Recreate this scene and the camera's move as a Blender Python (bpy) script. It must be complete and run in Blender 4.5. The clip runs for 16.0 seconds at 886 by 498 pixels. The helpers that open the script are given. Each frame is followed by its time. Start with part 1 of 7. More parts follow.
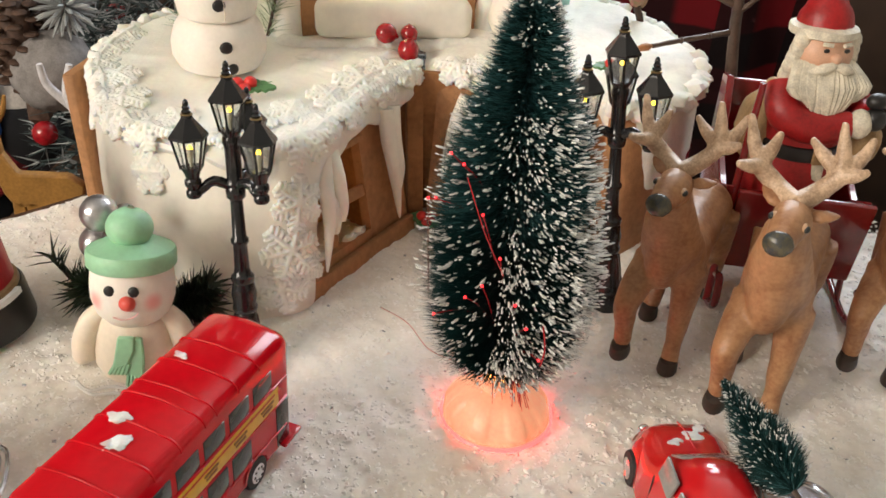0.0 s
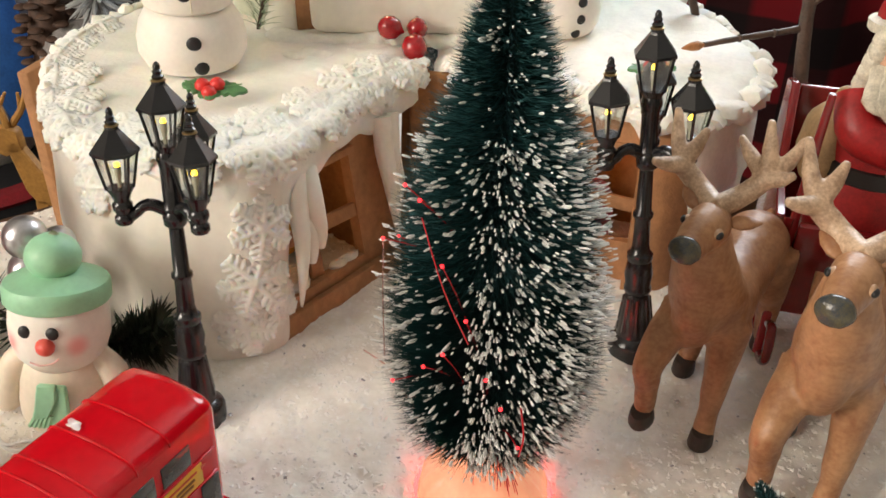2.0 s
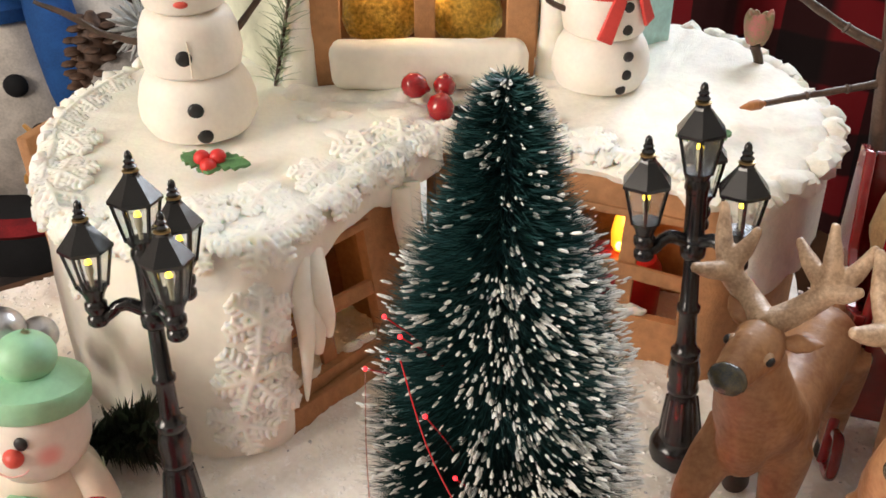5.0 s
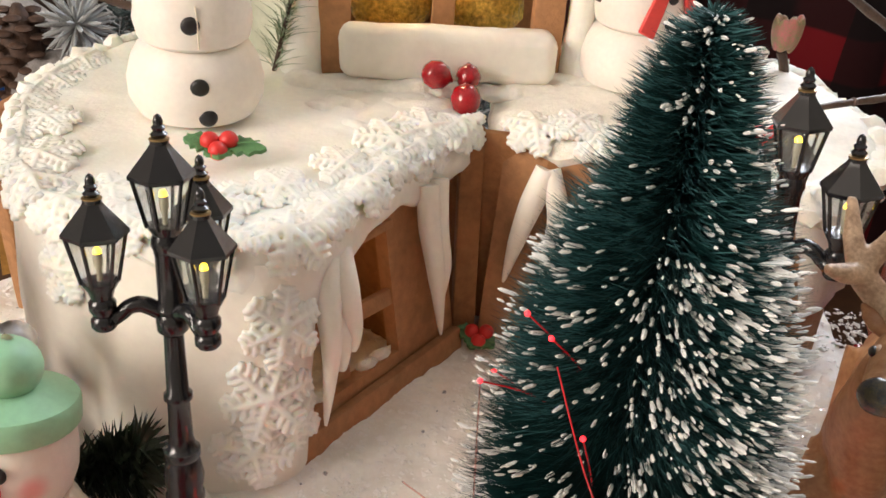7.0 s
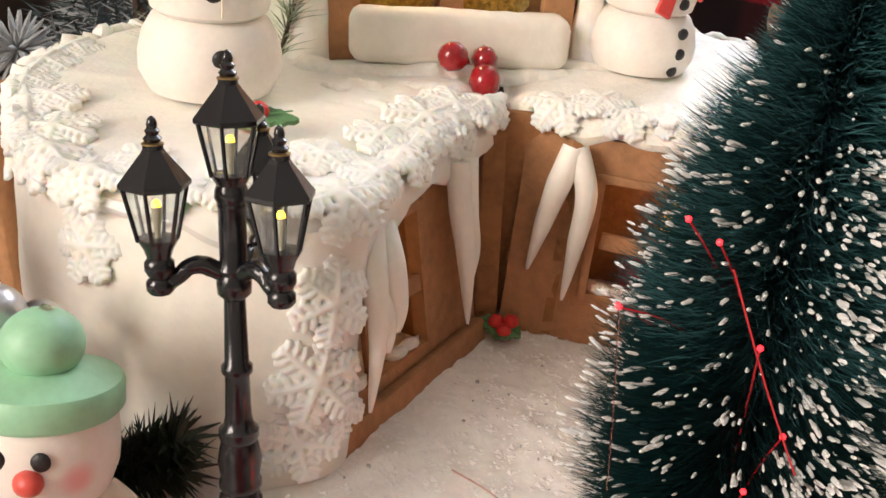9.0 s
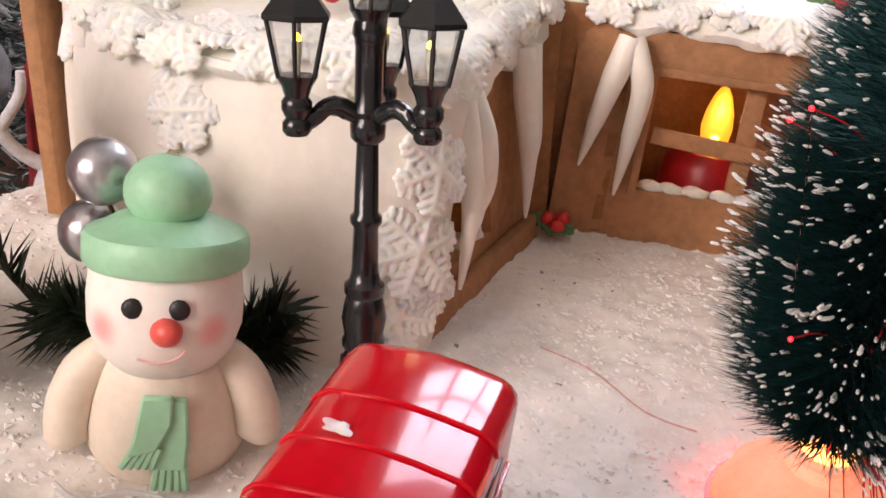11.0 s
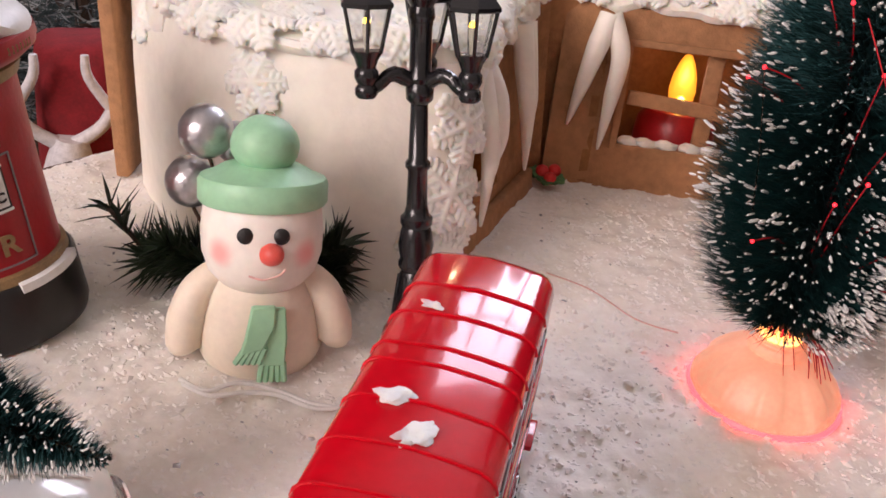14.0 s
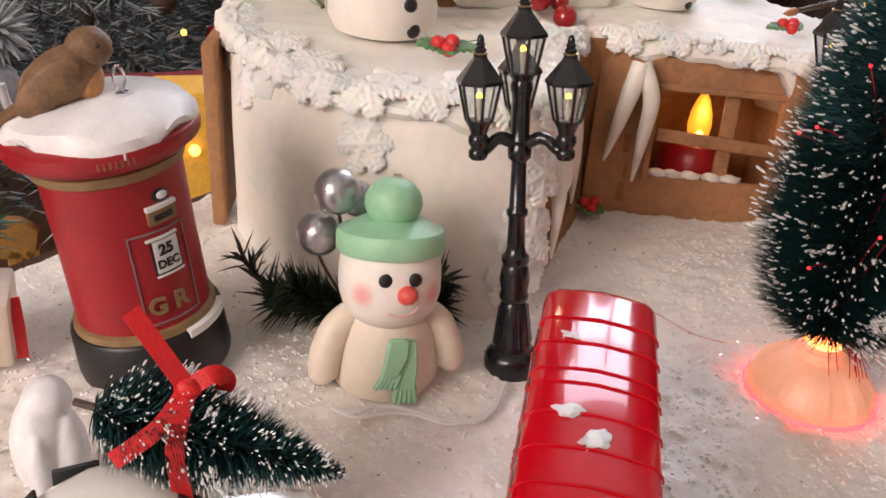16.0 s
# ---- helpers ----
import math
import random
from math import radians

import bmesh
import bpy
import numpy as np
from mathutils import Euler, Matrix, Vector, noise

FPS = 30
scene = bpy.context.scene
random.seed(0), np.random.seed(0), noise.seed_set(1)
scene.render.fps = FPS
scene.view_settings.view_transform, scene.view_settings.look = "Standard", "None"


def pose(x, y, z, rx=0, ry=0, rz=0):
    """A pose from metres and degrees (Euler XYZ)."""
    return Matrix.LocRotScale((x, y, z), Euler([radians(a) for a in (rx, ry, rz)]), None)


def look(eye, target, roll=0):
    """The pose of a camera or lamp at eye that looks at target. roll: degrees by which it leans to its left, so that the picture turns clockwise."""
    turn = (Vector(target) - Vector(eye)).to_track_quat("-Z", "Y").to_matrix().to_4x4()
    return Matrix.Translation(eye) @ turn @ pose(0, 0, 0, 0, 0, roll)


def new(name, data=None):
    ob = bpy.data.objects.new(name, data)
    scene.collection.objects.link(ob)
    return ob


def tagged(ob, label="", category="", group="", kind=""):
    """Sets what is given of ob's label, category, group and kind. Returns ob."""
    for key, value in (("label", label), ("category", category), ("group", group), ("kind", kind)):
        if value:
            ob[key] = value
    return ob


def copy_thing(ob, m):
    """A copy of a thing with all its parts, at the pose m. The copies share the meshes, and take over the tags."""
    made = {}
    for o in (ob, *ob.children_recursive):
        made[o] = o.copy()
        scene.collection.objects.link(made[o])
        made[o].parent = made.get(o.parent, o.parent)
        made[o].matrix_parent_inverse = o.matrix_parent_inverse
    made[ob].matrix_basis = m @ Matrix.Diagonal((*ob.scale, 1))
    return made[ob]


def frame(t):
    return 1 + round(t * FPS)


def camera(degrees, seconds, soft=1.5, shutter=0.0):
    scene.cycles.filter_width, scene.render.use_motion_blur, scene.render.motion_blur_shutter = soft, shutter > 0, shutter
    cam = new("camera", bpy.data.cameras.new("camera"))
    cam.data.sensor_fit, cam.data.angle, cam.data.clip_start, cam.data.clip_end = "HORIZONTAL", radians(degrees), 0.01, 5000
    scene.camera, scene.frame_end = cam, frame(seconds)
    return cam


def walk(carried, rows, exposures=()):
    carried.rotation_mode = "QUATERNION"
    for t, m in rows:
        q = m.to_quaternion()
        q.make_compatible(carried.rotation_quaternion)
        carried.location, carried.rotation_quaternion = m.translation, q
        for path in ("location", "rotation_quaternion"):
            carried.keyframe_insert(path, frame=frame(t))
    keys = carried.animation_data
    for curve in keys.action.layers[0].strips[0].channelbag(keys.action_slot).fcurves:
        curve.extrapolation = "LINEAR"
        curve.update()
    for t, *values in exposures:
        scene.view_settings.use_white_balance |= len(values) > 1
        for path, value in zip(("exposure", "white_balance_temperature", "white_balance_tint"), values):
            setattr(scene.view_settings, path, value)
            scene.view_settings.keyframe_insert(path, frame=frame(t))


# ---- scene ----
cam = camera(50.23, 16.0, soft=1.6)
PATH = [
    (0, (0.01862, -0.00779, 0.29169), (0.01127, 0.83837, -0.24119), 4.31),
    (0.5, (0.03752, 0.01375, 0.28260), (-0.00101, 0.85311, -0.25962), 3.34),
    (1, (0.05318, 0.03556, 0.27694), (-0.01138, 0.86847, -0.27269), 2.37),
    (1.5, (0.05151, 0.05637, 0.26849), (-0.02390, 0.88779, -0.28200), 2.49),
    (2, (0.05363, 0.07029, 0.26989), (-0.03784, 0.90309, -0.27607), 2.73),
    (2.5, (0.05547, 0.08726, 0.27503), (-0.06695, 0.91567, -0.27154), 2.23),
    (3, (0.05853, 0.09864, 0.28285), (-0.09751, 0.92031, -0.26534), 1.07),
    (3.5, (0.07074, 0.10903, 0.28337), (-0.10675, 0.92688, -0.26401), -0.01),
    (4, (0.07322, 0.11707, 0.27987), (-0.10978, 0.93299, -0.26856), -0.43),
    (6.5, (0.02998, 0.14269, 0.25446), (-0.06935, 0.99226, -0.26358), 3.96),
    (7, (0.01100, 0.15046, 0.23977), (-0.05773, 1.00910, -0.26817), 5.29),
    (7.5, (-0.00286, 0.15431, 0.23292), (-0.05485, 1.02405, -0.25784), 5.90),
    (8, (-0.01170, 0.15938, 0.22046), (-0.04498, 1.03864, -0.25470), 6.54),
    (8.5, (-0.02056, 0.15889, 0.21019), (-0.04479, 1.04498, -0.25269), 5.91),
    (9, (-0.02938, 0.14784, 0.20510), (-0.01647, 1.04007, -0.24629), 6.18),
    (9.5, (-0.04027, 0.14171, 0.19233), (0.00318, 1.03618, -0.25268), 6.64),
    (10, (-0.05553, 0.13820, 0.18052), (0.00818, 1.03070, -0.26600), 6.93),
    (12.5, (-0.09800, 0.13060, 0.16139), (0.04165, 1.00310, -0.30685), 8.31),
    (13, (-0.10164, 0.11217, 0.17037), (0.04294, 0.98435, -0.29696), 8.24),
    (13.5, (-0.10860, 0.09242, 0.17396), (0.03686, 0.96276, -0.29650), 8.09),
    (14, (-0.11109, 0.07614, 0.18169), (0.03606, 0.94450, -0.29192), 7.41),
    (14.5, (-0.12238, 0.06258, 0.18411), (0.02715, 0.93093, -0.28878), 6.94),
    (15, (-0.13348, 0.05497, 0.19229), (0.01931, 0.92343, -0.27933), 6.18),
    (15.5, (-0.14702, 0.05054, 0.20122), (0.02393, 0.91875, -0.26461), 6.24),
    (16, (-0.17124, 0.04304, 0.20947), (0.02197, 0.90959, -0.25070), 6.41),
]
walk(cam, [(t, look(eye, target, roll)) for t, eye, target, roll in PATH], [(0.0, -0.04, 6480, 8), (4.0, 0.05, 6500, 10), (8.5, 0.10, 6450, 14), (10.0, 0.08, 6420, 17), (12.5, -0.16, 6250, 29), (14.5, -0.22, 6330, 25), (16.0, -0.34, 6370, 22)])

# ---- light ----
world = bpy.data.worlds.new("sky")
scene.world = world
world.use_nodes = True
wn = world.node_tree.nodes
sky = wn.new("ShaderNodeTexSky")
sky.sky_type, sky.sun_disc, sky.sun_elevation, sky.sun_rotation = "NISHITA", False, radians(35), radians(20)
world.node_tree.links.new(sky.outputs[0], wn["Background"].inputs[0])
wn["Background"].inputs[1].default_value = 0.1


def window_light(name, eye, target, w, h, power, color):
    """Daylight that falls through a window's opening."""
    d = bpy.data.lights.new(name, "AREA")
    d.shape, d.size, d.size_y, d.energy, d.color = "RECTANGLE", w, h, power, color
    ob = new(name, d)
    ob.matrix_world = look(eye, target)
    return ob


window_light("daylight_back_window", (0.74, 2.10, 1.05), (0.70, 0.0, 0.35), 1.05, 1.1, 54, (0.86, 0.92, 1.0))
window_light("daylight_side_window", (-1.72, -0.9, 1.00), (0.0, 0.4, 0.05), 1.0, 1.0, 62, (1.0, 0.885, 0.765))

# ---- materials ----


def material(name, color, rough=0.5, metal=0.0, vary=0.12, scale=60.0, bump=0.0, bump_scale=400.0, sss=0.0, glow=None, power=0.0, coat=0.0, alt=None, spec=0.5, radius=0.004):
    """A surface with two scales of colour variation and fine relief, in object space metres."""
    m = bpy.data.materials.new(name)
    m.use_nodes = True
    nt = m.node_tree
    b = nt.nodes["Principled BSDF"]
    tc = nt.nodes.new("ShaderNodeTexCoord")

    def noise_of(s, detail=4.0):
        n = nt.nodes.new("ShaderNodeTexNoise")
        n.inputs["Scale"].default_value, n.inputs["Detail"].default_value = s, detail
        nt.links.new(tc.outputs["Object"], n.inputs["Vector"])
        return n

    big, small = noise_of(scale), noise_of(scale * 7)
    add = nt.nodes.new("ShaderNodeMath")
    add.operation = "MULTIPLY_ADD"
    add.inputs[1].default_value = 0.4
    nt.links.new(small.outputs[0], add.inputs[0])
    half = nt.nodes.new("ShaderNodeMath")
    half.operation = "MULTIPLY"
    half.inputs[1].default_value = 0.6
    nt.links.new(big.outputs[0], half.inputs[0])
    nt.links.new(half.outputs[0], add.inputs[2])
    ramp = nt.nodes.new("ShaderNodeValToRGB")
    dark = tuple(c * (1 - vary) for c in color) if alt is None else alt
    light = tuple(min(1.0, c * (1 + vary * 0.5)) for c in color)
    ramp.color_ramp.elements[0].position, ramp.color_ramp.elements[1].position = 0.36, 0.62
    ramp.color_ramp.elements[0].color, ramp.color_ramp.elements[1].color = (*dark, 1), (*light, 1)
    nt.links.new(add.outputs[0], ramp.inputs[0])
    nt.links.new(ramp.outputs[0], b.inputs["Base Color"])
    b.inputs["Roughness"].default_value, b.inputs["Metallic"].default_value = rough, metal
    b.inputs["Specular IOR Level"].default_value = spec
    b.inputs["Coat Weight"].default_value = coat
    b.inputs["Coat Roughness"].default_value = 0.04
    if sss:
        b.inputs["Subsurface Weight"].default_value = sss
        b.inputs["Subsurface Radius"].default_value = (1.0, 0.7, 0.5)
        b.inputs["Subsurface Scale"].default_value = radius
    if bump:
        bn, fine = nt.nodes.new("ShaderNodeBump"), noise_of(bump_scale, 6.0)
        bn.inputs["Strength"].default_value, bn.inputs["Distance"].default_value = bump, 0.0006
        nt.links.new(fine.outputs[0], bn.inputs["Height"])
        nt.links.new(bn.outputs[0], b.inputs["Normal"])
    if glow:
        b.inputs["Emission Color"].default_value = (*glow, 1)
        b.inputs["Emission Strength"].default_value = power
    return m


SNOW = material("fake_snow", (0.90, 0.86, 0.80), 0.55, vary=0.1, scale=50, bump=0.25, bump_scale=600, sss=0.3, alt=(0.82, 0.77, 0.70), radius=0.003)
CRUMB = material("snow_flakes", (0.91, 0.875, 0.825), 0.45, vary=0.06, scale=200)
GLITTER = material("snow_glitter", (0.9, 0.9, 0.95), 0.08, 0.6, vary=0.3, scale=400)
FONDANT = material("white_fondant", (0.91, 0.875, 0.785), 0.5, vary=0.07, scale=28, bump=0.25, bump_scale=500, sss=0.25)
ICING = material("piped_icing", (0.94, 0.91, 0.83), 0.55, vary=0.06, scale=45, bump=0.4, bump_scale=650, sss=0.6, radius=0.006)
SUGAR = material("sugar_snow", (0.92, 0.89, 0.81), 0.7, vary=0.10, scale=60, bump=0.9, bump_scale=1100, sss=0.4)
GINGER = material("gingerbread", (0.43, 0.215, 0.095), 0.75, vary=0.28, scale=35, bump=0.7, bump_scale=900)
# darker copy of GINGER: shade of corners and rooms put into the colour
GINGER_SHADED = material("gingerbread_shaded", (0.33, 0.15, 0.055), 0.8, vary=0.3, scale=45, bump=0.7, bump_scale=800)
BLACK_IRON = material("black_plastic", (0.010, 0.010, 0.012), 0.22, vary=0.3, scale=80, bump=0.15, bump_scale=300, spec=0.6)
BRASS = material("worn_gold_paint", (0.35, 0.24, 0.10), 0.35, 0.8, vary=0.3, scale=300)
LED = material("warm_led", (0.34, 0.33, 0.26), 0.25, glow=(1.0, 0.62, 0.02), power=0.03)
LED_TIP = material("led_core", (1, 0.8, 0.2), 0.4, glow=(1.0, 0.62, 0.02), power=8.0)
GREEN_PASTE = material("mint_sugar_paste", (0.33, 0.62, 0.40), 0.45, vary=0.1, scale=60, bump=0.15, bump_scale=300, sss=0.25)
WHITE_PASTE = material("white_sugar_paste", (0.87, 0.82, 0.75), 0.5, vary=0.06, scale=60, bump=0.15, bump_scale=400, sss=0.3)
CREAM_PASTE = material("ivory_sugar_paste", (0.80, 0.71, 0.58), 0.5, vary=0.08, scale=60, bump=0.15, bump_scale=400, sss=0.3)
ROSE = material("pink_blush", (0.88, 0.52, 0.48), 0.55, vary=0.25, scale=300, sss=0.3)
CORAL = material("coral_sugar_paste", (0.72, 0.10, 0.075), 0.4, vary=0.1, scale=200, sss=0.15)
BLACK_PASTE = material("black_sugar_paste", (0.012, 0.011, 0.011), 0.45, vary=0.3, scale=300, bump=0.3, bump_scale=900)
RED_SCARF = material("red_sugar_paste", (0.72, 0.07, 0.06), 0.45, vary=0.12, scale=100, bump=0.2, bump_scale=400, sss=0.1)
BERRY = material("red_berry", (0.36, 0.008, 0.014), 0.22, vary=0.4, scale=140, bump=0.3, bump_scale=420, coat=0.5)
HOLLY_RED = material("holly_berry_paste", (0.68, 0.035, 0.03), 0.45, vary=0.1, scale=150, sss=0.1)
HOLLY_GREEN = material("holly_leaf_paste", (0.10, 0.24, 0.09), 0.55, vary=0.25, scale=150, bump=0.4, bump_scale=600)
SILVER = material("silver_bauble", (0.55, 0.54, 0.56), 0.28, 0.9, vary=0.15, scale=120, bump=0.2, bump_scale=500)
PLY = material("honey_plywood", (0.40, 0.20, 0.045), 0.55, vary=0.3, scale=40, bump=0.3, bump_scale=300)
PINE = material("dark_pine_needles", (0.018, 0.035, 0.016), 0.55, vary=0.5, scale=150)
BRISTLE = material("green_bristle", (0.004, 0.032, 0.032), 0.5, vary=0.55, scale=160, spec=0.35)
FROST = material("frosted_bristle", (0.05, 0.155, 0.165), 0.5, vary=0.3, scale=300)
WHITE_TIP = material("white_flock", (0.85, 0.85, 0.82), 0.7, vary=0.1, scale=300, sss=0.2)
BUS_RED = material("bus_red_enamel", (0.54, 0.003, 0.010), 0.16, vary=0.12, scale=40, coat=0.3, bump=0.03, bump_scale=150, spec=0.25)
CAR_RED = material("car_red_enamel", (0.60, 0.010, 0.014), 0.2, vary=0.1, scale=40, coat=1.0)
DARK_GLASS = material("smoked_window", (0.035, 0.04, 0.04), 0.08, vary=0.3, scale=100, spec=0.7)
GREY_GLASS = material("grey_plastic_window", (0.24, 0.24, 0.23), 0.15, vary=0.2, scale=100)
RUBBER = material("black_rubber", (0.012, 0.012, 0.012), 0.6, vary=0.3, scale=300, bump=0.3, bump_scale=1200)
CHROME = material("chrome", (0.75, 0.75, 0.78), 0.12, 1.0, vary=0.1, scale=200)
YELLOW = material("yellow_advert", (0.72, 0.42, 0.02), 0.35, vary=0.1, scale=200)
ADVERT_INK = material("advert_ink", (0.22, 0.09, 0.01), 0.4, vary=0.2, scale=400)
ADVERT_RED = material("advert_red", (0.55, 0.05, 0.02), 0.4, vary=0.2, scale=400)
DEER = material("tan_painted_resin", (0.40, 0.215, 0.105), 0.42, vary=0.25, scale=75, bump=0.8, bump_scale=260, alt=(0.27, 0.115, 0.052))
ANTLER = material("antler_resin", (0.56, 0.40, 0.27), 0.42, vary=0.4, scale=150, bump=0.7, bump_scale=420, alt=(0.30, 0.19, 0.12))
EYELID = material("pale_eye_paint", (0.50, 0.31, 0.18), 0.45, vary=0.2, scale=300)
HOOF = material("hoof_brown", (0.035, 0.022, 0.016), 0.5, vary=0.4, scale=200)
NOSE = material("black_gloss_nose", (0.03, 0.035, 0.04), 0.18, vary=0.7, scale=300, bump=0.4, bump_scale=900, alt=(0.12, 0.10, 0.05))
SLEIGH = material("dark_red_lacquer", (0.21, 0.008, 0.010), 0.25, vary=0.2, scale=50, coat=0.6)
SANTA_RED = material("red_painted_resin", (0.36, 0.012, 0.014), 0.42, vary=0.35, scale=90, bump=0.35, bump_scale=400)
SANTA_WHITE = material("cream_painted_resin", (0.74, 0.68, 0.55), 0.55, vary=0.3, scale=160, bump=1.0, bump_scale=420)
SKIN = material("painted_face", (0.68, 0.40, 0.27), 0.45, vary=0.15, scale=200)
BLACK_PAINT = material("black_paint", (0.014, 0.013, 0.013), 0.4, vary=0.3, scale=150)
SACK = material("tan_sack", (0.36, 0.23, 0.11), 0.6, vary=0.3, scale=110, bump=0.5, bump_scale=400)
POST_RED = material("postbox_red_paint", (0.34, 0.010, 0.016), 0.4, vary=0.14, scale=70, bump=0.25, bump_scale=500)
POST_GOLD = material("dull_gold_paint", (0.27, 0.17, 0.075), 0.5, vary=0.25, scale=200)
POST_GREY = material("grey_line_paint", (0.23, 0.19, 0.20), 0.5, vary=0.2, scale=200)
WHITE_PAINT = material("white_paint", (0.83, 0.83, 0.82), 0.45, vary=0.08, scale=100, bump=0.3, bump_scale=300)
BIRD = material("brown_resin", (0.21, 0.115, 0.055), 0.6, vary=0.4, scale=160, bump=0.6, bump_scale=500)
BIRD_BREAST = material("orange_breast", (0.55, 0.26, 0.09), 0.6, vary=0.3, scale=200, bump=0.4, bump_scale=500)
RIBBON = material("red_ribbon", (0.66, 0.016, 0.016), 0.45, vary=0.15, scale=100, bump=0.4, bump_scale=1500)
CAR_WHITE = material("white_enamel", (0.80, 0.80, 0.74), 0.18, vary=0.05, scale=60, coat=0.8)
CAR_SILVER = material("silver_enamel", (0.55, 0.56, 0.58), 0.25, 0.7, vary=0.1, scale=60, coat=0.6)
CAR_BLACK = material("black_enamel", (0.008, 0.008, 0.010), 0.1, vary=0.2, scale=60, coat=1.0)
WIRE = material("white_wire", (0.78, 0.77, 0.74), 0.4, vary=0.1, scale=200)
TWIG = material("brown_twig", (0.075, 0.045, 0.030), 0.5, vary=0.5, scale=140, bump=0.7, bump_scale=500)
BUD = material("russet_bud", (0.40, 0.17, 0.06), 0.5, vary=0.4, scale=250, bump=0.4, bump_scale=600)
PINK_BUD = material("pink_green_bud", (0.42, 0.12, 0.12), 0.6, vary=0.5, scale=180, alt=(0.20, 0.24, 0.10))
BASE_GLOW = material("glowing_plastic_base", (0.9, 0.55, 0.4), 0.35, vary=0.15, scale=70, glow=(1.0, 0.30, 0.11), power=0.44, sss=0.2)
RIM_GLOW = material("red_lit_rim", (0.9, 0.15, 0.1), 0.4, glow=(1.0, 0.020, 0.020), power=12)
NECK_GLOW = material("hot_lit_neck", (1.0, 0.6, 0.2), 0.4, glow=(1.0, 0.42, 0.10), power=4.5)
STRAND = material("bright_red_fibre", (0.5, 0.02, 0.03), 0.3, glow=(1.0, 0.015, 0.03), power=1.6)
FIBRE = material("red_lit_fibre", (0.35, 0.02, 0.025), 0.25, vary=0.3, scale=300, glow=(1.0, 0.02, 0.03), power=0.14)
FIBRE_TIP = material("red_fibre_tip", (0.8, 0.05, 0.05), 0.3, glow=(1.0, 0.02, 0.03), power=3.0)
FLAME = material("flame_bulb", (0.9, 0.5, 0.05), 0.35, vary=0.1, scale=120, glow=(1.0, 0.40, 0.015), power=1.25)
FLAME_CORE = material("flame_led", (1, 0.8, 0.2), 0.3, glow=(1.0, 0.75, 0.1), power=7.0)
TEALIGHT = material("red_tealight", (0.42, 0.012, 0.016), 0.35, vary=0.2, scale=100, sss=0.2)
ORANGE = material("orange_candle", (0.62, 0.10, 0.02), 0.45, vary=0.2, scale=100, sss=0.2)
GOLD = material("gold_tinsel", (0.62, 0.38, 0.07), 0.28, 0.85, vary=0.6, scale=500, bump=1.0, bump_scale=1500)
PALE_WALL = material("pale_green_icing", (0.60, 0.62, 0.50), 0.65, vary=0.15, scale=30, bump=0.5, bump_scale=500)
TEAL_SUGAR = material("teal_shimmer", (0.45, 0.72, 0.68), 0.5, vary=0.2, scale=60)
TABLE = material("dark_wood", (0.085, 0.042, 0.022), 0.35, vary=0.4, scale=12, bump=0.3, bump_scale=120)
CARPET = material("dark_carpet", (0.028, 0.022, 0.022), 0.9, vary=0.5, scale=6, bump=0.8, bump_scale=300)
ROOM_WALL = material("cream_wall", (0.55, 0.50, 0.42), 0.8, vary=0.08, scale=2, bump=0.2, bump_scale=60)
DARK_WALL = material("brown_panelling", (0.045, 0.026, 0.018), 0.5, vary=0.4, scale=5, bump=0.3, bump_scale=60)
CEILING = material("white_ceiling", (0.75, 0.73, 0.68), 0.85, vary=0.05, scale=2)
PLUSH = material("white_plush", (0.62, 0.57, 0.52), 0.9, vary=0.25, scale=60, bump=1.0, bump_scale=500)
PUFF = material("grey_fluff", (0.27, 0.25, 0.24), 0.9, vary=0.3, scale=90, bump=1.0, bump_scale=500)
PLUSH_BLUE = material("blue_felt", (0.012, 0.085, 0.30), 0.85, vary=0.25, scale=60, bump=0.8, bump_scale=500)
PLUSH_BLACK = material("black_felt", (0.008, 0.008, 0.010), 0.9, vary=0.3, scale=60, bump=0.8, bump_scale=500)
FELT_RED = material("red_felt", (0.22, 0.008, 0.012), 0.9, vary=0.3, scale=60, bump=0.6, bump_scale=500)
FAR_PINE = material("frosted_pine", (0.05, 0.075, 0.075), 0.7, vary=0.5, scale=60)
FAR_FROST = material("frosted_tips", (0.40, 0.42, 0.42), 0.8, vary=0.3, scale=60)
CONE = material("pine_cone", (0.085, 0.045, 0.028), 0.7, vary=0.5, scale=120)
WHITE_WIRE_DEER = material("white_glitter_antler", (0.66, 0.64, 0.66), 0.6, vary=0.2, scale=200, bump=0.6, bump_scale=900)
FAIRY = material("fairy_light", (1, 0.7, 0.2), 0.4, glow=(1.0, 0.50, 0.06), power=6.0)
LANTERN_GOLD = material("lit_gold_paper", (0.6, 0.35, 0.05), 0.5, vary=0.3, scale=40, glow=(1.0, 0.45, 0.05), power=0.35)


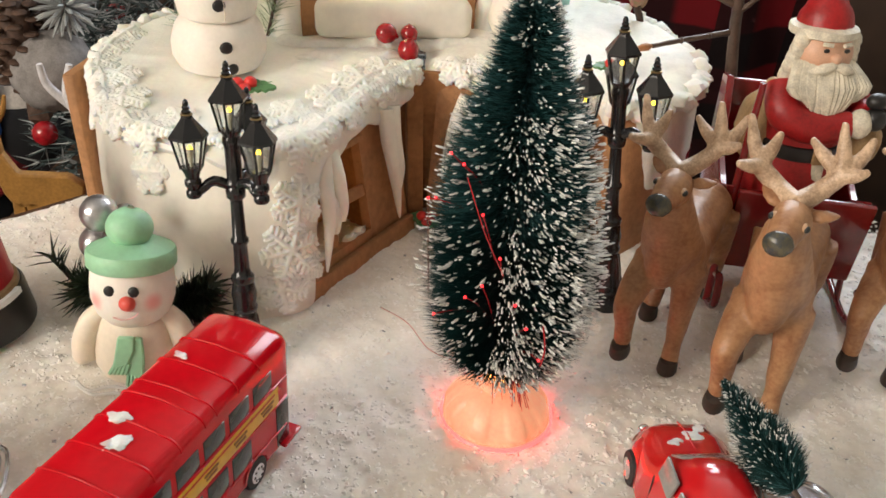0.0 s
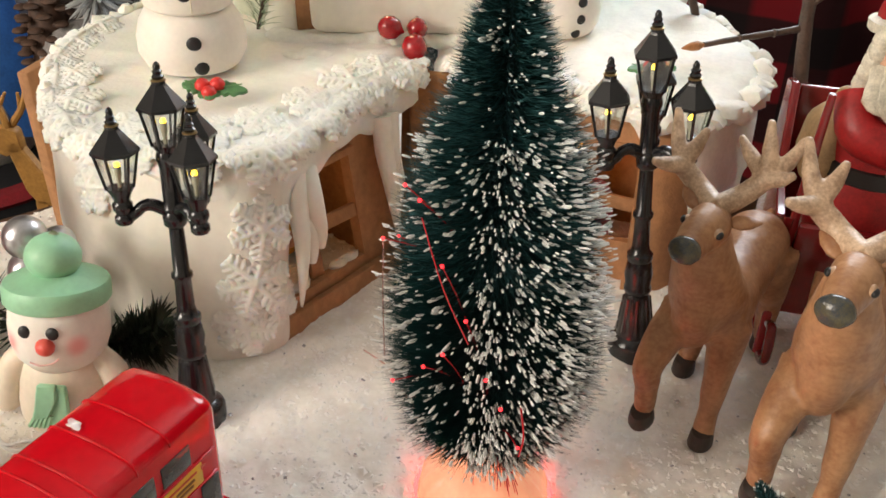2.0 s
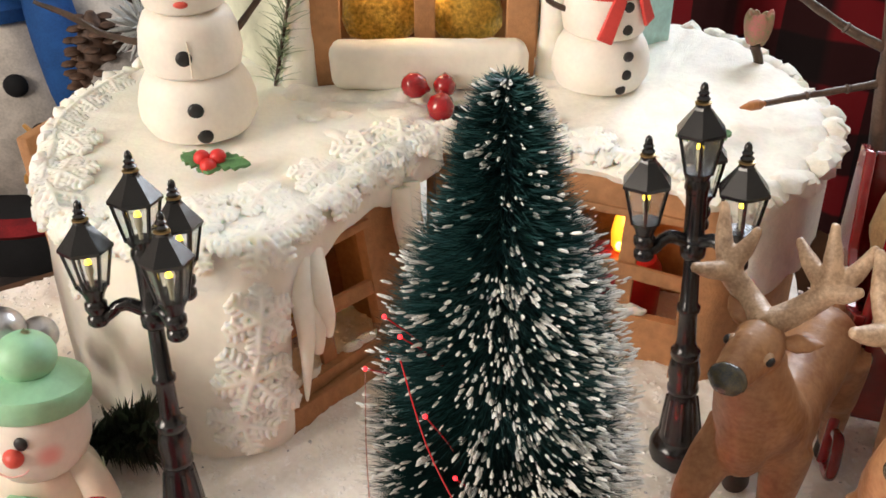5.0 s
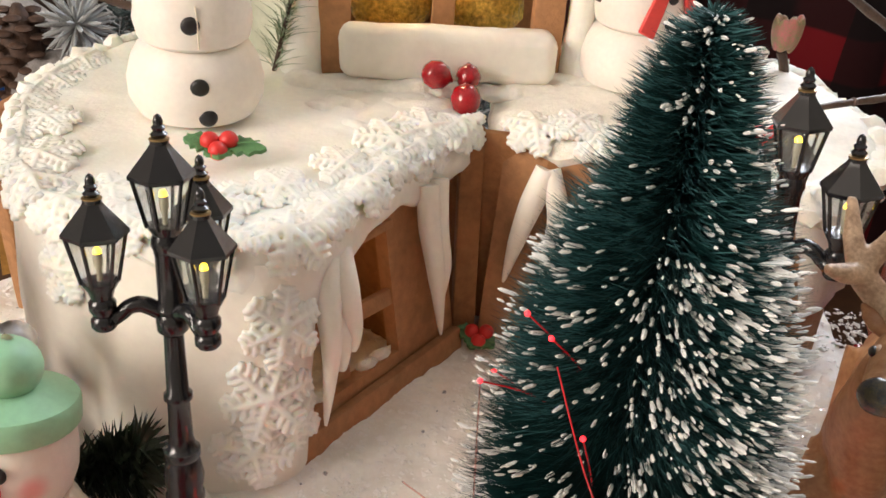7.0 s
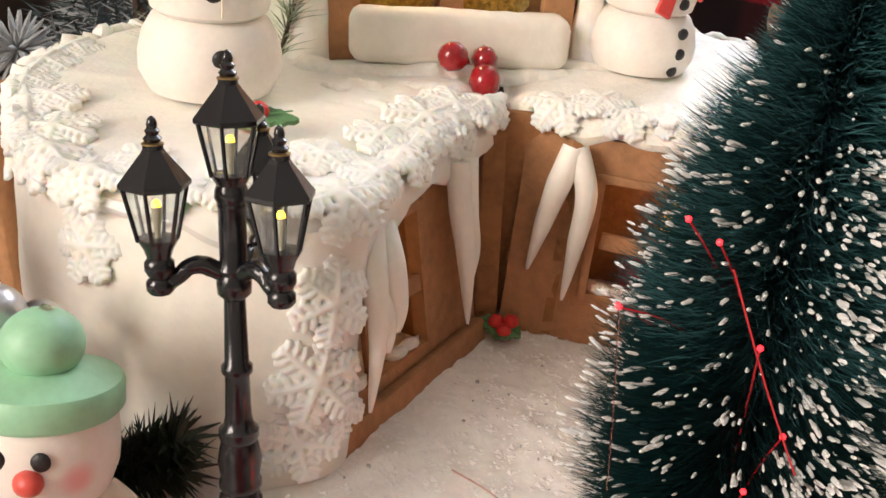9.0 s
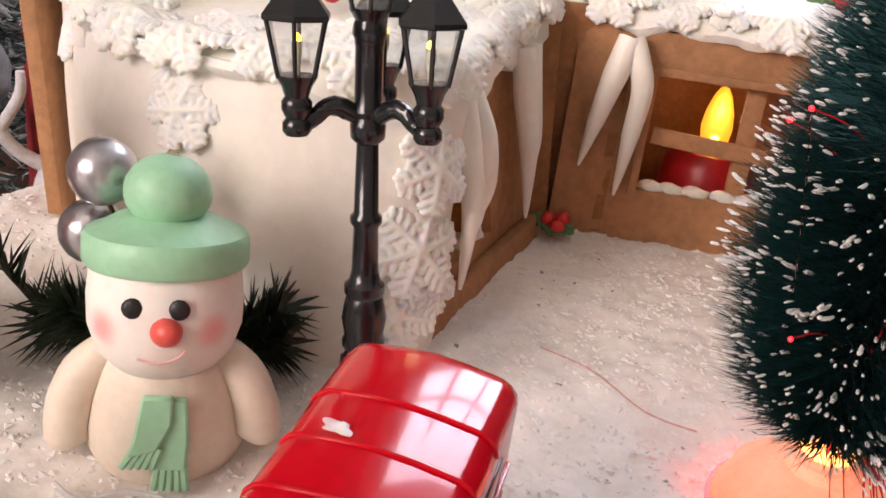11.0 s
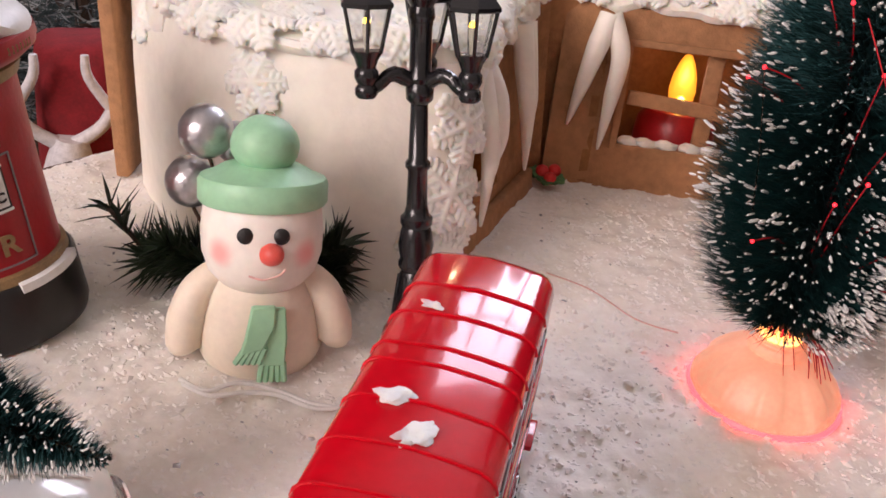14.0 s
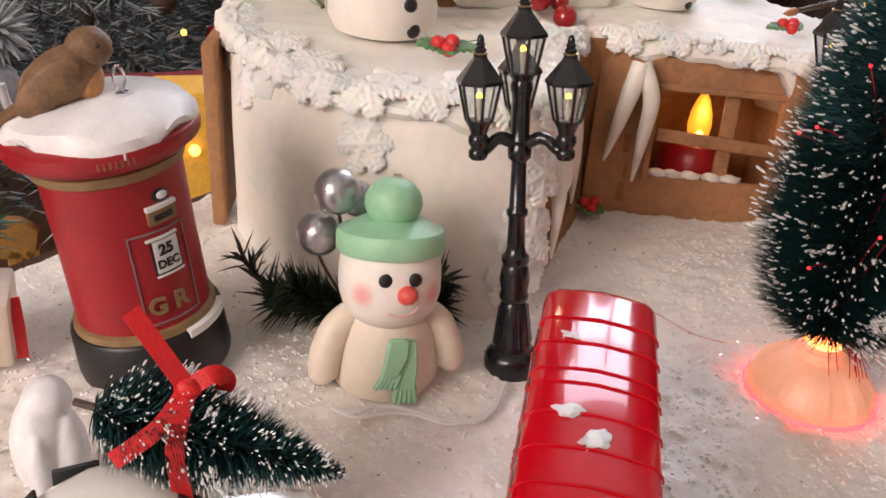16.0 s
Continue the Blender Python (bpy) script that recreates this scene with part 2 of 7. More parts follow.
def plaid(name):
    """Red and black woven check."""
    m = bpy.data.materials.new(name)
    m.use_nodes = True
    nt = m.node_tree
    b = nt.nodes["Principled BSDF"]
    tc = nt.nodes.new("ShaderNodeTexCoord")
    out = None
    for k in ("X", "Z"):
        w = nt.nodes.new("ShaderNodeTexWave")
        w.wave_type, w.bands_direction, w.wave_profile = "BANDS", k, "SAW" if k == "X" else "SIN"
        w.inputs["Scale"].default_value, w.inputs["Distortion"].default_value = 3.2, 0.3
        nt.links.new(tc.outputs["Object"], w.inputs["Vector"])
        st = nt.nodes.new("ShaderNodeMapRange")
        st.inputs[1].default_value, st.inputs[2].default_value = 0.45, 0.55
        st.inputs[3].default_value, st.inputs[4].default_value = 0.15, 1.0
        nt.links.new(w.outputs["Fac"], st.inputs[0])
        if out is None:
            out = st.outputs[0]
        else:
            mul = nt.nodes.new("ShaderNodeMath")
            mul.operation = "MULTIPLY"
            nt.links.new(out, mul.inputs[0])
            nt.links.new(st.outputs[0], mul.inputs[1])
            out = mul.outputs[0]
    ramp = nt.nodes.new("ShaderNodeValToRGB")
    ramp.color_ramp.elements[0].color, ramp.color_ramp.elements[1].color = (0.006, 0.003, 0.004, 1), (0.20, 0.006, 0.012, 1)
    nt.links.new(out, ramp.inputs[0])
    nt.links.new(ramp.outputs[0], b.inputs["Base Color"])
    b.inputs["Roughness"].default_value = 0.9
    return m


PLAID = plaid("red_black_plaid")


def blushed(name, skin, blush, spots, r0, r1):
    """A paste surface with soft round patches of powder colour at places on it."""
    m = material(name, skin, 0.5, vary=0.06, scale=60, bump=0.15, bump_scale=400, sss=0.3)
    nt = m.node_tree
    b = nt.nodes["Principled BSDF"]
    tc = nt.nodes.new("ShaderNodeTexCoord")
    last = b.inputs["Base Color"].links[0].from_socket
    for p in spots:
        d = nt.nodes.new("ShaderNodeVectorMath")
        d.operation = "DISTANCE"
        d.inputs[1].default_value = p
        nt.links.new(tc.outputs["Object"], d.inputs[0])
        fade = nt.nodes.new("ShaderNodeMapRange")
        fade.interpolation_type = "SMOOTHSTEP"
        fade.inputs[1].default_value, fade.inputs[2].default_value, fade.inputs[3].default_value, fade.inputs[4].default_value = r0, r1, 0.85, 0.0
        nt.links.new(d.outputs["Value"], fade.inputs[0])
        mix = nt.nodes.new("ShaderNodeMix")
        mix.data_type = "RGBA"
        for s in mix.inputs:
            if s.name == "B" and s.type == "RGBA":
                s.default_value = (*blush, 1)
            if s.name == "A" and s.type == "RGBA":
                nt.links.new(last, s)
        nt.links.new(fade.outputs[0], mix.inputs[0])
        last = [s for s in mix.outputs if s.type == "RGBA"][0]
    nt.links.new(last, b.inputs["Base Color"])
    return m


def glass(name, color=(1, 1, 1), rough=0.02, clear=1.0):
    m = bpy.data.materials.new(name)
    m.use_nodes = True
    b = m.node_tree.nodes["Principled BSDF"]
    b.inputs["Base Color"].default_value = (*color, 1)
    b.inputs["Transmission Weight"].default_value, b.inputs["Roughness"].default_value, b.inputs["IOR"].default_value = clear, rough, 1.2
    return m


CLEAR = glass("clear_plastic_pane", (0.86, 0.87, 0.86), 0.05, 0.96)
CLEAR_ROD = glass("clear_fibre", (0.9, 0.55, 0.5), 0.1)

# ---- mesh helpers ----


def bm_new():
    return bmesh.new()


def merge(*parts):
    """One bmesh out of several."""
    out = bmesh.new()
    for p in parts:
        me = bpy.data.meshes.new("tmp")
        p.to_mesh(me)
        p.free()
        out.from_mesh(me)
        bpy.data.meshes.remove(me)
    return out


def loft(rings, closed=True, cap=True):
    """A skin over rings of equally many points."""
    bm = bmesh.new()
    rows = [[bm.verts.new(p) for p in r] for r in rings]
    n = len(rows[0])
    for a, b in zip(rows, rows[1:]):
        for i in range(n if closed else n - 1):
            j = (i + 1) % n
            bm.faces.new((a[i], a[j], b[j], b[i]))
    if cap and closed:
        bm.faces.new(rows[0][::-1])
        bm.faces.new(rows[-1])
    bmesh.ops.recalc_face_normals(bm, faces=bm.faces)
    return bm


def lathe(profile, n=24):
    """A turned shape from (radius, height) pairs."""
    return loft([[(max(r, 1e-5) * math.cos(2 * math.pi * i / n), max(r, 1e-5) * math.sin(2 * math.pi * i / n), z) for i in range(n)] for r, z in profile])


def ball(r, c=(0, 0, 0), s=(1, 1, 1), n=20, rot=None):
    bm = bmesh.new()
    bmesh.ops.create_uvsphere(bm, u_segments=n, v_segments=max(6, n * 2 // 3), radius=r)
    m = Matrix.Diagonal((*s, 1))
    if rot is not None:
        m = rot @ m
    bm.transform(Matrix.Translation(c) @ m)
    return bm


def blob(r, c=(0, 0, 0), s=(1, 1, 1), wob=0.15, f=2.0, sub=2, rot=None):
    """An uneven lump."""
    bm = bmesh.new()
    bmesh.ops.create_icosphere(bm, subdivisions=sub, radius=1.0)
    off = Vector((c[0] * 91 + 3, c[1] * 77, c[2] * 55))
    for v in bm.verts:
        v.co *= r * (1 + wob * noise.noise(v.co * f + off))
    m = Matrix.Diagonal((*s, 1))
    if rot is not None:
        m = rot @ m
    bm.transform(Matrix.Translation(c) @ m)
    return bm


def smooth_path(pts, k=6):
    """Catmull-Rom through the points."""
    pts = [Vector(p) for p in pts]
    out = []
    for i in range(len(pts) - 1):
        p0, p1, p2, p3 = pts[max(i - 1, 0)], pts[i], pts[i + 1], pts[min(i + 2, len(pts) - 1)]
        for j in range(k):
            t = j / k
            out.append(0.5 * ((2 * p1) + (p2 - p0) * t + (2 * p0 - 5 * p1 + 4 * p2 - p3) * t * t + (3 * p1 - p0 - 3 * p2 + p3) * t ** 3))
    return out + [pts[-1]]


def tube(pts, radii, n=8, k=0):
    """A round rod along points; radii: one, or one a point."""
    if k:
        old = len(pts)
        if not isinstance(radii, (int, float)):
            idx = np.linspace(0, old - 1, (old - 1) * k + 1)
            radii = [float(v) for v in np.interp(idx, range(old), radii)]
        pts = smooth_path(pts, k)
    pts = [Vector(p) for p in pts]
    if isinstance(radii, (int, float)):
        radii = [radii] * len(pts)
    rings, up = [], None
    for i, p in enumerate(pts):
        d = (pts[min(i + 1, len(pts) - 1)] - pts[max(i - 1, 0)]).normalized()
        if up is None:
            up = d.orthogonal().normalized()
        up = (up - d * up.dot(d)).normalized()
        side = d.cross(up)
        rings.append([p + radii[i] * (math.cos(2 * math.pi * j / n) * up + math.sin(2 * math.pi * j / n) * side) for j in range(n)])
    return loft(rings)


def block(sx, sy, sz, c=(0, 0, 0), bevel=0.0, seg=2):
    """A box of these sizes with its base's middle at c."""
    bm = bmesh.new()
    bmesh.ops.create_cube(bm, size=1.0)
    bm.transform(Matrix.Translation((c[0], c[1], c[2] + sz / 2)) @ Matrix.Diagonal((sx, sy, sz, 1)))
    if bevel:
        bmesh.ops.bevel(bm, geom=bm.edges[:], offset=bevel, segments=seg, affect="EDGES", profile=0.5)
    return bm


def prism(outline, depth, bevel=0.0):
    """An outline in the x-z plane with a thickness along y from 0."""
    bm = bmesh.new()
    f = bm.faces.new([bm.verts.new((x, 0, z)) for x, z in outline])
    got = bmesh.ops.extrude_face_region(bm, geom=[f])
    for v in got["geom"]:
        if isinstance(v, bmesh.types.BMVert):
            v.co.y += depth
    bmesh.ops.recalc_face_normals(bm, faces=bm.faces)
    if bevel:
        bmesh.ops.bevel(bm, geom=bm.edges[:], offset=bevel, segments=1, affect="EDGES")
    return bm


def moved(bm, m):
    bm.transform(m)
    return bm


def roughen(bm, amp, f, seed=0.0):
    """Pushes the skin in and out unevenly."""
    bm.normal_update()
    for v in bm.verts:
        v.co += v.normal * amp * (noise.noise(v.co * f + Vector((seed, 0, 0))) + 0.5 * noise.noise(v.co * f * 2.7 + Vector((0, seed, 0))))
    return bm


def mesh_of(name, bm, mats, smooth=True):
    me = bpy.data.meshes.new(name)
    bm.to_mesh(me)
    bm.free()
    for m in mats if isinstance(mats, (list, tuple)) else [mats]:
        me.materials.append(m)
    if smooth:
        me.polygons.foreach_set("use_smooth", [True] * len(me.polygons))
        me.set_sharp_from_angle(angle=radians(42))
    return me


def thing(name, m, label, category, group="", kind=""):
    """An empty at a thing's base, for its parts."""
    ob = new(name)
    ob.empty_display_size = 0.01
    ob.matrix_world = m
    return tagged(ob, label, category, group, kind)


def part(name, bm, mat, parent, label="", at=None, smooth=True):
    """One mesh under a thing or a part, in the thing's own space."""
    ob = new(name, bm if isinstance(bm, bpy.types.Mesh) else mesh_of(name, bm, mat, smooth))
    ob.parent = parent
    if at is not None:
        ob.matrix_local = at
    return tagged(ob, label)


def single(name, bm, mat, m, label, category, group="", kind="", smooth=True):
    ob = new(name, mesh_of(name, bm, mat, smooth))
    ob.matrix_world = m
    return tagged(ob, label, category, group, kind)


def fused(name, bm, mat, voxel, iters=3):
    """One closed skin round overlapping shapes."""
    ob = new("tmp", mesh_of(name, bm, mat))
    rm = ob.modifiers.new("blend", "REMESH")
    rm.mode, rm.voxel_size = "VOXEL", voxel
    sm = ob.modifiers.new("soften", "SMOOTH")
    sm.iterations, sm.factor = iters, 0.5
    bpy.context.view_layer.update()
    me = bpy.data.meshes.new_from_object(ob.evaluated_get(bpy.context.evaluated_depsgraph_get()))
    old = ob.data
    bpy.data.objects.remove(ob)
    bpy.data.meshes.remove(old)
    me.name = name
    me.polygons.foreach_set("use_smooth", [True] * len(me.polygons))
    return me


rnd = random.Random(7)
HERE = Matrix.Identity(4)
# ---- setting ----


def slab(name, sx, sy, sz, c, mat, label, category):
    return single(name, block(sx, sy, sz, c), mat, HERE, label, category, kind="structure", smooth=False)


slab("floor", 4.2, 4.4, 0.1, (0, 0.2, -0.85), CARPET, "dark carpet of the room round the table", "floor")
slab("ceiling", 4.2, 4.4, 0.1, (0, 0.2, 1.75), CEILING, "plain white ceiling of the room", "ceiling")
slab("wall_south", 4.2, 0.1, 2.5, (0, -2.0, -0.75), ROOM_WALL, "plain cream wall of the room", "wall")
slab("wall_east", 0.1, 4.2, 2.5, (2.05, 0.2, -0.75), ROOM_WALL, "plain cream wall of the room", "wall")


def wall_with_window(name, mat, length, z0, z1, w0, w1, h0, h1, m):
    """A wall along x, 0.1 thick, with one opening through it."""
    bm = merge(block(w0, 0.1, z1 - z0, (w0 / 2, 0, z0)), block(length - w1, 0.1, z1 - z0, ((w1 + length) / 2, 0, z0)),
               block(w1 - w0, 0.1, h0 - z0, ((w0 + w1) / 2, 0, z0)), block(w1 - w0, 0.1, z1 - h1, ((w0 + w1) / 2, 0, h1)))
    return single(name, bm, mat, m, "room wall with a daylit window opening", "wall", kind="structure", smooth=False)


wall_with_window("wall_north", DARK_WALL, 4.2, -0.75, 1.75, 2.12, 3.32, 0.5, 1.6, Matrix.Translation((-2.1, 2.2, 0)))
wall_with_window("wall_west", ROOM_WALL, 4.2, -0.75, 1.75, 0.7, 1.7, 0.50, 1.50, Matrix.Translation((-2.05, -1.9, 0)) @ pose(0, 0, 0, 0, 0, 90))


def sash(name, w, h, m):
    """A window frame with its glazing bars."""
    root = thing(name, m, "white painted window frame with glazing bars", "window", kind="structure")
    for x in (-w / 2, -w / 6, w / 6, w / 2):
        part("window_bar", block(0.035, 0.04, h, (x, 0, -h / 2), 0.004), WHITE_PAINT, root)
    for z in (-h / 2, 0.0, h / 2 - 0.03):
        part("window_bar", block(w, 0.036, 0.03, (0, 0, z), 0.004), WHITE_PAINT, root)
    return root


sash("window_1", 1.2, 1.1, Matrix.Translation((0.62, 2.04, 1.05)))
sash("window_2", 1.0, 1.0, Matrix.Translation((-1.66, -0.87, 1.00)) @ pose(0, 0, 0, 0, 0, 60))

# table under the snow, cut off along a slanting edge behind the house
TOP = [(-0.62, -0.30), (0.60, -0.30), (0.60, 0.520), (0.168, 0.520), (0.168, 0.78), (0.06, 0.78), (-0.62, 0.10)]
bm = bmesh.new()
f = bm.faces.new([bm.verts.new((x, y, -0.012)) for x, y in TOP])
got = bmesh.ops.extrude_face_region(bm, geom=[f])
for v in got["geom"]:
    if isinstance(v, bmesh.types.BMVert):
        v.co.z -= 0.03
bmesh.ops.recalc_face_normals(bm, faces=bm.faces)
table = thing("table", Matrix.Translation((0, 0.3, -0.75)), "dark wooden table under the fake snow", "table")
part("tabletop", moved(bm, Matrix.Translation((0, -0.3, 0.75))), TABLE, table, smooth=False)
for x, y in ((-0.5, -0.5), (0.5, -0.5), (0.5, 0.15), (-0.1, 0.25)):
    part("leg", block(0.06, 0.06, 0.71, (x, y, 0), 0.006), TABLE, table)
slab("low_bench", 1.25, 0.9, 0.06, (0.125, 1.25, -0.36), TABLE, "dark low bench behind the table", "bench")


def ground_z(x, y):
    """Height of the snow."""
    p = Vector((x, y, 0))
    h = 0.0016 * noise.noise(p * 18) + 0.0015 * noise.noise(p * 75) + 0.0011 * noise.noise(p * 190) + 0.0007 * abs(noise.noise(p * 420))
    edge = (0.702 - (y - x)) / 1.41
    return h - 0.0012 - (0.010 * max(0.0, 1 - edge / 0.012) ** 2 if edge < 0.012 else 0.0)


def snow_sheet():
    """The layer of fake snow, finest where the camera passes."""
    xs = np.concatenate([np.arange(-0.60, -0.30, 0.008), np.arange(-0.30, 0.30, 0.0021), np.arange(0.30, 0.592, 0.008)])
    ys = np.concatenate([np.arange(-0.28, 0.18, 0.010), np.arange(0.18, 0.56, 0.0021), np.arange(0.56, 0.772, 0.008)])
    index, verts, faces = {}, [], []
    for j, y in enumerate(ys):
        for i, x in enumerate(xs):
            if y - x <= 0.700 and (x < 0.165 or y < 0.516):
                index[i, j] = len(verts)
                verts.append((float(x), float(y), ground_z(float(x), float(y))))
    for i, j in index:
        q = [(i, j), (i + 1, j), (i + 1, j + 1), (i, j + 1)]
        if all(c in index for c in q):
            faces.append([index[c] for c in q])
    me = bpy.data.meshes.new("ground")
    me.from_pydata(verts, [], faces)
    me.materials.append(SNOW)
    me.polygons.foreach_set("use_smooth", [True] * len(me.polygons))
    return tagged(new("ground", me), "layer of coarse off-white fake snow over the table", "snow", kind="structure")


snow_sheet()


def scatter(name, count, mat, size, where, label, category, lift=0.3):
    """Loose uneven flakes lying on the snow, one mesh."""
    verts, faces = [], []
    n = 0
    while n < count:
        x, y = where()
        if y - x > 0.69:
            continue
        z = ground_z(x, y)
        r = size[0] + (size[1] - size[0]) * rnd.random() ** 2.2
        a, tilt, roll = rnd.uniform(0, 6.28), rnd.uniform(-0.4, 0.4), rnd.uniform(-0.4, 0.4)
        m = Matrix.Translation((x, y, z + r * lift)) @ Euler((tilt, roll, a)).to_matrix().to_4x4()
        base = len(verts)
        w, l, t = r, r * rnd.uniform(0.8, 1.7), r * rnd.uniform(0.35, 0.7)
        for c in ((-w, -l, 0), (w, -l * 0.6, 0), (w * 0.7, l, 0), (-w * 0.8, l * 0.8, 0), (0, 0, t), (0, 0, -t)):
            verts.append(tuple(m @ Vector(c)))
        for k in range(4):
            faces.append((base + k, base + (k + 1) % 4, base + 4))
            faces.append((base + (k + 1) % 4, base + k, base + 5))
        n += 1
    me = bpy.data.meshes.new(name)
    me.from_pydata(verts, [], faces)
    me.materials.append(mat)
    return tagged(new(name, me), label, category, kind="stuff")


scatter("snow_flakes", 30000, CRUMB, (0.0004, 0.0016), lambda: (rnd.uniform(-0.29, 0.29), rnd.uniform(0.19, 0.55)), "loose white flakes of fake snow", "snow", -0.12)
scatter("snow_glitter", 420, GLITTER, (0.0004, 0.0009), lambda: (rnd.uniform(-0.29, 0.29), rnd.uniform(0.19, 0.52)), "glinting flakes in the fake snow", "glitter", 0.9)

# ---- gingerbread house ----
house = thing("gingerbread_house", Matrix.Translation((0, 0.52, 0)), "gingerbread house with white fondant walls and iced roof terraces", "gingerbread house")
TO_HOUSE = Matrix.Translation((0, -0.52, 0))


def hpart(name, bm, mat, label="", parent=None, smooth=True):
    return part(name, moved(bm, TO_HOUSE), mat, parent or house, label, smooth=smooth)


def outline(points, n):
    """n points spread evenly along a smooth line."""
    p = smooth_path([(x, y, 0) for x, y in points], 12)
    d = [0.0]
    for a, b in zip(p, p[1:]):
        d.append(d[-1] + (b - a).length)
    want = np.linspace(0, d[-1], n)
    return [(float(x), float(y)) for x, y in zip(np.interp(want, d, [q.x for q in p]), np.interp(want, d, [q.y for q in p]))]


def wall_skin(low, high, z1, thick, n=90, k=14, rough=0.0006):
    """A curved upright wall between a line at the ground and a line at its top."""
    a, b = outline(low, n), outline(high, n)
    front, back = [], []
    for i in range(k + 1):
        v = i / k
        ring = []
        for p, q in zip(a, b):
            bulge = 0.003 * math.sin(v * math.pi)
            x, y = p[0] + (q[0] - p[0]) * v, p[1] + (q[1] - p[1]) * v
            ring.append((x, y - bulge, -0.004 + (z1 + 0.004) * v + 0.0))
        front.append(ring)
    rings = front + [[(x + thick * 0.3, y + thick, z) for x, y, z in ring] for ring in front[::-1]]
    bm = bmesh.new()
    rows = [[bm.verts.new(p) for p in r] for r in rings]
    for r, s in zip(rows, rows[1:] + rows[:1]):
        for i in range(n - 1):
            bm.faces.new((r[i], r[i + 1], s[i + 1], s[i]))
    bm.faces.new([r[0] for r in rows])
    bm.faces.new([r[-1] for r in rows][::-1])
    bmesh.ops.recalc_face_normals(bm, faces=bm.faces)
    return roughen(bm, rough, 40)


def terrace(edge, centre, z0, z1, lip, rise=0.0, n=200, rough=0.0009, front=None):
    """An iced roof: rounded lip, uneven top. lip: how far it hangs down at each edge point."""
    pts = outline(edge + edge[:1], n + 1)[:-1]
    c = Vector((*centre, 0))
    rings = []
    for k, (inset, h) in enumerate(((0.006, 0.0), (0.0005, 0.001), (-0.0012, 0.004), (0.0, None), (0.0018, z1 - 0.0022), (0.0048, z1), (0.0095, z1 + 0.0014), (0.02, z1 + 0.002))):
        ring = []
        for i, (x, y) in enumerate(pts):
            d = (c - Vector((x, y, 0))).normalized()
            q = Vector((x, y, 0)) + d * inset
            low = z0 - lip(x, y)
            z = low + h if k < 3 else ((low + z1) / 2 + 0.002 if h is None else h)
            ring.append((q.x, q.y, z))
        rings.append(ring)
    for s in (0.7, 0.5, 0.3, 0.12, 0.02):
        ring = []
        for x, y in pts:
            q = c + (Vector((x, y, 0)) - c) * s * 0.86
            ring.append((q.x, q.y, z1 + 0.002 + rise * (1 - s)))
        rings.append(ring)
    return roughen(loft(rings), rough, 60, 3.0)


LEFT_LOW = [(-0.052, 0.390), (-0.060, 0.381), (-0.078, 0.376), (-0.105, 0.380), (-0.135, 0.394), (-0.163, 0.420), (-0.180, 0.458)]
LEFT_HIGH = [(-0.050, 0.401), (-0.062, 0.3915), (-0.086, 0.3865), (-0.113, 0.389), (-0.143, 0.402), (-0.166, 0.430), (-0.184, 0.468)]
wall_l = hpart("wall", wall_skin(LEFT_LOW, LEFT_HIGH, 0.083, 0.006), FONDANT, "smooth white fondant wall")
LEFT_EDGE = [(-0.008, 0.502), (-0.030, 0.458), (-0.047, 0.408), (-0.062, 0.391), (-0.088, 0.385), (-0.116, 0.388), (-0.146, 0.402), (-0.169, 0.436),
             (-0.186, 0.482), (-0.184, 0.526), (-0.170, 0.564), (-0.118, 0.600), (-0.040, 0.575)]


def left_lip(x, y):
    """The icing hangs lower over the window side and towards the outer end."""
    w = 0.004 * noise.noise(Vector((x * 60, y * 60, 1.0)))
    corner = max(0.0, 1.0 - math.hypot(x + 0.060, y - 0.395) / 0.042)
    if x > -0.06 and y < 0.5:
        return 0.012 + w + 0.020 * corner
    return 0.002 + 0.6 * w + (0.012 if x < -0.165 else 0.0) + 0.020 * corner


roof_l = hpart("roof", terrace(LEFT_EDGE, (-0.10, 0.49), 0.084, 0.090, left_lip, rough=0.0010), ICING, "snowy white iced terrace")
hpart("wall_end", moved(block(0.006, 0.05, 0.088, (0, 0, 0), 0.0012), Matrix.Translation((-0.1855, 0.484, 0)) @ pose(0, 0, 0, 0, -3, -8)), GINGER, "bare gingerbread edge")


def holed(L, t, z0, z1, hole):
    """A plate of thickness t with one rectangular opening."""
    x0, x1, h0, h1 = hole
    bm = bmesh.new()
    ring = lambda y: ([bm.verts.new((x, y, z)) for x, z in ((0, z0), (L, z0), (L, z1), (0, z1))], [bm.verts.new((x, y, z)) for x, z in ((x0, h0), (x1, h0), (x1, h1), (x0, h1))])  # noqa: E731
    (of, inf), (ob_, ib) = ring(0.0), ring(t)
    for i in range(4):
        j = (i + 1) % 4
        for q in ((of[i], of[j], inf[j], inf[i]), (ob_[j], ob_[i], ib[i], ib[j]), (of[j], of[i], ob_[i], ob_[j]), (inf[i], inf[j], ib[j], ib[i])):
            bm.faces.new(q)
    bmesh.ops.subdivide_edges(bm, edges=bm.edges[:], cuts=6, use_grid_fill=True)
    bmesh.ops.recalc_face_normals(bm, faces=bm.faces)
    return bm


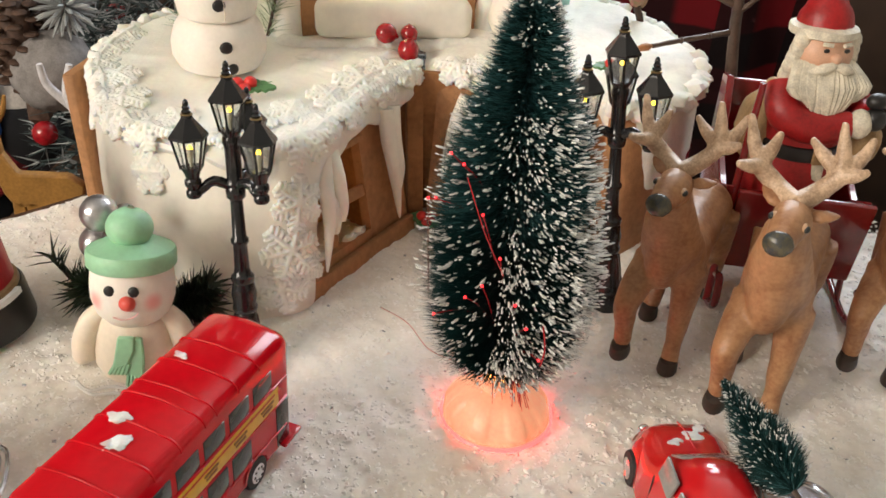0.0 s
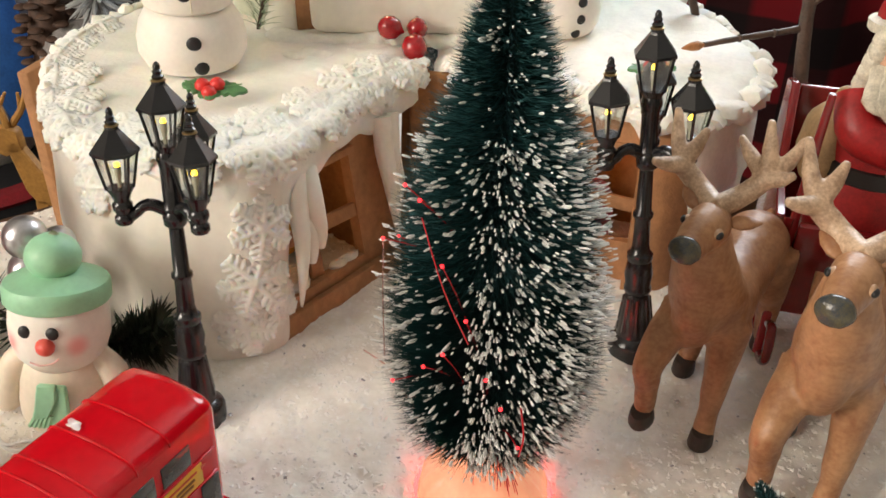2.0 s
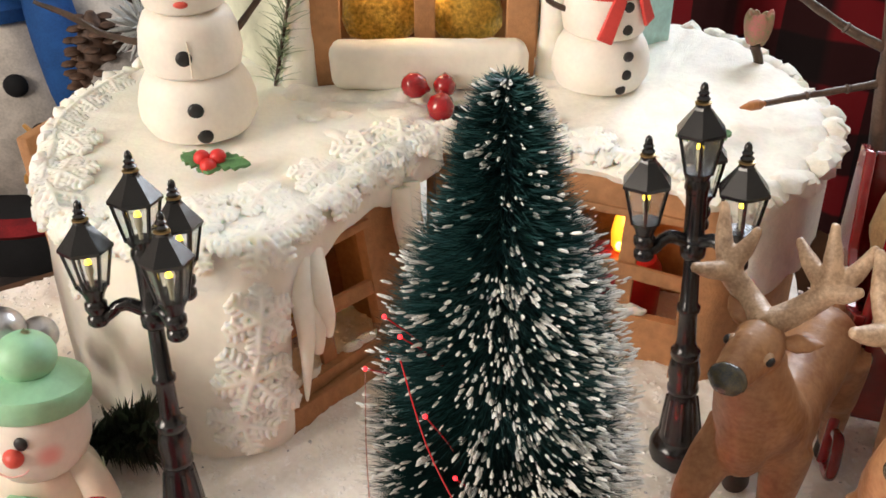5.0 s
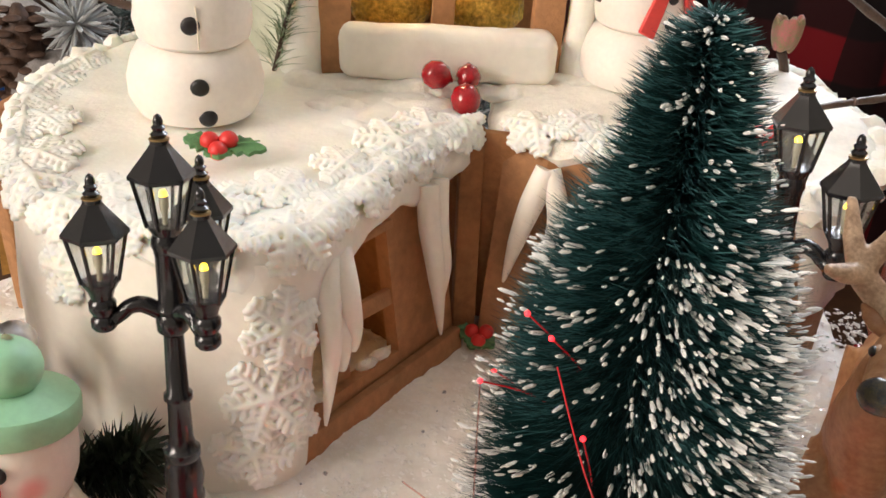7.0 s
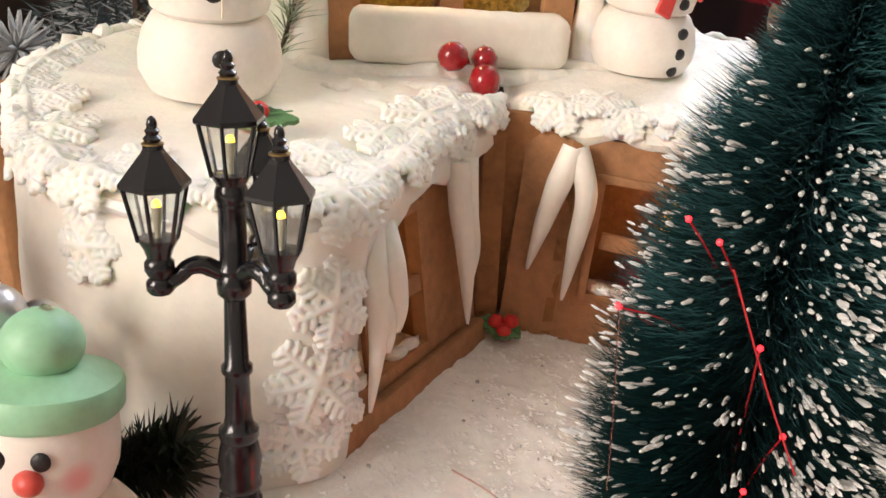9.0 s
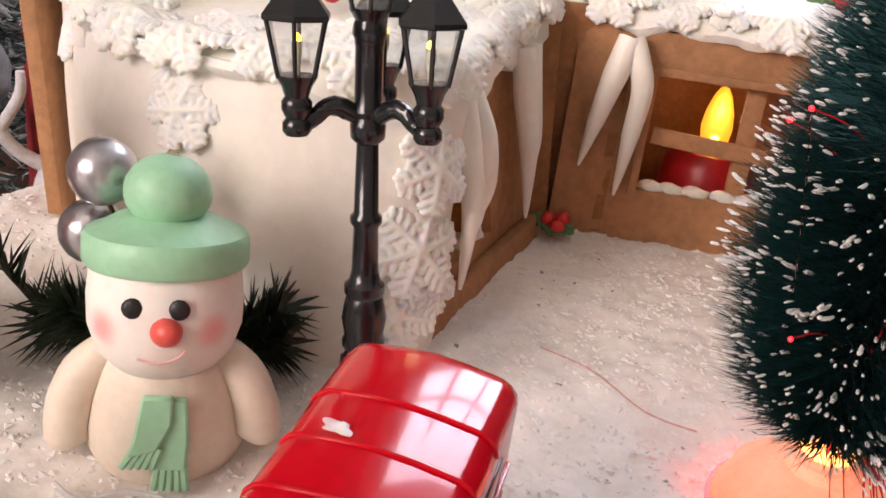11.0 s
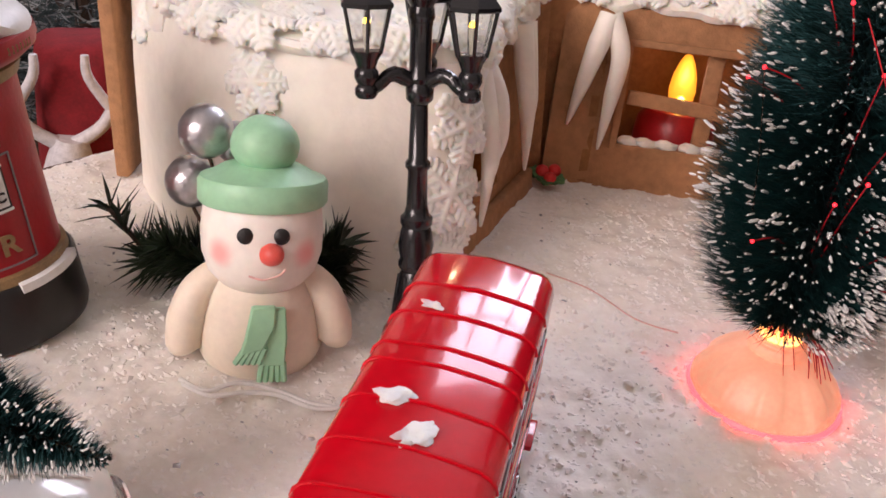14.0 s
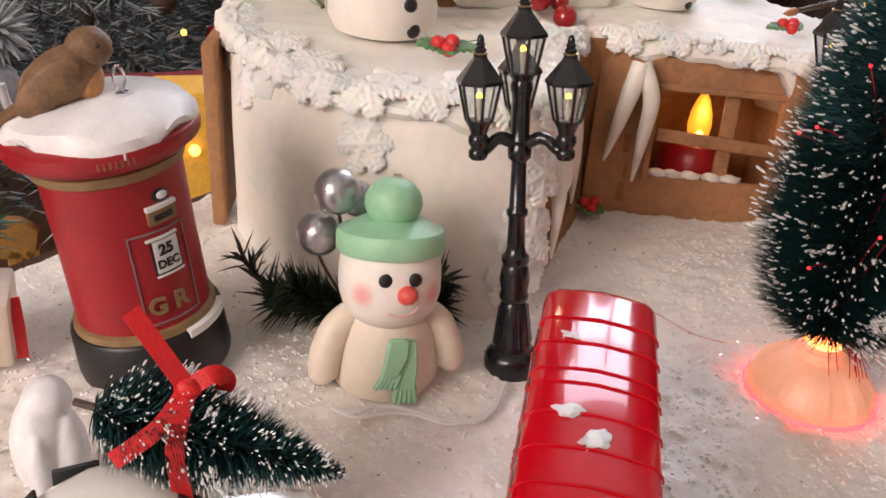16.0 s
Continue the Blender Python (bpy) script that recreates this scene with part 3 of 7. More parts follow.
def panel(a, b, lean, z1, t, hole, mat, name, bars=True, shift=0.0):
    """A gingerbread wall from a to b on the ground, with a window hole (x0, x1, z0, z1) and crossing bars."""
    a, b = Vector((*a, 0)), Vector((*b, 0))
    L = (b - a).length
    ang = math.atan2(b.y - a.y, b.x - a.x)
    m = Matrix.Translation(a) @ Matrix.Rotation(ang, 4, "Z") @ Matrix.Rotation(-lean, 4, "X")
    x0, x1, h0, h1 = hole
    w = hpart(name, moved(roughen(holed(L, t, -0.004, z1, hole), 0.0004, 90), m), mat, "baked brown gingerbread wall", smooth=False)
    if bars:
        hz, hx = (h0 + h1) / 2 + 0.001, (x0 + x1) / 2
        frame_w = 0.0035
        for c, sx, sz in (((hx, -0.0006, h1 - 0.001), x1 - x0 + 0.006, frame_w), ((x0 - 0.001, -0.0006, h0 - 0.002), frame_w, h1 - h0 + 0.003)):
            hpart("window_frame", moved(block(sx, 0.0025, sz, (c[0], c[1], c[2]), 0.0006), m), GINGER, parent=w)
        hpart("window_bar", moved(roughen(block(x1 - x0, 0.003, 0.0068, (hx, 0.0025, hz - 0.0034), 0.0006), 0.0003, 80), m @ Matrix.Rotation(0.06, 4, "Y")), GINGER, "crossbar", parent=w)
        hpart("window_bar", moved(roughen(block(0.0078, 0.003, h1 - h0, (hx + shift, 0.0055, h0), 0.0006), 0.0003, 80), m), GINGER, "upright bar", parent=w)
    return m, L


ML, LL = panel((-0.0575, 0.3935), (-0.0075, 0.4820), radians(11), 0.084, 0.006, (0.010, 0.066, 0.012, 0.066), GINGER, "front_wall")
MR, LR = panel((0.002, 0.489), (0.112, 0.470), radians(9), 0.084, 0.006, (0.0325, 0.100, 0.020, 0.068), GINGER, "front_wall", shift=0.0075)
hpart("sill", moved(roughen(block(LL, 0.005, 0.011, (LL / 2, -0.0025, -0.004), 0.0015), 0.0005, 120), ML), GINGER, "gingerbread footing")
# corner pieces, coloured darker for the shade there
hpart("inner_wall", moved(block(0.010, 0.005, 0.092, (-0.004, 0.002, 0), 0.001), Matrix.Translation((0.0, 0.487, 0)) @ pose(0, 0, 0, -10, 0, 20)), GINGER_SHADED, "gingerbread at the inner corner, shade in its colour")
hpart("corner_wall", block(0.034, 0.004, 0.089, (-0.001, 0.503, 0), 0.0008), GINGER_SHADED, "gingerbread in the corner, shade put into its colour")
# rooms behind the windows: added walls, their dimness put into the darker brown
hpart("back_wall", moved(block(0.12, 0.004, 0.085, (0.04, 0.045, 0)), ML), GINGER_SHADED)
hpart("side_wall", moved(block(0.004, 0.05, 0.085, (0.002, 0.025, 0)), ML), GINGER_SHADED)
hpart("side_wall", moved(block(0.004, 0.05, 0.085, (0.084, 0.028, 0)), ML), GINGER_SHADED)
hpart("back_wall", moved(block(0.13, 0.004, 0.085, (0.055, 0.060, 0)), MR), GINGER_SHADED)
hpart("side_wall", moved(block(0.004, 0.06, 0.085, (0.020, 0.03, 0)), MR), GINGER_SHADED)
hpart("side_wall", moved(block(0.004, 0.06, 0.085, (0.108, 0.03, 0)), MR), GINGER_SHADED)
hpart("inside_gold", moved(roughen(block(0.030, 0.003, 0.05, (0.050, 0.036, 0.012), 0.001), 0.001, 300), ML), GOLD, "gold tinsel seen through the window")

RIGHT_LOW = [(0.100, 0.464), (0.116, 0.465), (0.135, 0.484), (0.152, 0.515), (0.158, 0.550), (0.150, 0.600), (0.120, 0.660)]
RIGHT_HIGH = [(0.100, 0.476), (0.116, 0.477), (0.134, 0.492), (0.150, 0.522), (0.156, 0.555), (0.149, 0.602), (0.120, 0.660)]
hpart("wall", wall_skin(RIGHT_LOW, RIGHT_HIGH, 0.084, 0.006, rough=0.0009), GINGER, "baked gingerbread wall under the icing")
RIGHT_EDGE = [(-0.004, 0.507), (0.030, 0.497), (0.070, 0.488), (0.104, 0.476), (0.128, 0.478), (0.150, 0.504), (0.163, 0.545), (0.156, 0.594), (0.122, 0.650), (0.085, 0.672), (0.030, 0.640), (0.0, 0.57)]
hpart("roof", terrace(RIGHT_EDGE, (0.082, 0.565), 0.086, 0.091, lambda x, y: 0.005 + 0.004 * noise.noise(Vector((x * 55, y * 55, 4))) + min(0.046, max(0.0, (x - 0.095) * 1.5)), 0.004, rough=0.0022), SUGAR, "rough snowy sugar roof")

# upper storey
UA, UB = Vector((-0.092, 0.536, 0.088)), Vector((0.030, 0.563, 0.088))
UM = Matrix.Translation(UA) @ Matrix.Rotation(math.atan2(UB.y - UA.y, UB.x - UA.x), 4, "Z") @ Matrix.Rotation(radians(-6), 4, "X")
hpart("upper_wall", moved(roughen(merge(block(0.016, 0.006, 0.10, (0.016, 0, 0), 0.001), block(0.014, 0.006, 0.10, (0.110, 0, 0), 0.001), block(0.1, 0.006, 0.03, (0.062, 0, 0.075))), 0.0006, 70), UM), GINGER, "gingerbread wall of the upper storey")
# back of the upper room, its shade in the colour too
hpart("upper_back", moved(block(0.12, 0.004, 0.10, (0.062, 0.035, 0)), UM), GINGER_SHADED)
hpart("upper_window_bar", moved(block(0.010, 0.004, 0.08, (0.064, 0.004, 0.005), 0.001), UM), GINGER, "upright window bar")
hpart("tinsel", moved(roughen(merge(ball(0.016, (0.042, 0.020, 0.034), (1.2, 0.7, 1.1), 28), ball(0.016, (0.085, 0.020, 0.034), (1.1, 0.7, 1.1), 28)), 0.0016, 400), UM), GOLD, "gold glitter baubles behind the window")
for x, r in ((0.003, 0.007), (0.124, 0.006)):
    hpart("icing_pillar", moved(roughen(tube([(x, 0.0, -0.004), (x + 0.001, 0, 0.03), (x, 0, 0.06), (x, 0, 0.10)], [r * 1.5, r, r, r * 1.1], 14, 5), 0.0006, 60), UM), ICING, "white icing corner pillar")
ledge = block(0.094, 0.017, 0.024, (0.066, -0.009, 0.004), 0.0065, 4)
bmesh.ops.subdivide_edges(ledge, edges=[q for q in ledge.edges if q.calc_length() > 0.02], cuts=14, use_grid_fill=True)
hpart("window_ledge", moved(roughen(ledge, 0.0011, 55), UM), FONDANT, "snowy white window ledge")
for x, l in ((0.012, 0.018), (0.018, 0.026), (0.024, 0.016), (0.108, 0.02), (0.114, 0.015)):
    hpart("icicle", moved(tube([(x, -0.006, 0.082), (x, -0.006, 0.07), (x, -0.006, 0.076 - l)], [0.003, 0.0024, 0.0004], 8, 3), UM), ICING)
hpart("upper_side_wall", moved(roughen(block(0.10, 0.006, 0.10, (-0.05, 0, 0), 0.002), 0.0008, 50), Matrix.Translation((-0.094, 0.540, 0.088)) @ pose(0, 0, 0, 0, 0, -38)), PALE_WALL, "pale icing wall of the upper storey")
hpart("upper_side_wall", moved(roughen(block(0.08, 0.006, 0.06, (0.04, 0, 0), 0.002), 0.0008, 50), Matrix.Translation((0.034, 0.575, 0.09)) @ pose(0, 0, 0, 0, 0, 50)), TEAL_SUGAR, "shimmering teal icing wall")


def heap(pts, r, seed, name="snow_bank"):
    """A low bank of sugar snow."""
    lumps = []
    for i, (x, y, z) in enumerate(pts):
        lumps.append(blob(r * rnd.uniform(0.7, 1.2), (x, y, z), (1.3, 1.0, 0.55), 0.35, 3.0, 2))
    return part(name, fused(name, moved(roughen(merge(*lumps), 0.0006, 220, seed), TO_HOUSE), SUGAR, 0.0014, 1), None, house, "granular sugar snow")


heap([(-0.085 + 0.008 * i, 0.524 + 0.0018 * i + rnd.uniform(-0.004, 0.002), 0.091) for i in range(15)], 0.0085, 1)
heap([(rnd.uniform(-0.075, -0.02), rnd.uniform(0.485, 0.525), 0.0905) for i in range(16)], 0.006, 2)
heap([(0.022 + 0.006 * i, 0.556 + 0.001 * i, 0.094) for i in range(6)], 0.007, 3)
# small snow inside the window openings
for m, xs in ((ML, (0.016, 0.026, 0.052, 0.060)), (MR, (0.040, 0.048, 0.058, 0.070, 0.080))):
    for x in xs:
        hpart("snow_clump", moved(roughen(blob(0.0042, (0, 0, 0), (1.4, 0.8, 0.8), 0.4, 3), 0.0008, 300, x), m @ Matrix.Translation((x, 0.004, 0.021 if m is MR else 0.012))), SUGAR)


def icicle(pts, radii, m=HERE):
    return hpart("icicle", moved(tube(pts, radii, 12, 6), m), FONDANT, "hanging fondant icicle")


icicle([(-0.0225, 0.470, 0.078), (-0.020, 0.466, 0.062), (-0.0155, 0.465, 0.040), (-0.012, 0.467, 0.012)], [0.0045, 0.0046, 0.0036, 0.0006])
icicle([(-0.019, 0.476, 0.078), (-0.0165, 0.470, 0.060), (-0.013, 0.470, 0.042), (-0.014, 0.468, 0.022)], [0.004, 0.0036, 0.0026, 0.0006])
icicle([(0.022, 0.492, 0.080), (0.0175, 0.488, 0.066), (0.0135, 0.487, 0.048), (0.0105, 0.490, 0.027)], [0.005, 0.0050, 0.0035, 0.0006])
icicle([(0.023, 0.492, 0.080), (0.0285, 0.486, 0.064), (0.0275, 0.484, 0.044), (0.0255, 0.483, 0.018)], [0.0046, 0.0044, 0.0036, 0.0006])
icicle([(-0.049, 0.414, 0.074), (-0.046, 0.406, 0.062), (-0.043, 0.400, 0.046), (-0.0435, 0.396, 0.018)], [0.005, 0.0046, 0.0034, 0.0006])
icicle([(-0.046, 0.420, 0.074), (-0.041, 0.412, 0.064), (-0.038, 0.411, 0.050), (-0.038, 0.412, 0.040)], [0.005, 0.0046, 0.0034, 0.0016])
icicle([(-0.050, 0.412, 0.070), (-0.046, 0.410, 0.058), (-0.041, 0.407, 0.046), (-0.0405, 0.405, 0.036)], [0.005, 0.0046, 0.0034, 0.0018])


def flake_mesh(r, fat=1.0, bend="flat", arms=6):
    """A moulded paste snowflake with fern-like arms on the x-y plane; its -y half may hang over an edge."""
    bits = []
    for k in range(arms):
        a = 2 * math.pi * k / arms + rnd.uniform(-0.08, 0.08)
        d, s = Vector((math.cos(a), math.sin(a), 0)), Vector((-math.sin(a), math.cos(a), 0))
        bits.append(tube([d * 0.001, d * r * 0.5, d * r * 0.98], [0.0013 * fat, 0.0011 * fat, 0.0008 * fat], 7))
        for i in range(4):
            q = 0.30 + 0.185 * i
            l = (0.25, 0.33, 0.32, 0.22)[i] * r
            for g in (-1, 1):
                e = d * r * q
                bits.append(tube([e, e + (s * g + d * 0.30) * l * 0.6, e + (s * g + d * 0.50) * l], [0.00085 * fat, 0.00095 * fat, 0.0007 * fat], 7))
    bits.append(ball(0.0028 * fat, (0, 0, 0), (1, 1, 0.5), 10))
    bm = moved(merge(*bits), Matrix.Diagonal((1, 1, 1.5, 1)))
    me = fused("snowflake", bm, ICING, 0.00045, 4)
    for v in me.vertices:
        x, y, z = v.co
        if bend == "wall":
            v.co = ((0.030 + z) * math.sin(x / 0.030), y, (0.030 + z) * math.cos(x / 0.030) - 0.030)
        elif bend == "edge" and y < 0:
            ang = min(-y / 0.0060, 1.35)
            rest = max(0.0, -y - 1.35 * 0.0060)
            v.co = (x, -(0.0060 + z) * math.sin(ang) - rest * math.cos(ang), (0.0060 + z) * math.cos(ang) - 0.0060 - rest * math.sin(ang))
        else:
            v.co.z = z - 6.0 * (x * x + y * y)
    return me


SIZES = ((0.0126, 1.12), (0.0146, 1.28), (0.0108, 1.0), (0.0162, 1.4))
FLAKES = {b: [flake_mesh(q, fat, b) for q, fat in SIZES] for b in ("flat", "wall", "edge")}


def put_flake(k, p, normal, turn=0.0, bend="flat"):
    n = Vector(normal).normalized()
    m = Matrix.Translation(Vector(p) + Vector((0, -0.52, 0)) + n * 0.0004) @ n.to_track_quat("Z", "Y").to_matrix().to_4x4() @ Matrix.Rotation(radians(turn), 4, "Z")
    return part("snowflake", FLAKES[bend][k], None, house, at=m)


def drape_flake(k, edge, centre, s, z, inset=0.004, tilt=0.0):
    """A snowflake laid half over the edge of a roof, s from 0 to 1 along the edge line."""
    pts = outline(edge, 201)
    i = min(199, max(1, round(s * 200)))
    (x, y), (x0, y0), (x1, y1) = pts[i], pts[i - 1], pts[i + 1]
    out = Vector((y1 - y0, -(x1 - x0), 0)).normalized()
    if out.dot(Vector((x - centre[0], y - centre[1], 0))) < 0:
        out = -out
    ya = -out
    xa = ya.cross(Vector((0, 0, 1)))
    m = Matrix((xa, ya, Vector((0, 0, 1)))).transposed().to_4x4()
    m.translation = Vector((x, y - 0.52, z)) - out * inset
    return part("snowflake", FLAKES["edge"][k], None, house, at=m @ Matrix.Rotation(radians(tilt), 4, "X"))


def wall_point(low, high, z1, s, z):
    """A place on a curved wall, s from 0 to 1 along it, with its normal."""
    a, b = outline(low, 101), outline(high, 101)
    v = z / z1
    at = lambda i: (a[i][0] + (b[i][0] - a[i][0]) * v, a[i][1] + (b[i][1] - a[i][1]) * v - 0.003 * math.sin(v * math.pi))  # noqa: E731
    i = min(99, max(1, round(s * 100)))
    (x, y), (x0, y0), (x1, y1) = at(i), at(i - 1), at(i + 1)
    n = Vector((-(y1 - y0), x1 - x0, 0))
    if n.y > 0 and abs(n.y) > abs(n.x):
        n = -n
    if x < -0.15 and n.x > 0:
        n = -n
    return (x, y, z), (n.x, n.y, 0.001)


for k, s, z, turn in ((3, 0.07, 0.038, 10), (1, 0.10, 0.017, 40), (0, 0.015, 0.026, 25), (1, 0.05, 0.062, 12), (0, 0.48, 0.071, 15), (2, 0.90, 0.074, 5)):
    p, nrm = wall_point(LEFT_LOW, LEFT_HIGH, 0.086, s, z)
    put_flake(k, p, nrm, turn, "wall")
FRONT_EDGE = LEFT_EDGE[:11]
for k, s, z in ((1, 0.020, 0.0928), (3, 0.085, 0.0922), (0, 0.135, 0.0920), (1, 0.185, 0.0918), (0, 0.240, 0.0918), (3, 0.300, 0.0918), (1, 0.370, 0.0920), (0, 0.440, 0.0922), (1, 0.505, 0.0922), (3, 0.565, 0.0922),
                (0, 0.625, 0.0922), (1, 0.690, 0.0922), (0, 0.750, 0.0922), (1, 0.810, 0.0922), (0, 0.875, 0.0922)):
    drape_flake(k, FRONT_EDGE, (-0.10, 0.49), s, z, 0.003 + 0.003 * rnd.random(), rnd.uniform(-6, 6))
for k, s, z in ((1, 0.14, 0.0930), (0, 0.33, 0.0930), (2, 0.47, 0.0930), (1, 0.62, 0.0930), (0, 0.80, 0.0925), (2, 0.95, 0.0915)):
    drape_flake(k, RIGHT_EDGE[:5], (0.082, 0.565), s, z, 0.003 + 0.003 * rnd.random(), rnd.uniform(-6, 6))
for k, x, y, z, nrm, turn in ((3, -0.036, 0.470, 0.0932, (0.2, -0.2, 1.0), 20), (0, -0.050, 0.446, 0.0932, (0.2, -0.1, 1.0), 10), (1, -0.026, 0.486, 0.0935, (0.2, -0.2, 1.0), 0),
                              (0, -0.066, 0.424, 0.0932, (0.1, -0.1, 1.0), 40), (1, -0.084, 0.408, 0.0930, (0.0, -0.1, 1.0), 10), (0, -0.162, 0.452, 0.0932, (-0.1, -0.1, 1.0), 10),
                              (1, -0.150, 0.424, 0.0930, (-0.1, -0.1, 1), 24), (2, -0.118, 0.408, 0.0930, (0, -0.1, 1), 4), (0, 0.032, 0.508, 0.0945, (0.0, -0.1, 1.0), 0), (2, 0.056, 0.500, 0.0945, (0, -0.1, 1), 24)):
    put_flake(k, (x, y, z), nrm, turn)
# frilled icing lumps over the outer end of the roof
for i in range(26):
    a = i / 25
    x, y = outline([(-0.146, 0.404), (-0.168, 0.436), (-0.186, 0.483), (-0.184, 0.527), (-0.170, 0.564)], 26)[i]
    hpart("icing_frill", roughen(blob(0.0046, (x, y, 0.086 + 0.004 * rnd.random()), (1.0, 1.0, 1.1), 0.4, 2.5, 2), 0.0008, 260, a), ICING)
for i in range(34):
    x, y = outline([(0.104, 0.474), (0.130, 0.478), (0.151, 0.506), (0.163, 0.546), (0.156, 0.595), (0.122, 0.650), (0.085, 0.668)], 34)[i]
    hpart("icing_frill", roughen(blob(0.0064, (x + rnd.uniform(-0.004, 0), y, 0.083 + 0.006 * rnd.random()), (1.1, 1.1, 0.9), 0.5, 2.5, 2), 0.001, 240, i * 0.3), SUGAR)

# candle with a flame bulb behind the right window
candle = thing("led_candle", MR @ Matrix.Translation((0.0670, 0.034, 0.0)), "red LED tealight candle with a glowing yellow flame bulb", "candle")
part("cup", lathe([(0.0205, 0.0), (0.0205, 0.022), (0.0195, 0.030), (0.0165, 0.0345), (0.0100, 0.0360), (0.004, 0.0362)], 32), TEALIGHT, candle, "translucent red cup")
part("flame", lathe([(0.0030, 0.035), (0.0058, 0.038), (0.0068, 0.045), (0.0060, 0.052), (0.0038, 0.059), (0.0018, 0.0625), (0.0006, 0.063)], 20), FLAME, candle, "glowing flame-shaped bulb")
part("light", ball(0.0020, (-0.001, -0.0062, 0.0405), (1, 0.6, 1.2), 10), FLAME_CORE, candle)
lamp = bpy.data.lights.new("candle_light", "POINT")
lamp.energy, lamp.color, lamp.shadow_soft_size = 0.016, (1.0, 0.6, 0.36), 0.006
new("candle_light", lamp).matrix_world = MR @ Matrix.Translation((0.066, 0.022, 0.056))
lamp = bpy.data.lights.new("upper_room_light", "POINT")
lamp.energy, lamp.color, lamp.shadow_soft_size = 0.05, (1.0, 0.74, 0.42), 0.006
new("upper_room_light", lamp).matrix_world = UM @ Matrix.Translation((0.050, 0.008, 0.066))
lamp = bpy.data.lights.new("room_light", "POINT")
lamp.energy, lamp.color, lamp.shadow_soft_size = 0.006, (1.0, 0.55, 0.2), 0.004
new("room_light", lamp).matrix_world = ML @ Matrix.Translation((0.045, 0.026, 0.045))
# ---- lamp posts ----


def lantern_at(parent, m):
    """A six-sided lantern, its foot at the origin of m, under a lamp post."""
    hexa = [(math.cos(math.radians(60 * k + 30)), math.sin(math.radians(60 * k + 30))) for k in range(6)]
    foot = part("lantern", moved(lathe([(0.0026, -0.0135), (0.0034, -0.0125), (0.0034, -0.0105), (0.0026, -0.0095), (0.0036, -0.0075), (0.0036, -0.0055), (0.0028, -0.0045), (0.0036, -0.002), (0.0048, 0.0), (0.0050, 0.0006)], 18), m), BLACK_IRON, parent, "six-sided black lantern")
    part("roof", moved(loft([[(r * x, r * y, z) for x, y in hexa] for r, z in ((0.0080, 0.0128), (0.0086, 0.0132), (0.0086, 0.0142), (0.0030, 0.0212), (0.0024, 0.0222))]), m), BLACK_IRON, foot, smooth=False)
    part("finial", moved(lathe([(0.0024, 0.022), (0.0024, 0.0232), (0.0017, 0.0236), (0.0022, 0.0246), (0.0014, 0.0254), (0.0018, 0.0264), (0.0012, 0.0270), (0.0013, 0.0280), (0.0009, 0.0292), (0.0002, 0.0298)], 14), m), BLACK_IRON, foot)
    part("gold_ring", moved(lathe([(0.0022, 0.0230), (0.0026, 0.0231), (0.0026, 0.0235), (0.0020, 0.0237)], 14), m), BRASS, foot, "worn gold ring")
    for x, y in hexa:
        part("corner_bar", moved(tube([(0.0047 * x, 0.0047 * y, 0.0), (0.0076 * x, 0.0076 * y, 0.0134)], 0.00055, 6), m), BLACK_IRON, foot)
    for k in range(6):
        (x0, y0), (x1, y1) = hexa[k], hexa[(k + 1) % 6]
        q = [(0.0044 * x0, 0.0044 * y0, 0.0004), (0.0044 * x1, 0.0044 * y1, 0.0004), (0.0072 * x1, 0.0072 * y1, 0.0130), (0.0072 * x0, 0.0072 * y0, 0.0130)]
        inner = [(x * 0.94, y * 0.94, z) for x, y, z in q]
        pane = part("pane", moved(loft([q, inner]), m), CLEAR, foot, smooth=False)
        pane.visible_shadow = False
    part("bulb", moved(lathe([(0.0007, 0.0006), (0.0008, 0.004), (0.0012, 0.0052), (0.0012, 0.0080), (0.0008, 0.0092), (0.0002, 0.0096)], 12), m), LED, foot, "lit yellow bulb")
    part("bulb_core", moved(ball(0.0011, (0, 0, 0.0084), (1, 1, 1.5), 10), m), LED_TIP, foot)


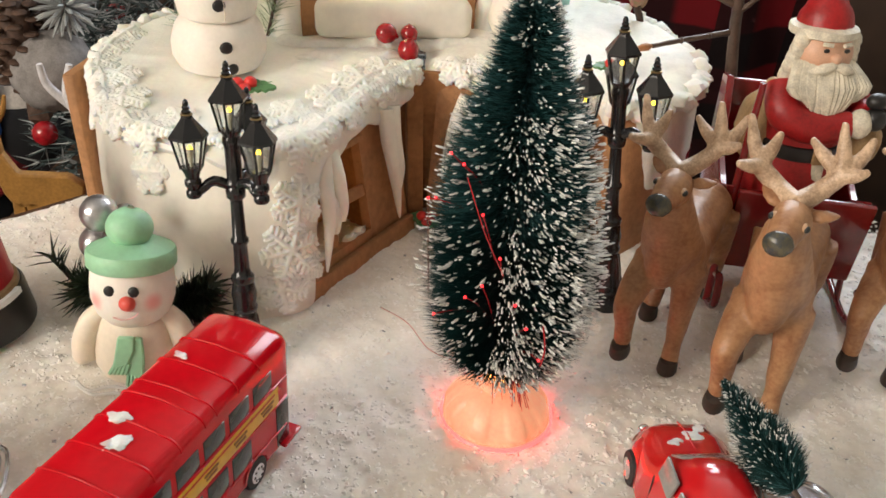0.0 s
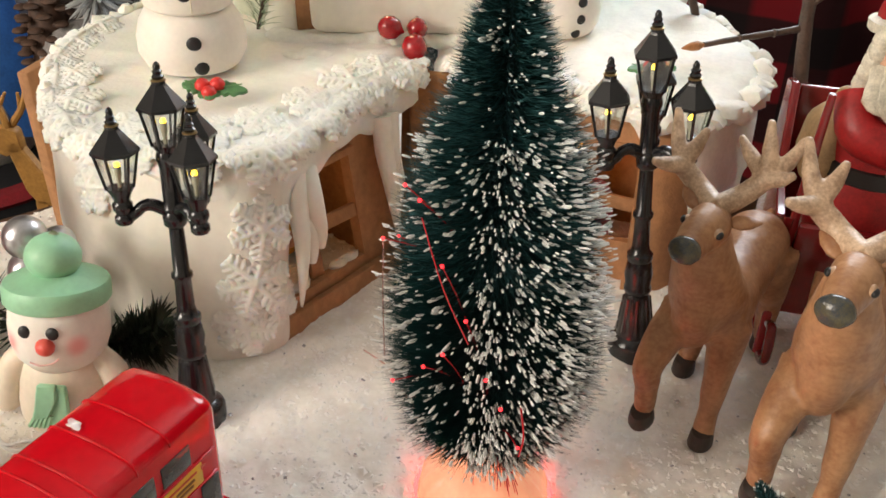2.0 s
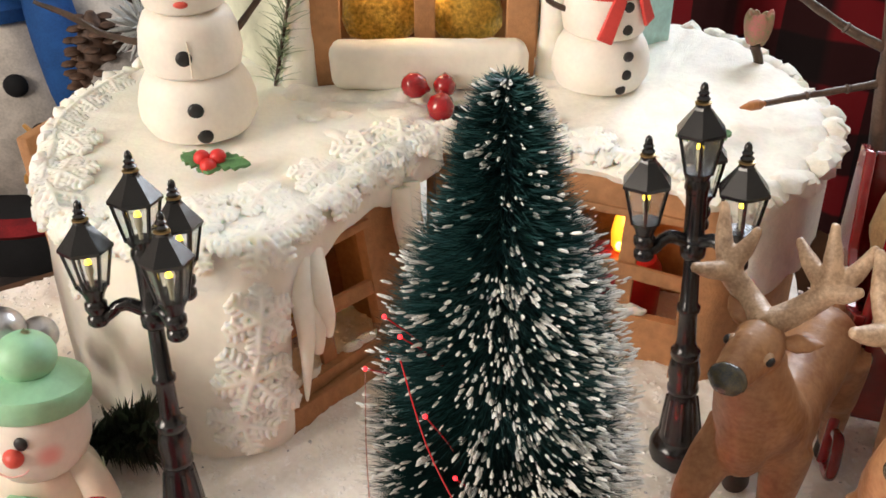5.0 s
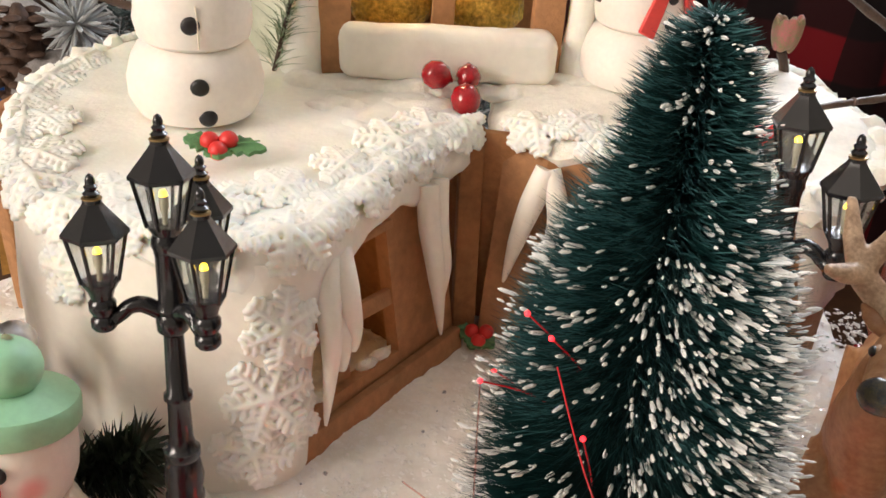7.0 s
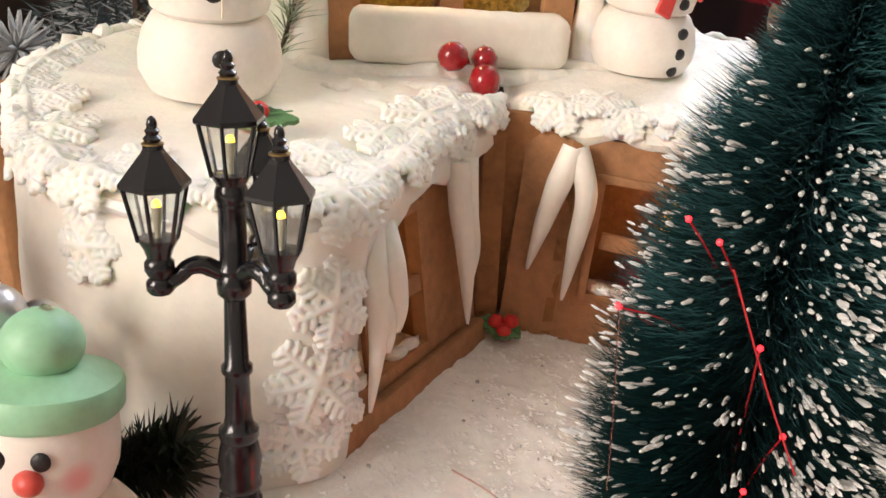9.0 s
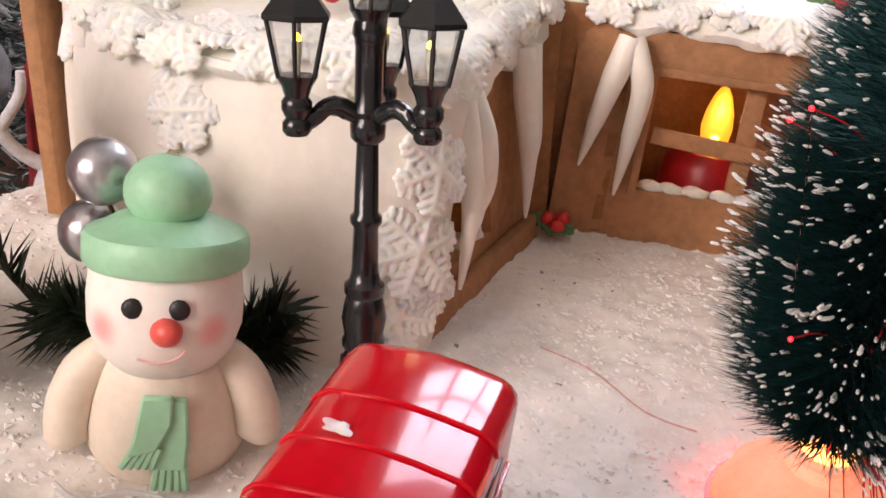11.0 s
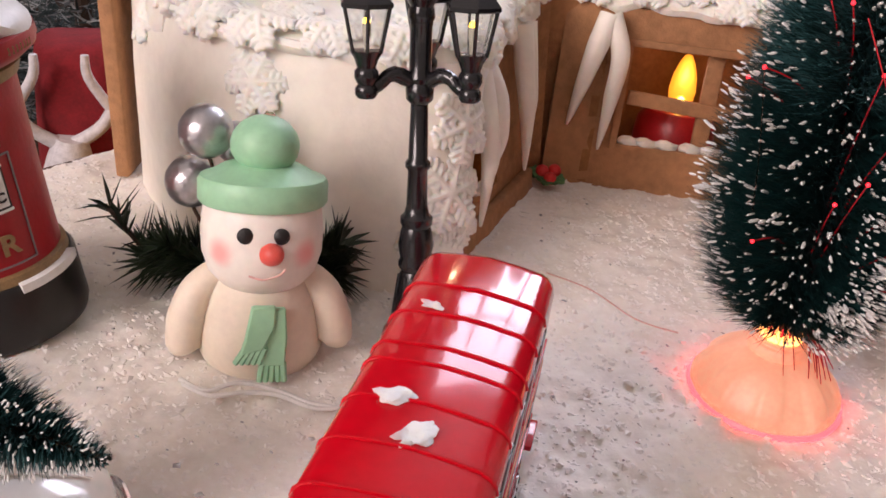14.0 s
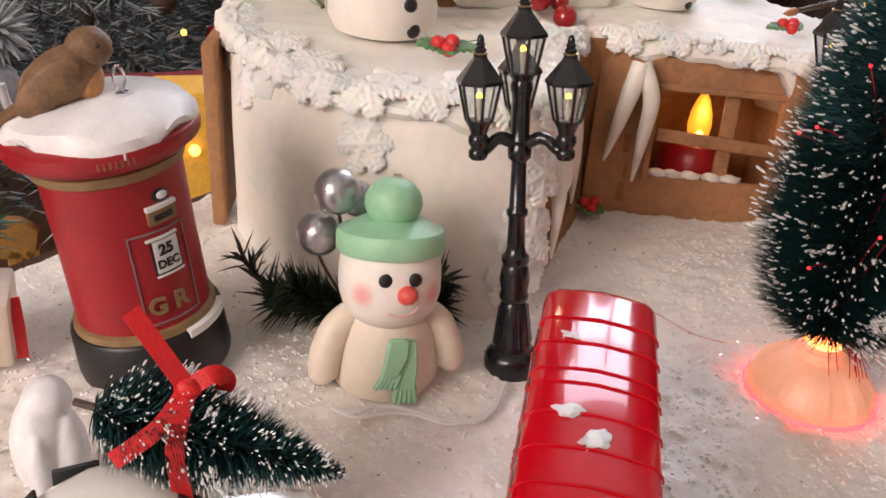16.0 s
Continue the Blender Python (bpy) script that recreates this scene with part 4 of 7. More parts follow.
def lamp_post(m, turns, label):
    root = thing("lamp_post", m, label, "lamp post", group="lamp posts by the house")
    part("post", lathe([(0.0108, -0.002), (0.0108, 0.004), (0.0100, 0.0062), (0.0076, 0.0078), (0.0072, 0.0095), (0.0068, 0.015), (0.0052, 0.0255), (0.0046, 0.0270), (0.0056, 0.0285), (0.0056, 0.0300), (0.0050, 0.0312), (0.0058, 0.036),
                         (0.0050, 0.0408), (0.0046, 0.042), (0.0052, 0.0432), (0.0052, 0.0452), (0.0040, 0.0464), (0.0034, 0.049), (0.0031, 0.0605), (0.0040, 0.0616), (0.0040, 0.0632), (0.0031, 0.0642), (0.0027, 0.0815), (0.0042, 0.0830),
                         (0.0044, 0.0862), (0.0036, 0.0880), (0.0042, 0.0895), (0.0034, 0.0915), (0.0034, 0.1060), (0.0042, 0.1075), (0.0040, 0.1095), (0.0030, 0.112)], 24), BLACK_IRON, root, "fluted black column on a round foot")
    for k in range(8):
        a = math.pi * k / 4
        part("flute", tube([(0.0066 * math.cos(a), 0.0066 * math.sin(a), 0.010), (0.0050 * math.cos(a), 0.0050 * math.sin(a), 0.0255)], [0.0013, 0.0008], 6), BLACK_IRON, root)
    for t in turns:
        c, s = math.cos(radians(t)), math.sin(radians(t))
        path = [(0.003 * c, 0.003 * s, 0.0885), (0.007 * c, 0.007 * s, 0.0908), (0.0105 * c, 0.0105 * s, 0.0905), (0.0135 * c, 0.0135 * s, 0.0880), (0.0165 * c, 0.0165 * s, 0.0866)]
        part("arm", roughen(tube(path, [0.0022, 0.0024, 0.0022, 0.0020, 0.0022], 10, 5), 0.00025, 700), BLACK_IRON, root, "curved scrolled arm")
        lantern_at(root, Matrix.Translation((0.0175 * c, 0.0175 * s, 0.0978)))
    lantern_at(root, Matrix.Translation((0, 0, 0.1128)))
    return root


def leaning(base, top):
    """Upright pose at base whose z axis points to top."""
    d = (Vector(top) - Vector(base)).normalized()
    x = Vector((1, 0, 0))
    x = (x - d * x.dot(d)).normalized()
    y = d.cross(x)
    m = Matrix((x, y, d)).transposed().to_4x4()
    m.translation = base
    return m


lamp_post(leaning((-0.0722, 0.3405, 0), (-0.0812, 0.3630, 0.1420)) @ Matrix.Scale(1.012, 4), (199, 322, 78), "black three-armed lamp post with lit lanterns beside the fondant wall")
lamp_post(leaning((0.1048, 0.4175, 0), (0.0925, 0.4312, 0.1530)) @ Matrix.Scale(1.078, 4), (204, 320, 82), "black three-armed lamp post with lit lanterns behind the reindeer")

def axis_pose(a, b):
    """A pose at a whose z axis points to b."""
    d = Vector(b) - Vector(a)
    return Matrix.Translation(a) @ d.to_track_quat("Z", "Y").to_matrix().to_4x4()


# ---- bottle-brush trees ----


def bristles(profile, count, z0, z1, droop, width, seed, tilt=0.0):
    """Thin spikes round an upright axis; returns verts and faces, and the tips."""
    r = random.Random(seed)
    verts, faces, tips = [], [], []
    zs, rs = [p[0] for p in profile], [p[1] for p in profile]
    for i in range(count):
        z = z0 + (z1 - z0) * (1 - math.sqrt(r.random())) if r.random() < 0.55 else r.uniform(z0, z1)
        a = r.uniform(0, 2 * math.pi)
        reach = float(np.interp(z, zs, rs)) * r.uniform(0.74, 1.03)
        rise = droop * reach + r.uniform(-0.26, 0.26) * reach
        c, s = math.cos(a), math.sin(a)
        a2 = a + r.uniform(-0.6, 0.6)
        start = Vector((0.0006 * c, 0.0006 * s, z))
        end = Vector((reach * math.cos(a2), reach * math.sin(a2), z + rise))
        mid = start.lerp(end, 0.55) + Vector((r.uniform(-1, 1), r.uniform(-1, 1), r.uniform(-1, 0.4))) * reach * 0.07
        side = Vector((-s, c, 0)) * width
        up = Vector((0, 0, width))
        b = len(verts)
        for p, w in ((start, 1.0), (mid, 0.9)):
            verts += [tuple(p + side * w), tuple(p - side * w * 0.5 + up * w), tuple(p - side * w * 0.5 - up * w)]
        verts.append(tuple(end))
        for k in range(3):
            j = (k + 1) % 3
            faces.append((b + k, b + j, b + 3 + j, b + 3 + k))
            faces.append((b + 3 + k, b + 3 + j, b + 6))
        tips.append((end, (end - start).normalized()))
    return verts, faces, tips


def spiky(name, verts, faces, mat):
    me = bpy.data.meshes.new(name)
    me.from_pydata([tuple(v) for v in verts], [], faces)
    me.materials.append(mat)
    return me


def flock(tips, count, size, seed, where=None):
    """White flocking: rods of coating on the bristle ends, in clumps and singly."""
    r = random.Random(seed)
    verts, faces = [], []
    picks = [t for t in tips if where is None or where(t[0])]
    crowds = []
    for _ in range(max(8, count // 40)):
        c = r.choice(picks)
        reach = r.uniform(0.0012, 0.0036)
        crowds.append([t for t in picks if (t[0] - c[0]).length < reach])
    for i in range(count):
        near = crowds[i % len(crowds)] if i % 5 < 3 else picks
        p, d = r.choice(near or picks)
        s = r.uniform(*size)
        l = s * r.uniform(3.5, 8.0)
        o = d.orthogonal().normalized()
        q = d.cross(o)
        c = p - d * l * r.uniform(0.3, 0.9) + (o * r.uniform(-1, 1) + q * r.uniform(-1, 1)) * s * 0.4
        b = len(verts)
        for e in (-0.7, 0.55):
            for k in range(5):
                g = 2 * math.pi * k / 5
                verts.append(tuple(c + d * l * e * 0.6 + (o * math.cos(g) + q * math.sin(g)) * s * r.uniform(0.7, 1.2)))
        verts.append(tuple(c + d * l * 0.62))
        verts.append(tuple(c - d * l * 0.8))
        for k in range(5):
            j = (k + 1) % 5
            faces.append((b + k, b + j, b + 5 + j, b + 5 + k))
            faces.append((b + 5 + k, b + 5 + j, b + 10))
            faces.append((b + j, b + k, b + 11))
    return verts, faces


def brush_tree(name, m, profile, count, snow, label, seed, width=0.00022, frost=0.35, size=(0.0005, 0.0012), where=None, droop=0.25, group="", frosted_from=0.0):
    """A bottle-brush tree on an upright wire."""
    root = thing(name, m, label, "bottle-brush tree", group)
    z0, z1 = profile[0][0], profile[-1][0]
    part("trunk", tube([(0, 0, z0 - 0.006), (0, 0, z1 - 0.002)], 0.0011, 8), TWIG, root, "twisted wire stem")
    v, f, tips = bristles(profile, count, z0, z1, droop, width, seed)
    part("bristles", spiky("bristles", v, f, BRISTLE), None, root, "dark green nylon bristles")
    v, f, tips2 = bristles(profile, int(count * frost), z0 + (z1 - z0) * frosted_from, z1, droop, width, seed + 1)
    part("frosted_bristles", spiky("frosted_bristles", v, f, FROST), None, root, "frosted pale bristles")
    v, f = flock(tips, snow, size, seed + 2, where=where)
    part("flocking", spiky("flocking", v, f, WHITE_TIP), None, root, "white snow flocking on the tips")
    return root, tips


PROFILE = [(0.030, 0.024), (0.036, 0.032), (0.044, 0.036), (0.060, 0.040), (0.075, 0.0400), (0.095, 0.0375), (0.115, 0.0340), (0.126, 0.0315), (0.145, 0.0265), (0.161, 0.0185), (0.177, 0.0145), (0.190, 0.0090), (0.195, 0.0045)]
TREE_AT = leaning((0.0455, 0.3197, 0), (0.0415, 0.3187, 0.2))
big, tips = brush_tree("christmas_tree", TREE_AT, PROFILE, 27000, 12500, "snow-flocked green bottle-brush tree on a glowing red light base", 11, width=0.00021, frost=0.30, frosted_from=0.45, size=(0.00017, 0.00046), where=lambda p: (p.z < 0.155 or rnd.random() < 0.25) and (p.x > -0.006 or rnd.random() < 0.24), droop=0.22)
r = random.Random(5)
dome = []
ARCH = (0.0, 0.0006, 0.0013, 0.0015, 0.0013, 0.0003, 0.0, 0.0, 0.0, 0.0, 0.0)
for k in range(11):
    rr, z = (lambda q: (q[0] * 0.82 if q[0] > 0.009 else q[0], q[1]))(((0.0300, -0.001), (0.0300, 0.0030), (0.0292, 0.0055), (0.0272, 0.0085), (0.0240, 0.0115), (0.0200, 0.0142), (0.0150, 0.0165), (0.0100, 0.0182), (0.0082, 0.0190), (0.0080, 0.0225), (0.0062, 0.0238))[k])
    dome.append([((rr - (ARCH[k] * min(1.0, max(0.0, 3.0 * math.cos(8 * a) + 0.6)))) * math.cos(a), (rr - (ARCH[k] * min(1.0, max(0.0, 3.0 * math.cos(8 * a) + 0.6)))) * math.sin(a), z) for a in [2 * math.pi * i / 128 for i in range(128)]])
base = part("light_base", loft(dome), BASE_GLOW, big, "glowing moulded plastic dome")
part("rim", lathe([(0.0240, -0.001), (0.0256, -0.0008), (0.0258, 0.0004), (0.0252, 0.0012), (0.0240, 0.0010)], 64), RIM_GLOW, base, "red lit rim")
part("neck", lathe([(0.0050, 0.0230), (0.0072, 0.0236), (0.0068, 0.0246), (0.0040, 0.0246)], 32), NECK_GLOW, base, "hot glowing neck")
part("collar", lathe([(0.0074, 0.0165), (0.0092, 0.0176), (0.0097, 0.0196), (0.0090, 0.0214), (0.0072, 0.0222)], 40), BASE_GLOW, base, "thick ring round the neck")
for i in range(9):
    a = 0.7 * i
    part("fibre", tube([(0.0042 * math.cos(a), 0.0042 * math.sin(a), 0.0235), (0.0030 * math.cos(a + 0.3), 0.0030 * math.sin(a + 0.3), 0.034), (0.0050 * math.cos(a + 0.5), 0.0050 * math.sin(a + 0.5), 0.052)], 0.00042, 5, 4), STRAND, big, "bright red lit optic fibre")
for i in range(11):
    g = r.uniform(-1, 1)
    part("loose_fibre", tube([(0.0035 + 0.001 * g, -0.0050, 0.030), (0.0065 + 0.002 * g, -0.0085, 0.0265), (0.0090 + 0.0045 * g, -0.0120 - 0.002 * r.random(), r.uniform(0.013, 0.020))], [0.0003, 0.00025, 0.00016], 5, 4), FIBRE, big)
for i in range(26):
    a = r.uniform(0, 6.28)
    e = r.uniform(0.006, 0.014)
    part("loose_fibre", tube([(0.003 * math.cos(a), 0.003 * math.sin(a), 0.030), (0.6 * e * math.cos(a), 0.6 * e * math.sin(a), 0.026), (e * math.cos(a + 0.2), e * math.sin(a + 0.2), r.uniform(0.012, 0.022))], [0.0003, 0.0002, 0.0001], 4, 3), FIBRE if i % 2 else BRISTLE, big)
# optic fibres with lit tips; each from the stem to a place near the skin
for q, s in (((-0.0345, -0.009, 0.115), 0.09), ((-0.0265, -0.0155, 0.138), 0.09), ((-0.0215, -0.020, 0.136), 0.09), ((-0.0135, -0.0300, 0.121), 0.05), ((-0.006, -0.0320, 0.104), 0.045), ((0.001, -0.036, 0.086), 0.04), ((-0.018, -0.034, 0.087), 0.04),
             ((0.012, -0.038, 0.062), 0.032), ((-0.012, -0.036, 0.094), 0.03), ((-0.032, 0.004, 0.108), 0.08), ((0.006, -0.037, 0.076), 0.03), ((-0.030, -0.020, 0.068), 0.05)):
    e = Vector(q)
    stem = Vector((0, 0, s))
    fib = part("fibre", tube([stem, stem.lerp(e, 0.6) + Vector((0, 0, 0.004)), e], 0.00020, 5, 4), FIBRE, big, "thin red lit optic fibre")
    part("fibre_tip", ball(0.00062, e, (1, 1, 1), 8), FIBRE_TIP, fib)
part("fibre", tube([(-0.0345, -0.009, 0.115), (-0.0335, -0.016, 0.096), (-0.0325, -0.020, 0.078)], 0.00020, 5, 4), CLEAR_ROD, big, "thin clear optic fibre")
part("fibre", tube([(-0.020, -0.026, 0.134), (-0.0125, -0.0340, 0.116), (-0.0045, -0.0375, 0.100)], 0.00020, 5, 4), FIBRE, big, "thin red lit optic fibre")
part("fibre", tube([(0.012, -0.040, 0.080), (0.0135, -0.0415, 0.070), (0.0125, -0.0415, 0.062)], 0.0003, 5, 4), FIBRE, big, "thin red lit optic fibre")

# ---- sugar-paste snowman by the lamp ----
sm = thing("snowman", pose(-0.1235, 0.3385, 0, 0, 0, 4), "sugar-paste snowman with mint bobble hat and scarf on the snow", "snowman")
part("body", lathe([(0.0190, -0.001), (0.0205, 0.003), (0.0202, 0.009), (0.0185, 0.017), (0.0160, 0.024), (0.0130, 0.030), (0.006, 0.033)], 36), CREAM_PASTE, sm, "ivory paste body")
BACK = Matrix.Translation((0, 0, 0.035)) @ pose(0, 0, 0, -14, 0, 0) @ Matrix.Translation((0, 0, -0.035))
BLUSHED = blushed("blushed_white_paste", (0.87, 0.82, 0.75), (0.85, 0.36, 0.34), [BACK @ Vector((g * 0.0125, -0.0135, 0.0378)) for g in (-1, 1)], 0.0008, 0.0062)
head = part("head", moved(lathe([(0.004, 0.0225), (0.0120, 0.0245), (0.0165, 0.0295), (0.0186, 0.0360), (0.0188, 0.0430), (0.0182, 0.0490), (0.0165, 0.0540)], 36), BACK), BLUSHED, sm, "white paste head with pink blushed cheeks")
for g in (-1, 1):
    part("arm", tube([(g * 0.0140, -0.001, 0.0275), (g * 0.0195, -0.003, 0.0220), (g * 0.0228, -0.005, 0.0130), (g * 0.0236, -0.0065, 0.0045 if g < 0 else 0.0070), (g * 0.0232, -0.007, 0.0015 if g < 0 else 0.0042)], [0.0046, 0.0056, 0.0062, 0.0058, 0.0026], 16, 5), CREAM_PASTE, sm, "drooping ivory arm")
    part("eye", moved(ball(0.0025, (g * 0.0052, -0.0180, 0.0440), (1, 0.45, 1), 16), BACK), BLACK_PASTE, head, "black round eye")
part("nose", moved(lathe([(0.0034, 0.0), (0.0036, 0.0015), (0.0030, 0.0036), (0.0018, 0.0050), (0.0004, 0.0056)], 18), BACK @ Matrix.Translation((0.0016, -0.0172, 0.0386)) @ pose(0, 0, 0, 86, 0, 36)), CORAL, head, "coral carrot nose")
part("mouth", moved(tube([(-0.0040, -0.0184, 0.0320), (0.0, -0.0182, 0.0308), (0.0048, -0.0180, 0.0322), (0.0066, -0.0172, 0.0338)], 0.00035, 6, 4), BACK), ROSE, head, "faint smile line")
hat = part("hat", moved(lathe([(0.0165, 0.0505), (0.0190, 0.0507), (0.0198, 0.0518), (0.0198, 0.0574), (0.0190, 0.0588), (0.0172, 0.0592), (0.0120, 0.0622), (0.0060, 0.0636), (0.001, 0.0638)], 40), BACK), GREEN_PASTE, sm, "mint green hat with a brim")
part("bobble", moved(roughen(ball(0.0104, (0, 0, 0), (1.0, 1.0, 0.88), 28), 0.0002, 80), BACK @ Matrix.Translation((0.0002, -0.0018, 0.0685))), GREEN_PASTE, hat, "mint green bobble")
part("bobble_tip", moved(roughen(blob(0.0013, (0.0014, -0.0020, 0.0776), (1.3, 1, 0.8), 0.5), 0.0003, 600), BACK), CLEAR_ROD, hat)


scarf = part("scarf", lathe([(0.0112, 0.0245), (0.0130, 0.0250), (0.0138, 0.0266), (0.0130, 0.0282), (0.0112, 0.0288)], 36), GREEN_PASTE, sm, "mint green scarf")
LAP = Matrix.Translation((0, -0.0196, 0.0235)) @ pose(0, 0, 0, -12, 0, 0)
part("scarf_tail", moved(prism([(0.0072, 0.002), (0.0078, -0.008), (0.0072, -0.017), (0.0000, -0.017), (0.0002, -0.008), (0.0005, 0.002)], 0.0026, 0.0006), LAP), GREEN_PASTE, scarf, "hanging scarf end")
part("scarf_tail", moved(prism([(0.0042, 0.003), (0.0040, -0.004), (0.0005, -0.0110), (-0.0065, -0.0130), (-0.0050, -0.008), (-0.0030, 0.003)], 0.0026, 0.0006), LAP @ Matrix.Translation((0, -0.0014, 0))), GREEN_PASTE, scarf, "hanging scarf end")
for k in range(5):
    part("fringe", moved(tube([(0.0006 + 0.0015 * k, 0.0012, -0.0160), (-0.0004 + 0.0019 * k, 0.0010, -0.0222)], [0.0012, 0.0009], 6), LAP), GREEN_PASTE, scarf)
    part("fringe", moved(tube([(-0.0052 + 0.0016 * k, 0.0, -0.0120 + 0.0004 * k), (-0.0078 + 0.0018 * k, 0.0, -0.0158)], [0.0012, 0.0009], 6), LAP), GREEN_PASTE, scarf)

# ---- bauble sprig behind the snowman ----
sprig = thing("pine_sprig", Matrix.Translation((-0.128, 0.368, 0)), "dark artificial pine sprig lying against the fondant wall", "pine sprig")


def pine_tuft(parent, a, b, count, length, seed, width=0.00045, mat=PINE):
    """Flat pointed needles along a wire."""
    q = random.Random(seed)
    a, b = Vector(a), Vector(b)
    d = (b - a).normalized()
    o = d.orthogonal().normalized()
    s = d.cross(o)
    bits_v, bits_f = [], []
    for i in range(count):
        t = q.random()
        p = a.lerp(b, t)
        g = q.uniform(0, 6.28)
        out = (o * math.cos(g) + s * math.sin(g) + d * q.uniform(0.3, 1.1)).normalized() * length * q.uniform(0.6, 1.15)
        if p.z + out.z < 0.001:
            out.z = abs(out.z) * 0.3
        w = out.cross(d).normalized() * width
        n = out.cross(w).normalized() * width * 0.6
        k = len(bits_v)
        m1 = p + out * 0.5 + Vector((0, 0, 0.04 * length))
        bits_v += [tuple(p + w), tuple(p - w), tuple(p + n), tuple(m1 + w), tuple(m1 - w), tuple(m1 + n), tuple(p + out)]
        for j in range(3):
            h = (j + 1) % 3
            bits_f += [(k + j, k + h, k + 3 + h, k + 3 + j), (k + 3 + j, k + 3 + h, k + 6)]
    part("needles", spiky("needles", bits_v, bits_f, mat), None, parent)
    part("stem", tube([a, b], [0.0011, 0.0007], 6), TWIG, parent)


pine_tuft(sprig, (0.000, 0.0, 0.006), (-0.034, 0.004, 0.010), 520, 0.0165, 1, 0.00085)
pine_tuft(sprig, (-0.005, 0.0, 0.006), (-0.030, -0.002, 0.020), 260, 0.015, 2, 0.00085)
pine_tuft(sprig, (0.002, 0.0, 0.006), (0.030, -0.002, 0.012), 520, 0.0150, 3, 0.00085)
pine_tuft(sprig, (0.010, 0.0, 0.008), (0.030, 0.0, 0.022), 260, 0.014, 4, 0.00085)
pine_tuft(sprig, (-0.034, 0.004, 0.010), (-0.050, 0.006, 0.030), 30, 0.016, 5, 0.00085)
for p, rr in (((-0.1425, 0.3585, 0.0655), 0.0087), ((-0.1480, 0.3650, 0.0450), 0.0087), ((-0.1340, 0.3665, 0.0590), 0.0070)):
    o = Vector(p)
    bb = thing("silver_bauble", Matrix.Translation(o), "crackled silver bauble on a wire above the pine sprig", "bauble", group="silver baubles")
    part("ball", roughen(ball(rr, (0, 0, 0), (1, 1, 1), 28), 0.00012, 300, p[0] * 50), SILVER, bb)
    part("wire", tube([(0.0, 0, -rr * 0.9), (0.002, 0.002, -rr - 0.006), Vector((-0.134, 0.368, 0.008)) - o], 0.0007, 6, 3), TWIG, bb, "thin brown wire stem")

# ---- snowmen on the terraces ----


def roof_snowman(m, scale, label, coal, scarf):
    root = thing("snowman", m @ Matrix.Scale(scale, 4), label, "snowman", group="snowmen on the roof")
    part("lower_ball", lathe([(0.0150, 0.0), (0.0220, 0.0022), (0.0252, 0.0085), (0.0254, 0.0150), (0.0235, 0.0225), (0.0205, 0.0275), (0.0175, 0.0295)], 40), WHITE_PASTE, root)
    part("middle_ball", lathe([(0.0170, 0.0285), (0.0205, 0.0310), (0.0218, 0.0370), (0.0205, 0.0470), (0.0180, 0.0530), (0.0140, 0.0550)], 40), WHITE_PASTE, root)
    hd = part("head", lathe([(0.0120, 0.0545), (0.0165, 0.0570), (0.0185, 0.0640), (0.0180, 0.0720), (0.0140, 0.0800), (0.006, 0.0840)], 40), WHITE_PASTE, root)
    part("mouth", ball(0.0024, (0.0, -0.0180, 0.0612), (1.2, 0.4, 0.6), 12), CORAL, hd)
    part("nose", moved(lathe([(0.0026, 0), (0.0018, 0.005), (0.0004, 0.010)], 12), Matrix.Translation((0, -0.0175, 0.0690)) @ pose(0, 0, 0, 85, 0, 0)), CORAL, hd)
    for g in (-1, 1):
        part("eye", ball(0.0020, (g * 0.006, -0.0160, 0.0740), (1, 0.5, 1), 12), BLACK_PASTE, hd)
    for x, z, y in coal:
        part("button", ball(0.0034 if not scarf else 0.0027, (x, y, z), (1, 0.45, 1), 16), BLACK_PASTE, root, "round black button")
    return root


SM1 = pose(-0.1152, 0.4800, 0.0922, 0, 0, 22)
s1 = roof_snowman(SM1, 1.0, "white three-ball snowman with black buttons on the iced terrace", [(0.003, 0.0070, -0.0244), (0.0005, 0.0185, -0.0243), (-0.0015, 0.0400, -0.0210)], False)
part("seam", tube([(0.001, -0.0218, 0.0320), (0.001, -0.0222, 0.0370), (0.0005, -0.0208, 0.0470)], 0.00035, 5, 3), CREAM_PASTE, s1)
for pts in ([(0.018, 0.0, 0.042), (0.030, 0.002, 0.056), (0.042, 0.004, 0.075)], [(-0.018, 0.0, 0.040), (-0.034, 0.002, 0.044), (-0.046, 0.003, 0.052), (-0.060, 0.006, 0.058)]):
    part("twig_arm", roughen(tube(pts, [0.0016, 0.0014, 0.0009] if len(pts) == 3 else [0.0016, 0.0014, 0.0015, 0.0008], 8, 4), 0.0003, 400), TWIG, s1, "brown twig arm")
SM2 = pose(0.0535, 0.5630, 0.0945, 0, 0, 22)
s2 = roof_snowman(SM2, 0.92, "white sugar-paste snowman with a red scarf on the snowy roof", [(0.0035, 0.0060, -0.0240), (0.0055, 0.0140, -0.0247), (0.0062, 0.0230, -0.0232), (0.005, 0.0360, -0.0212), (0.005, 0.0470, -0.0200)], True)
sc = part("scarf", lathe([(0.0160, 0.0490), (0.0195, 0.0500), (0.0205, 0.0530), (0.0190, 0.0560), (0.0165, 0.0565)], 36), RED_SCARF, s2, "red paste scarf")
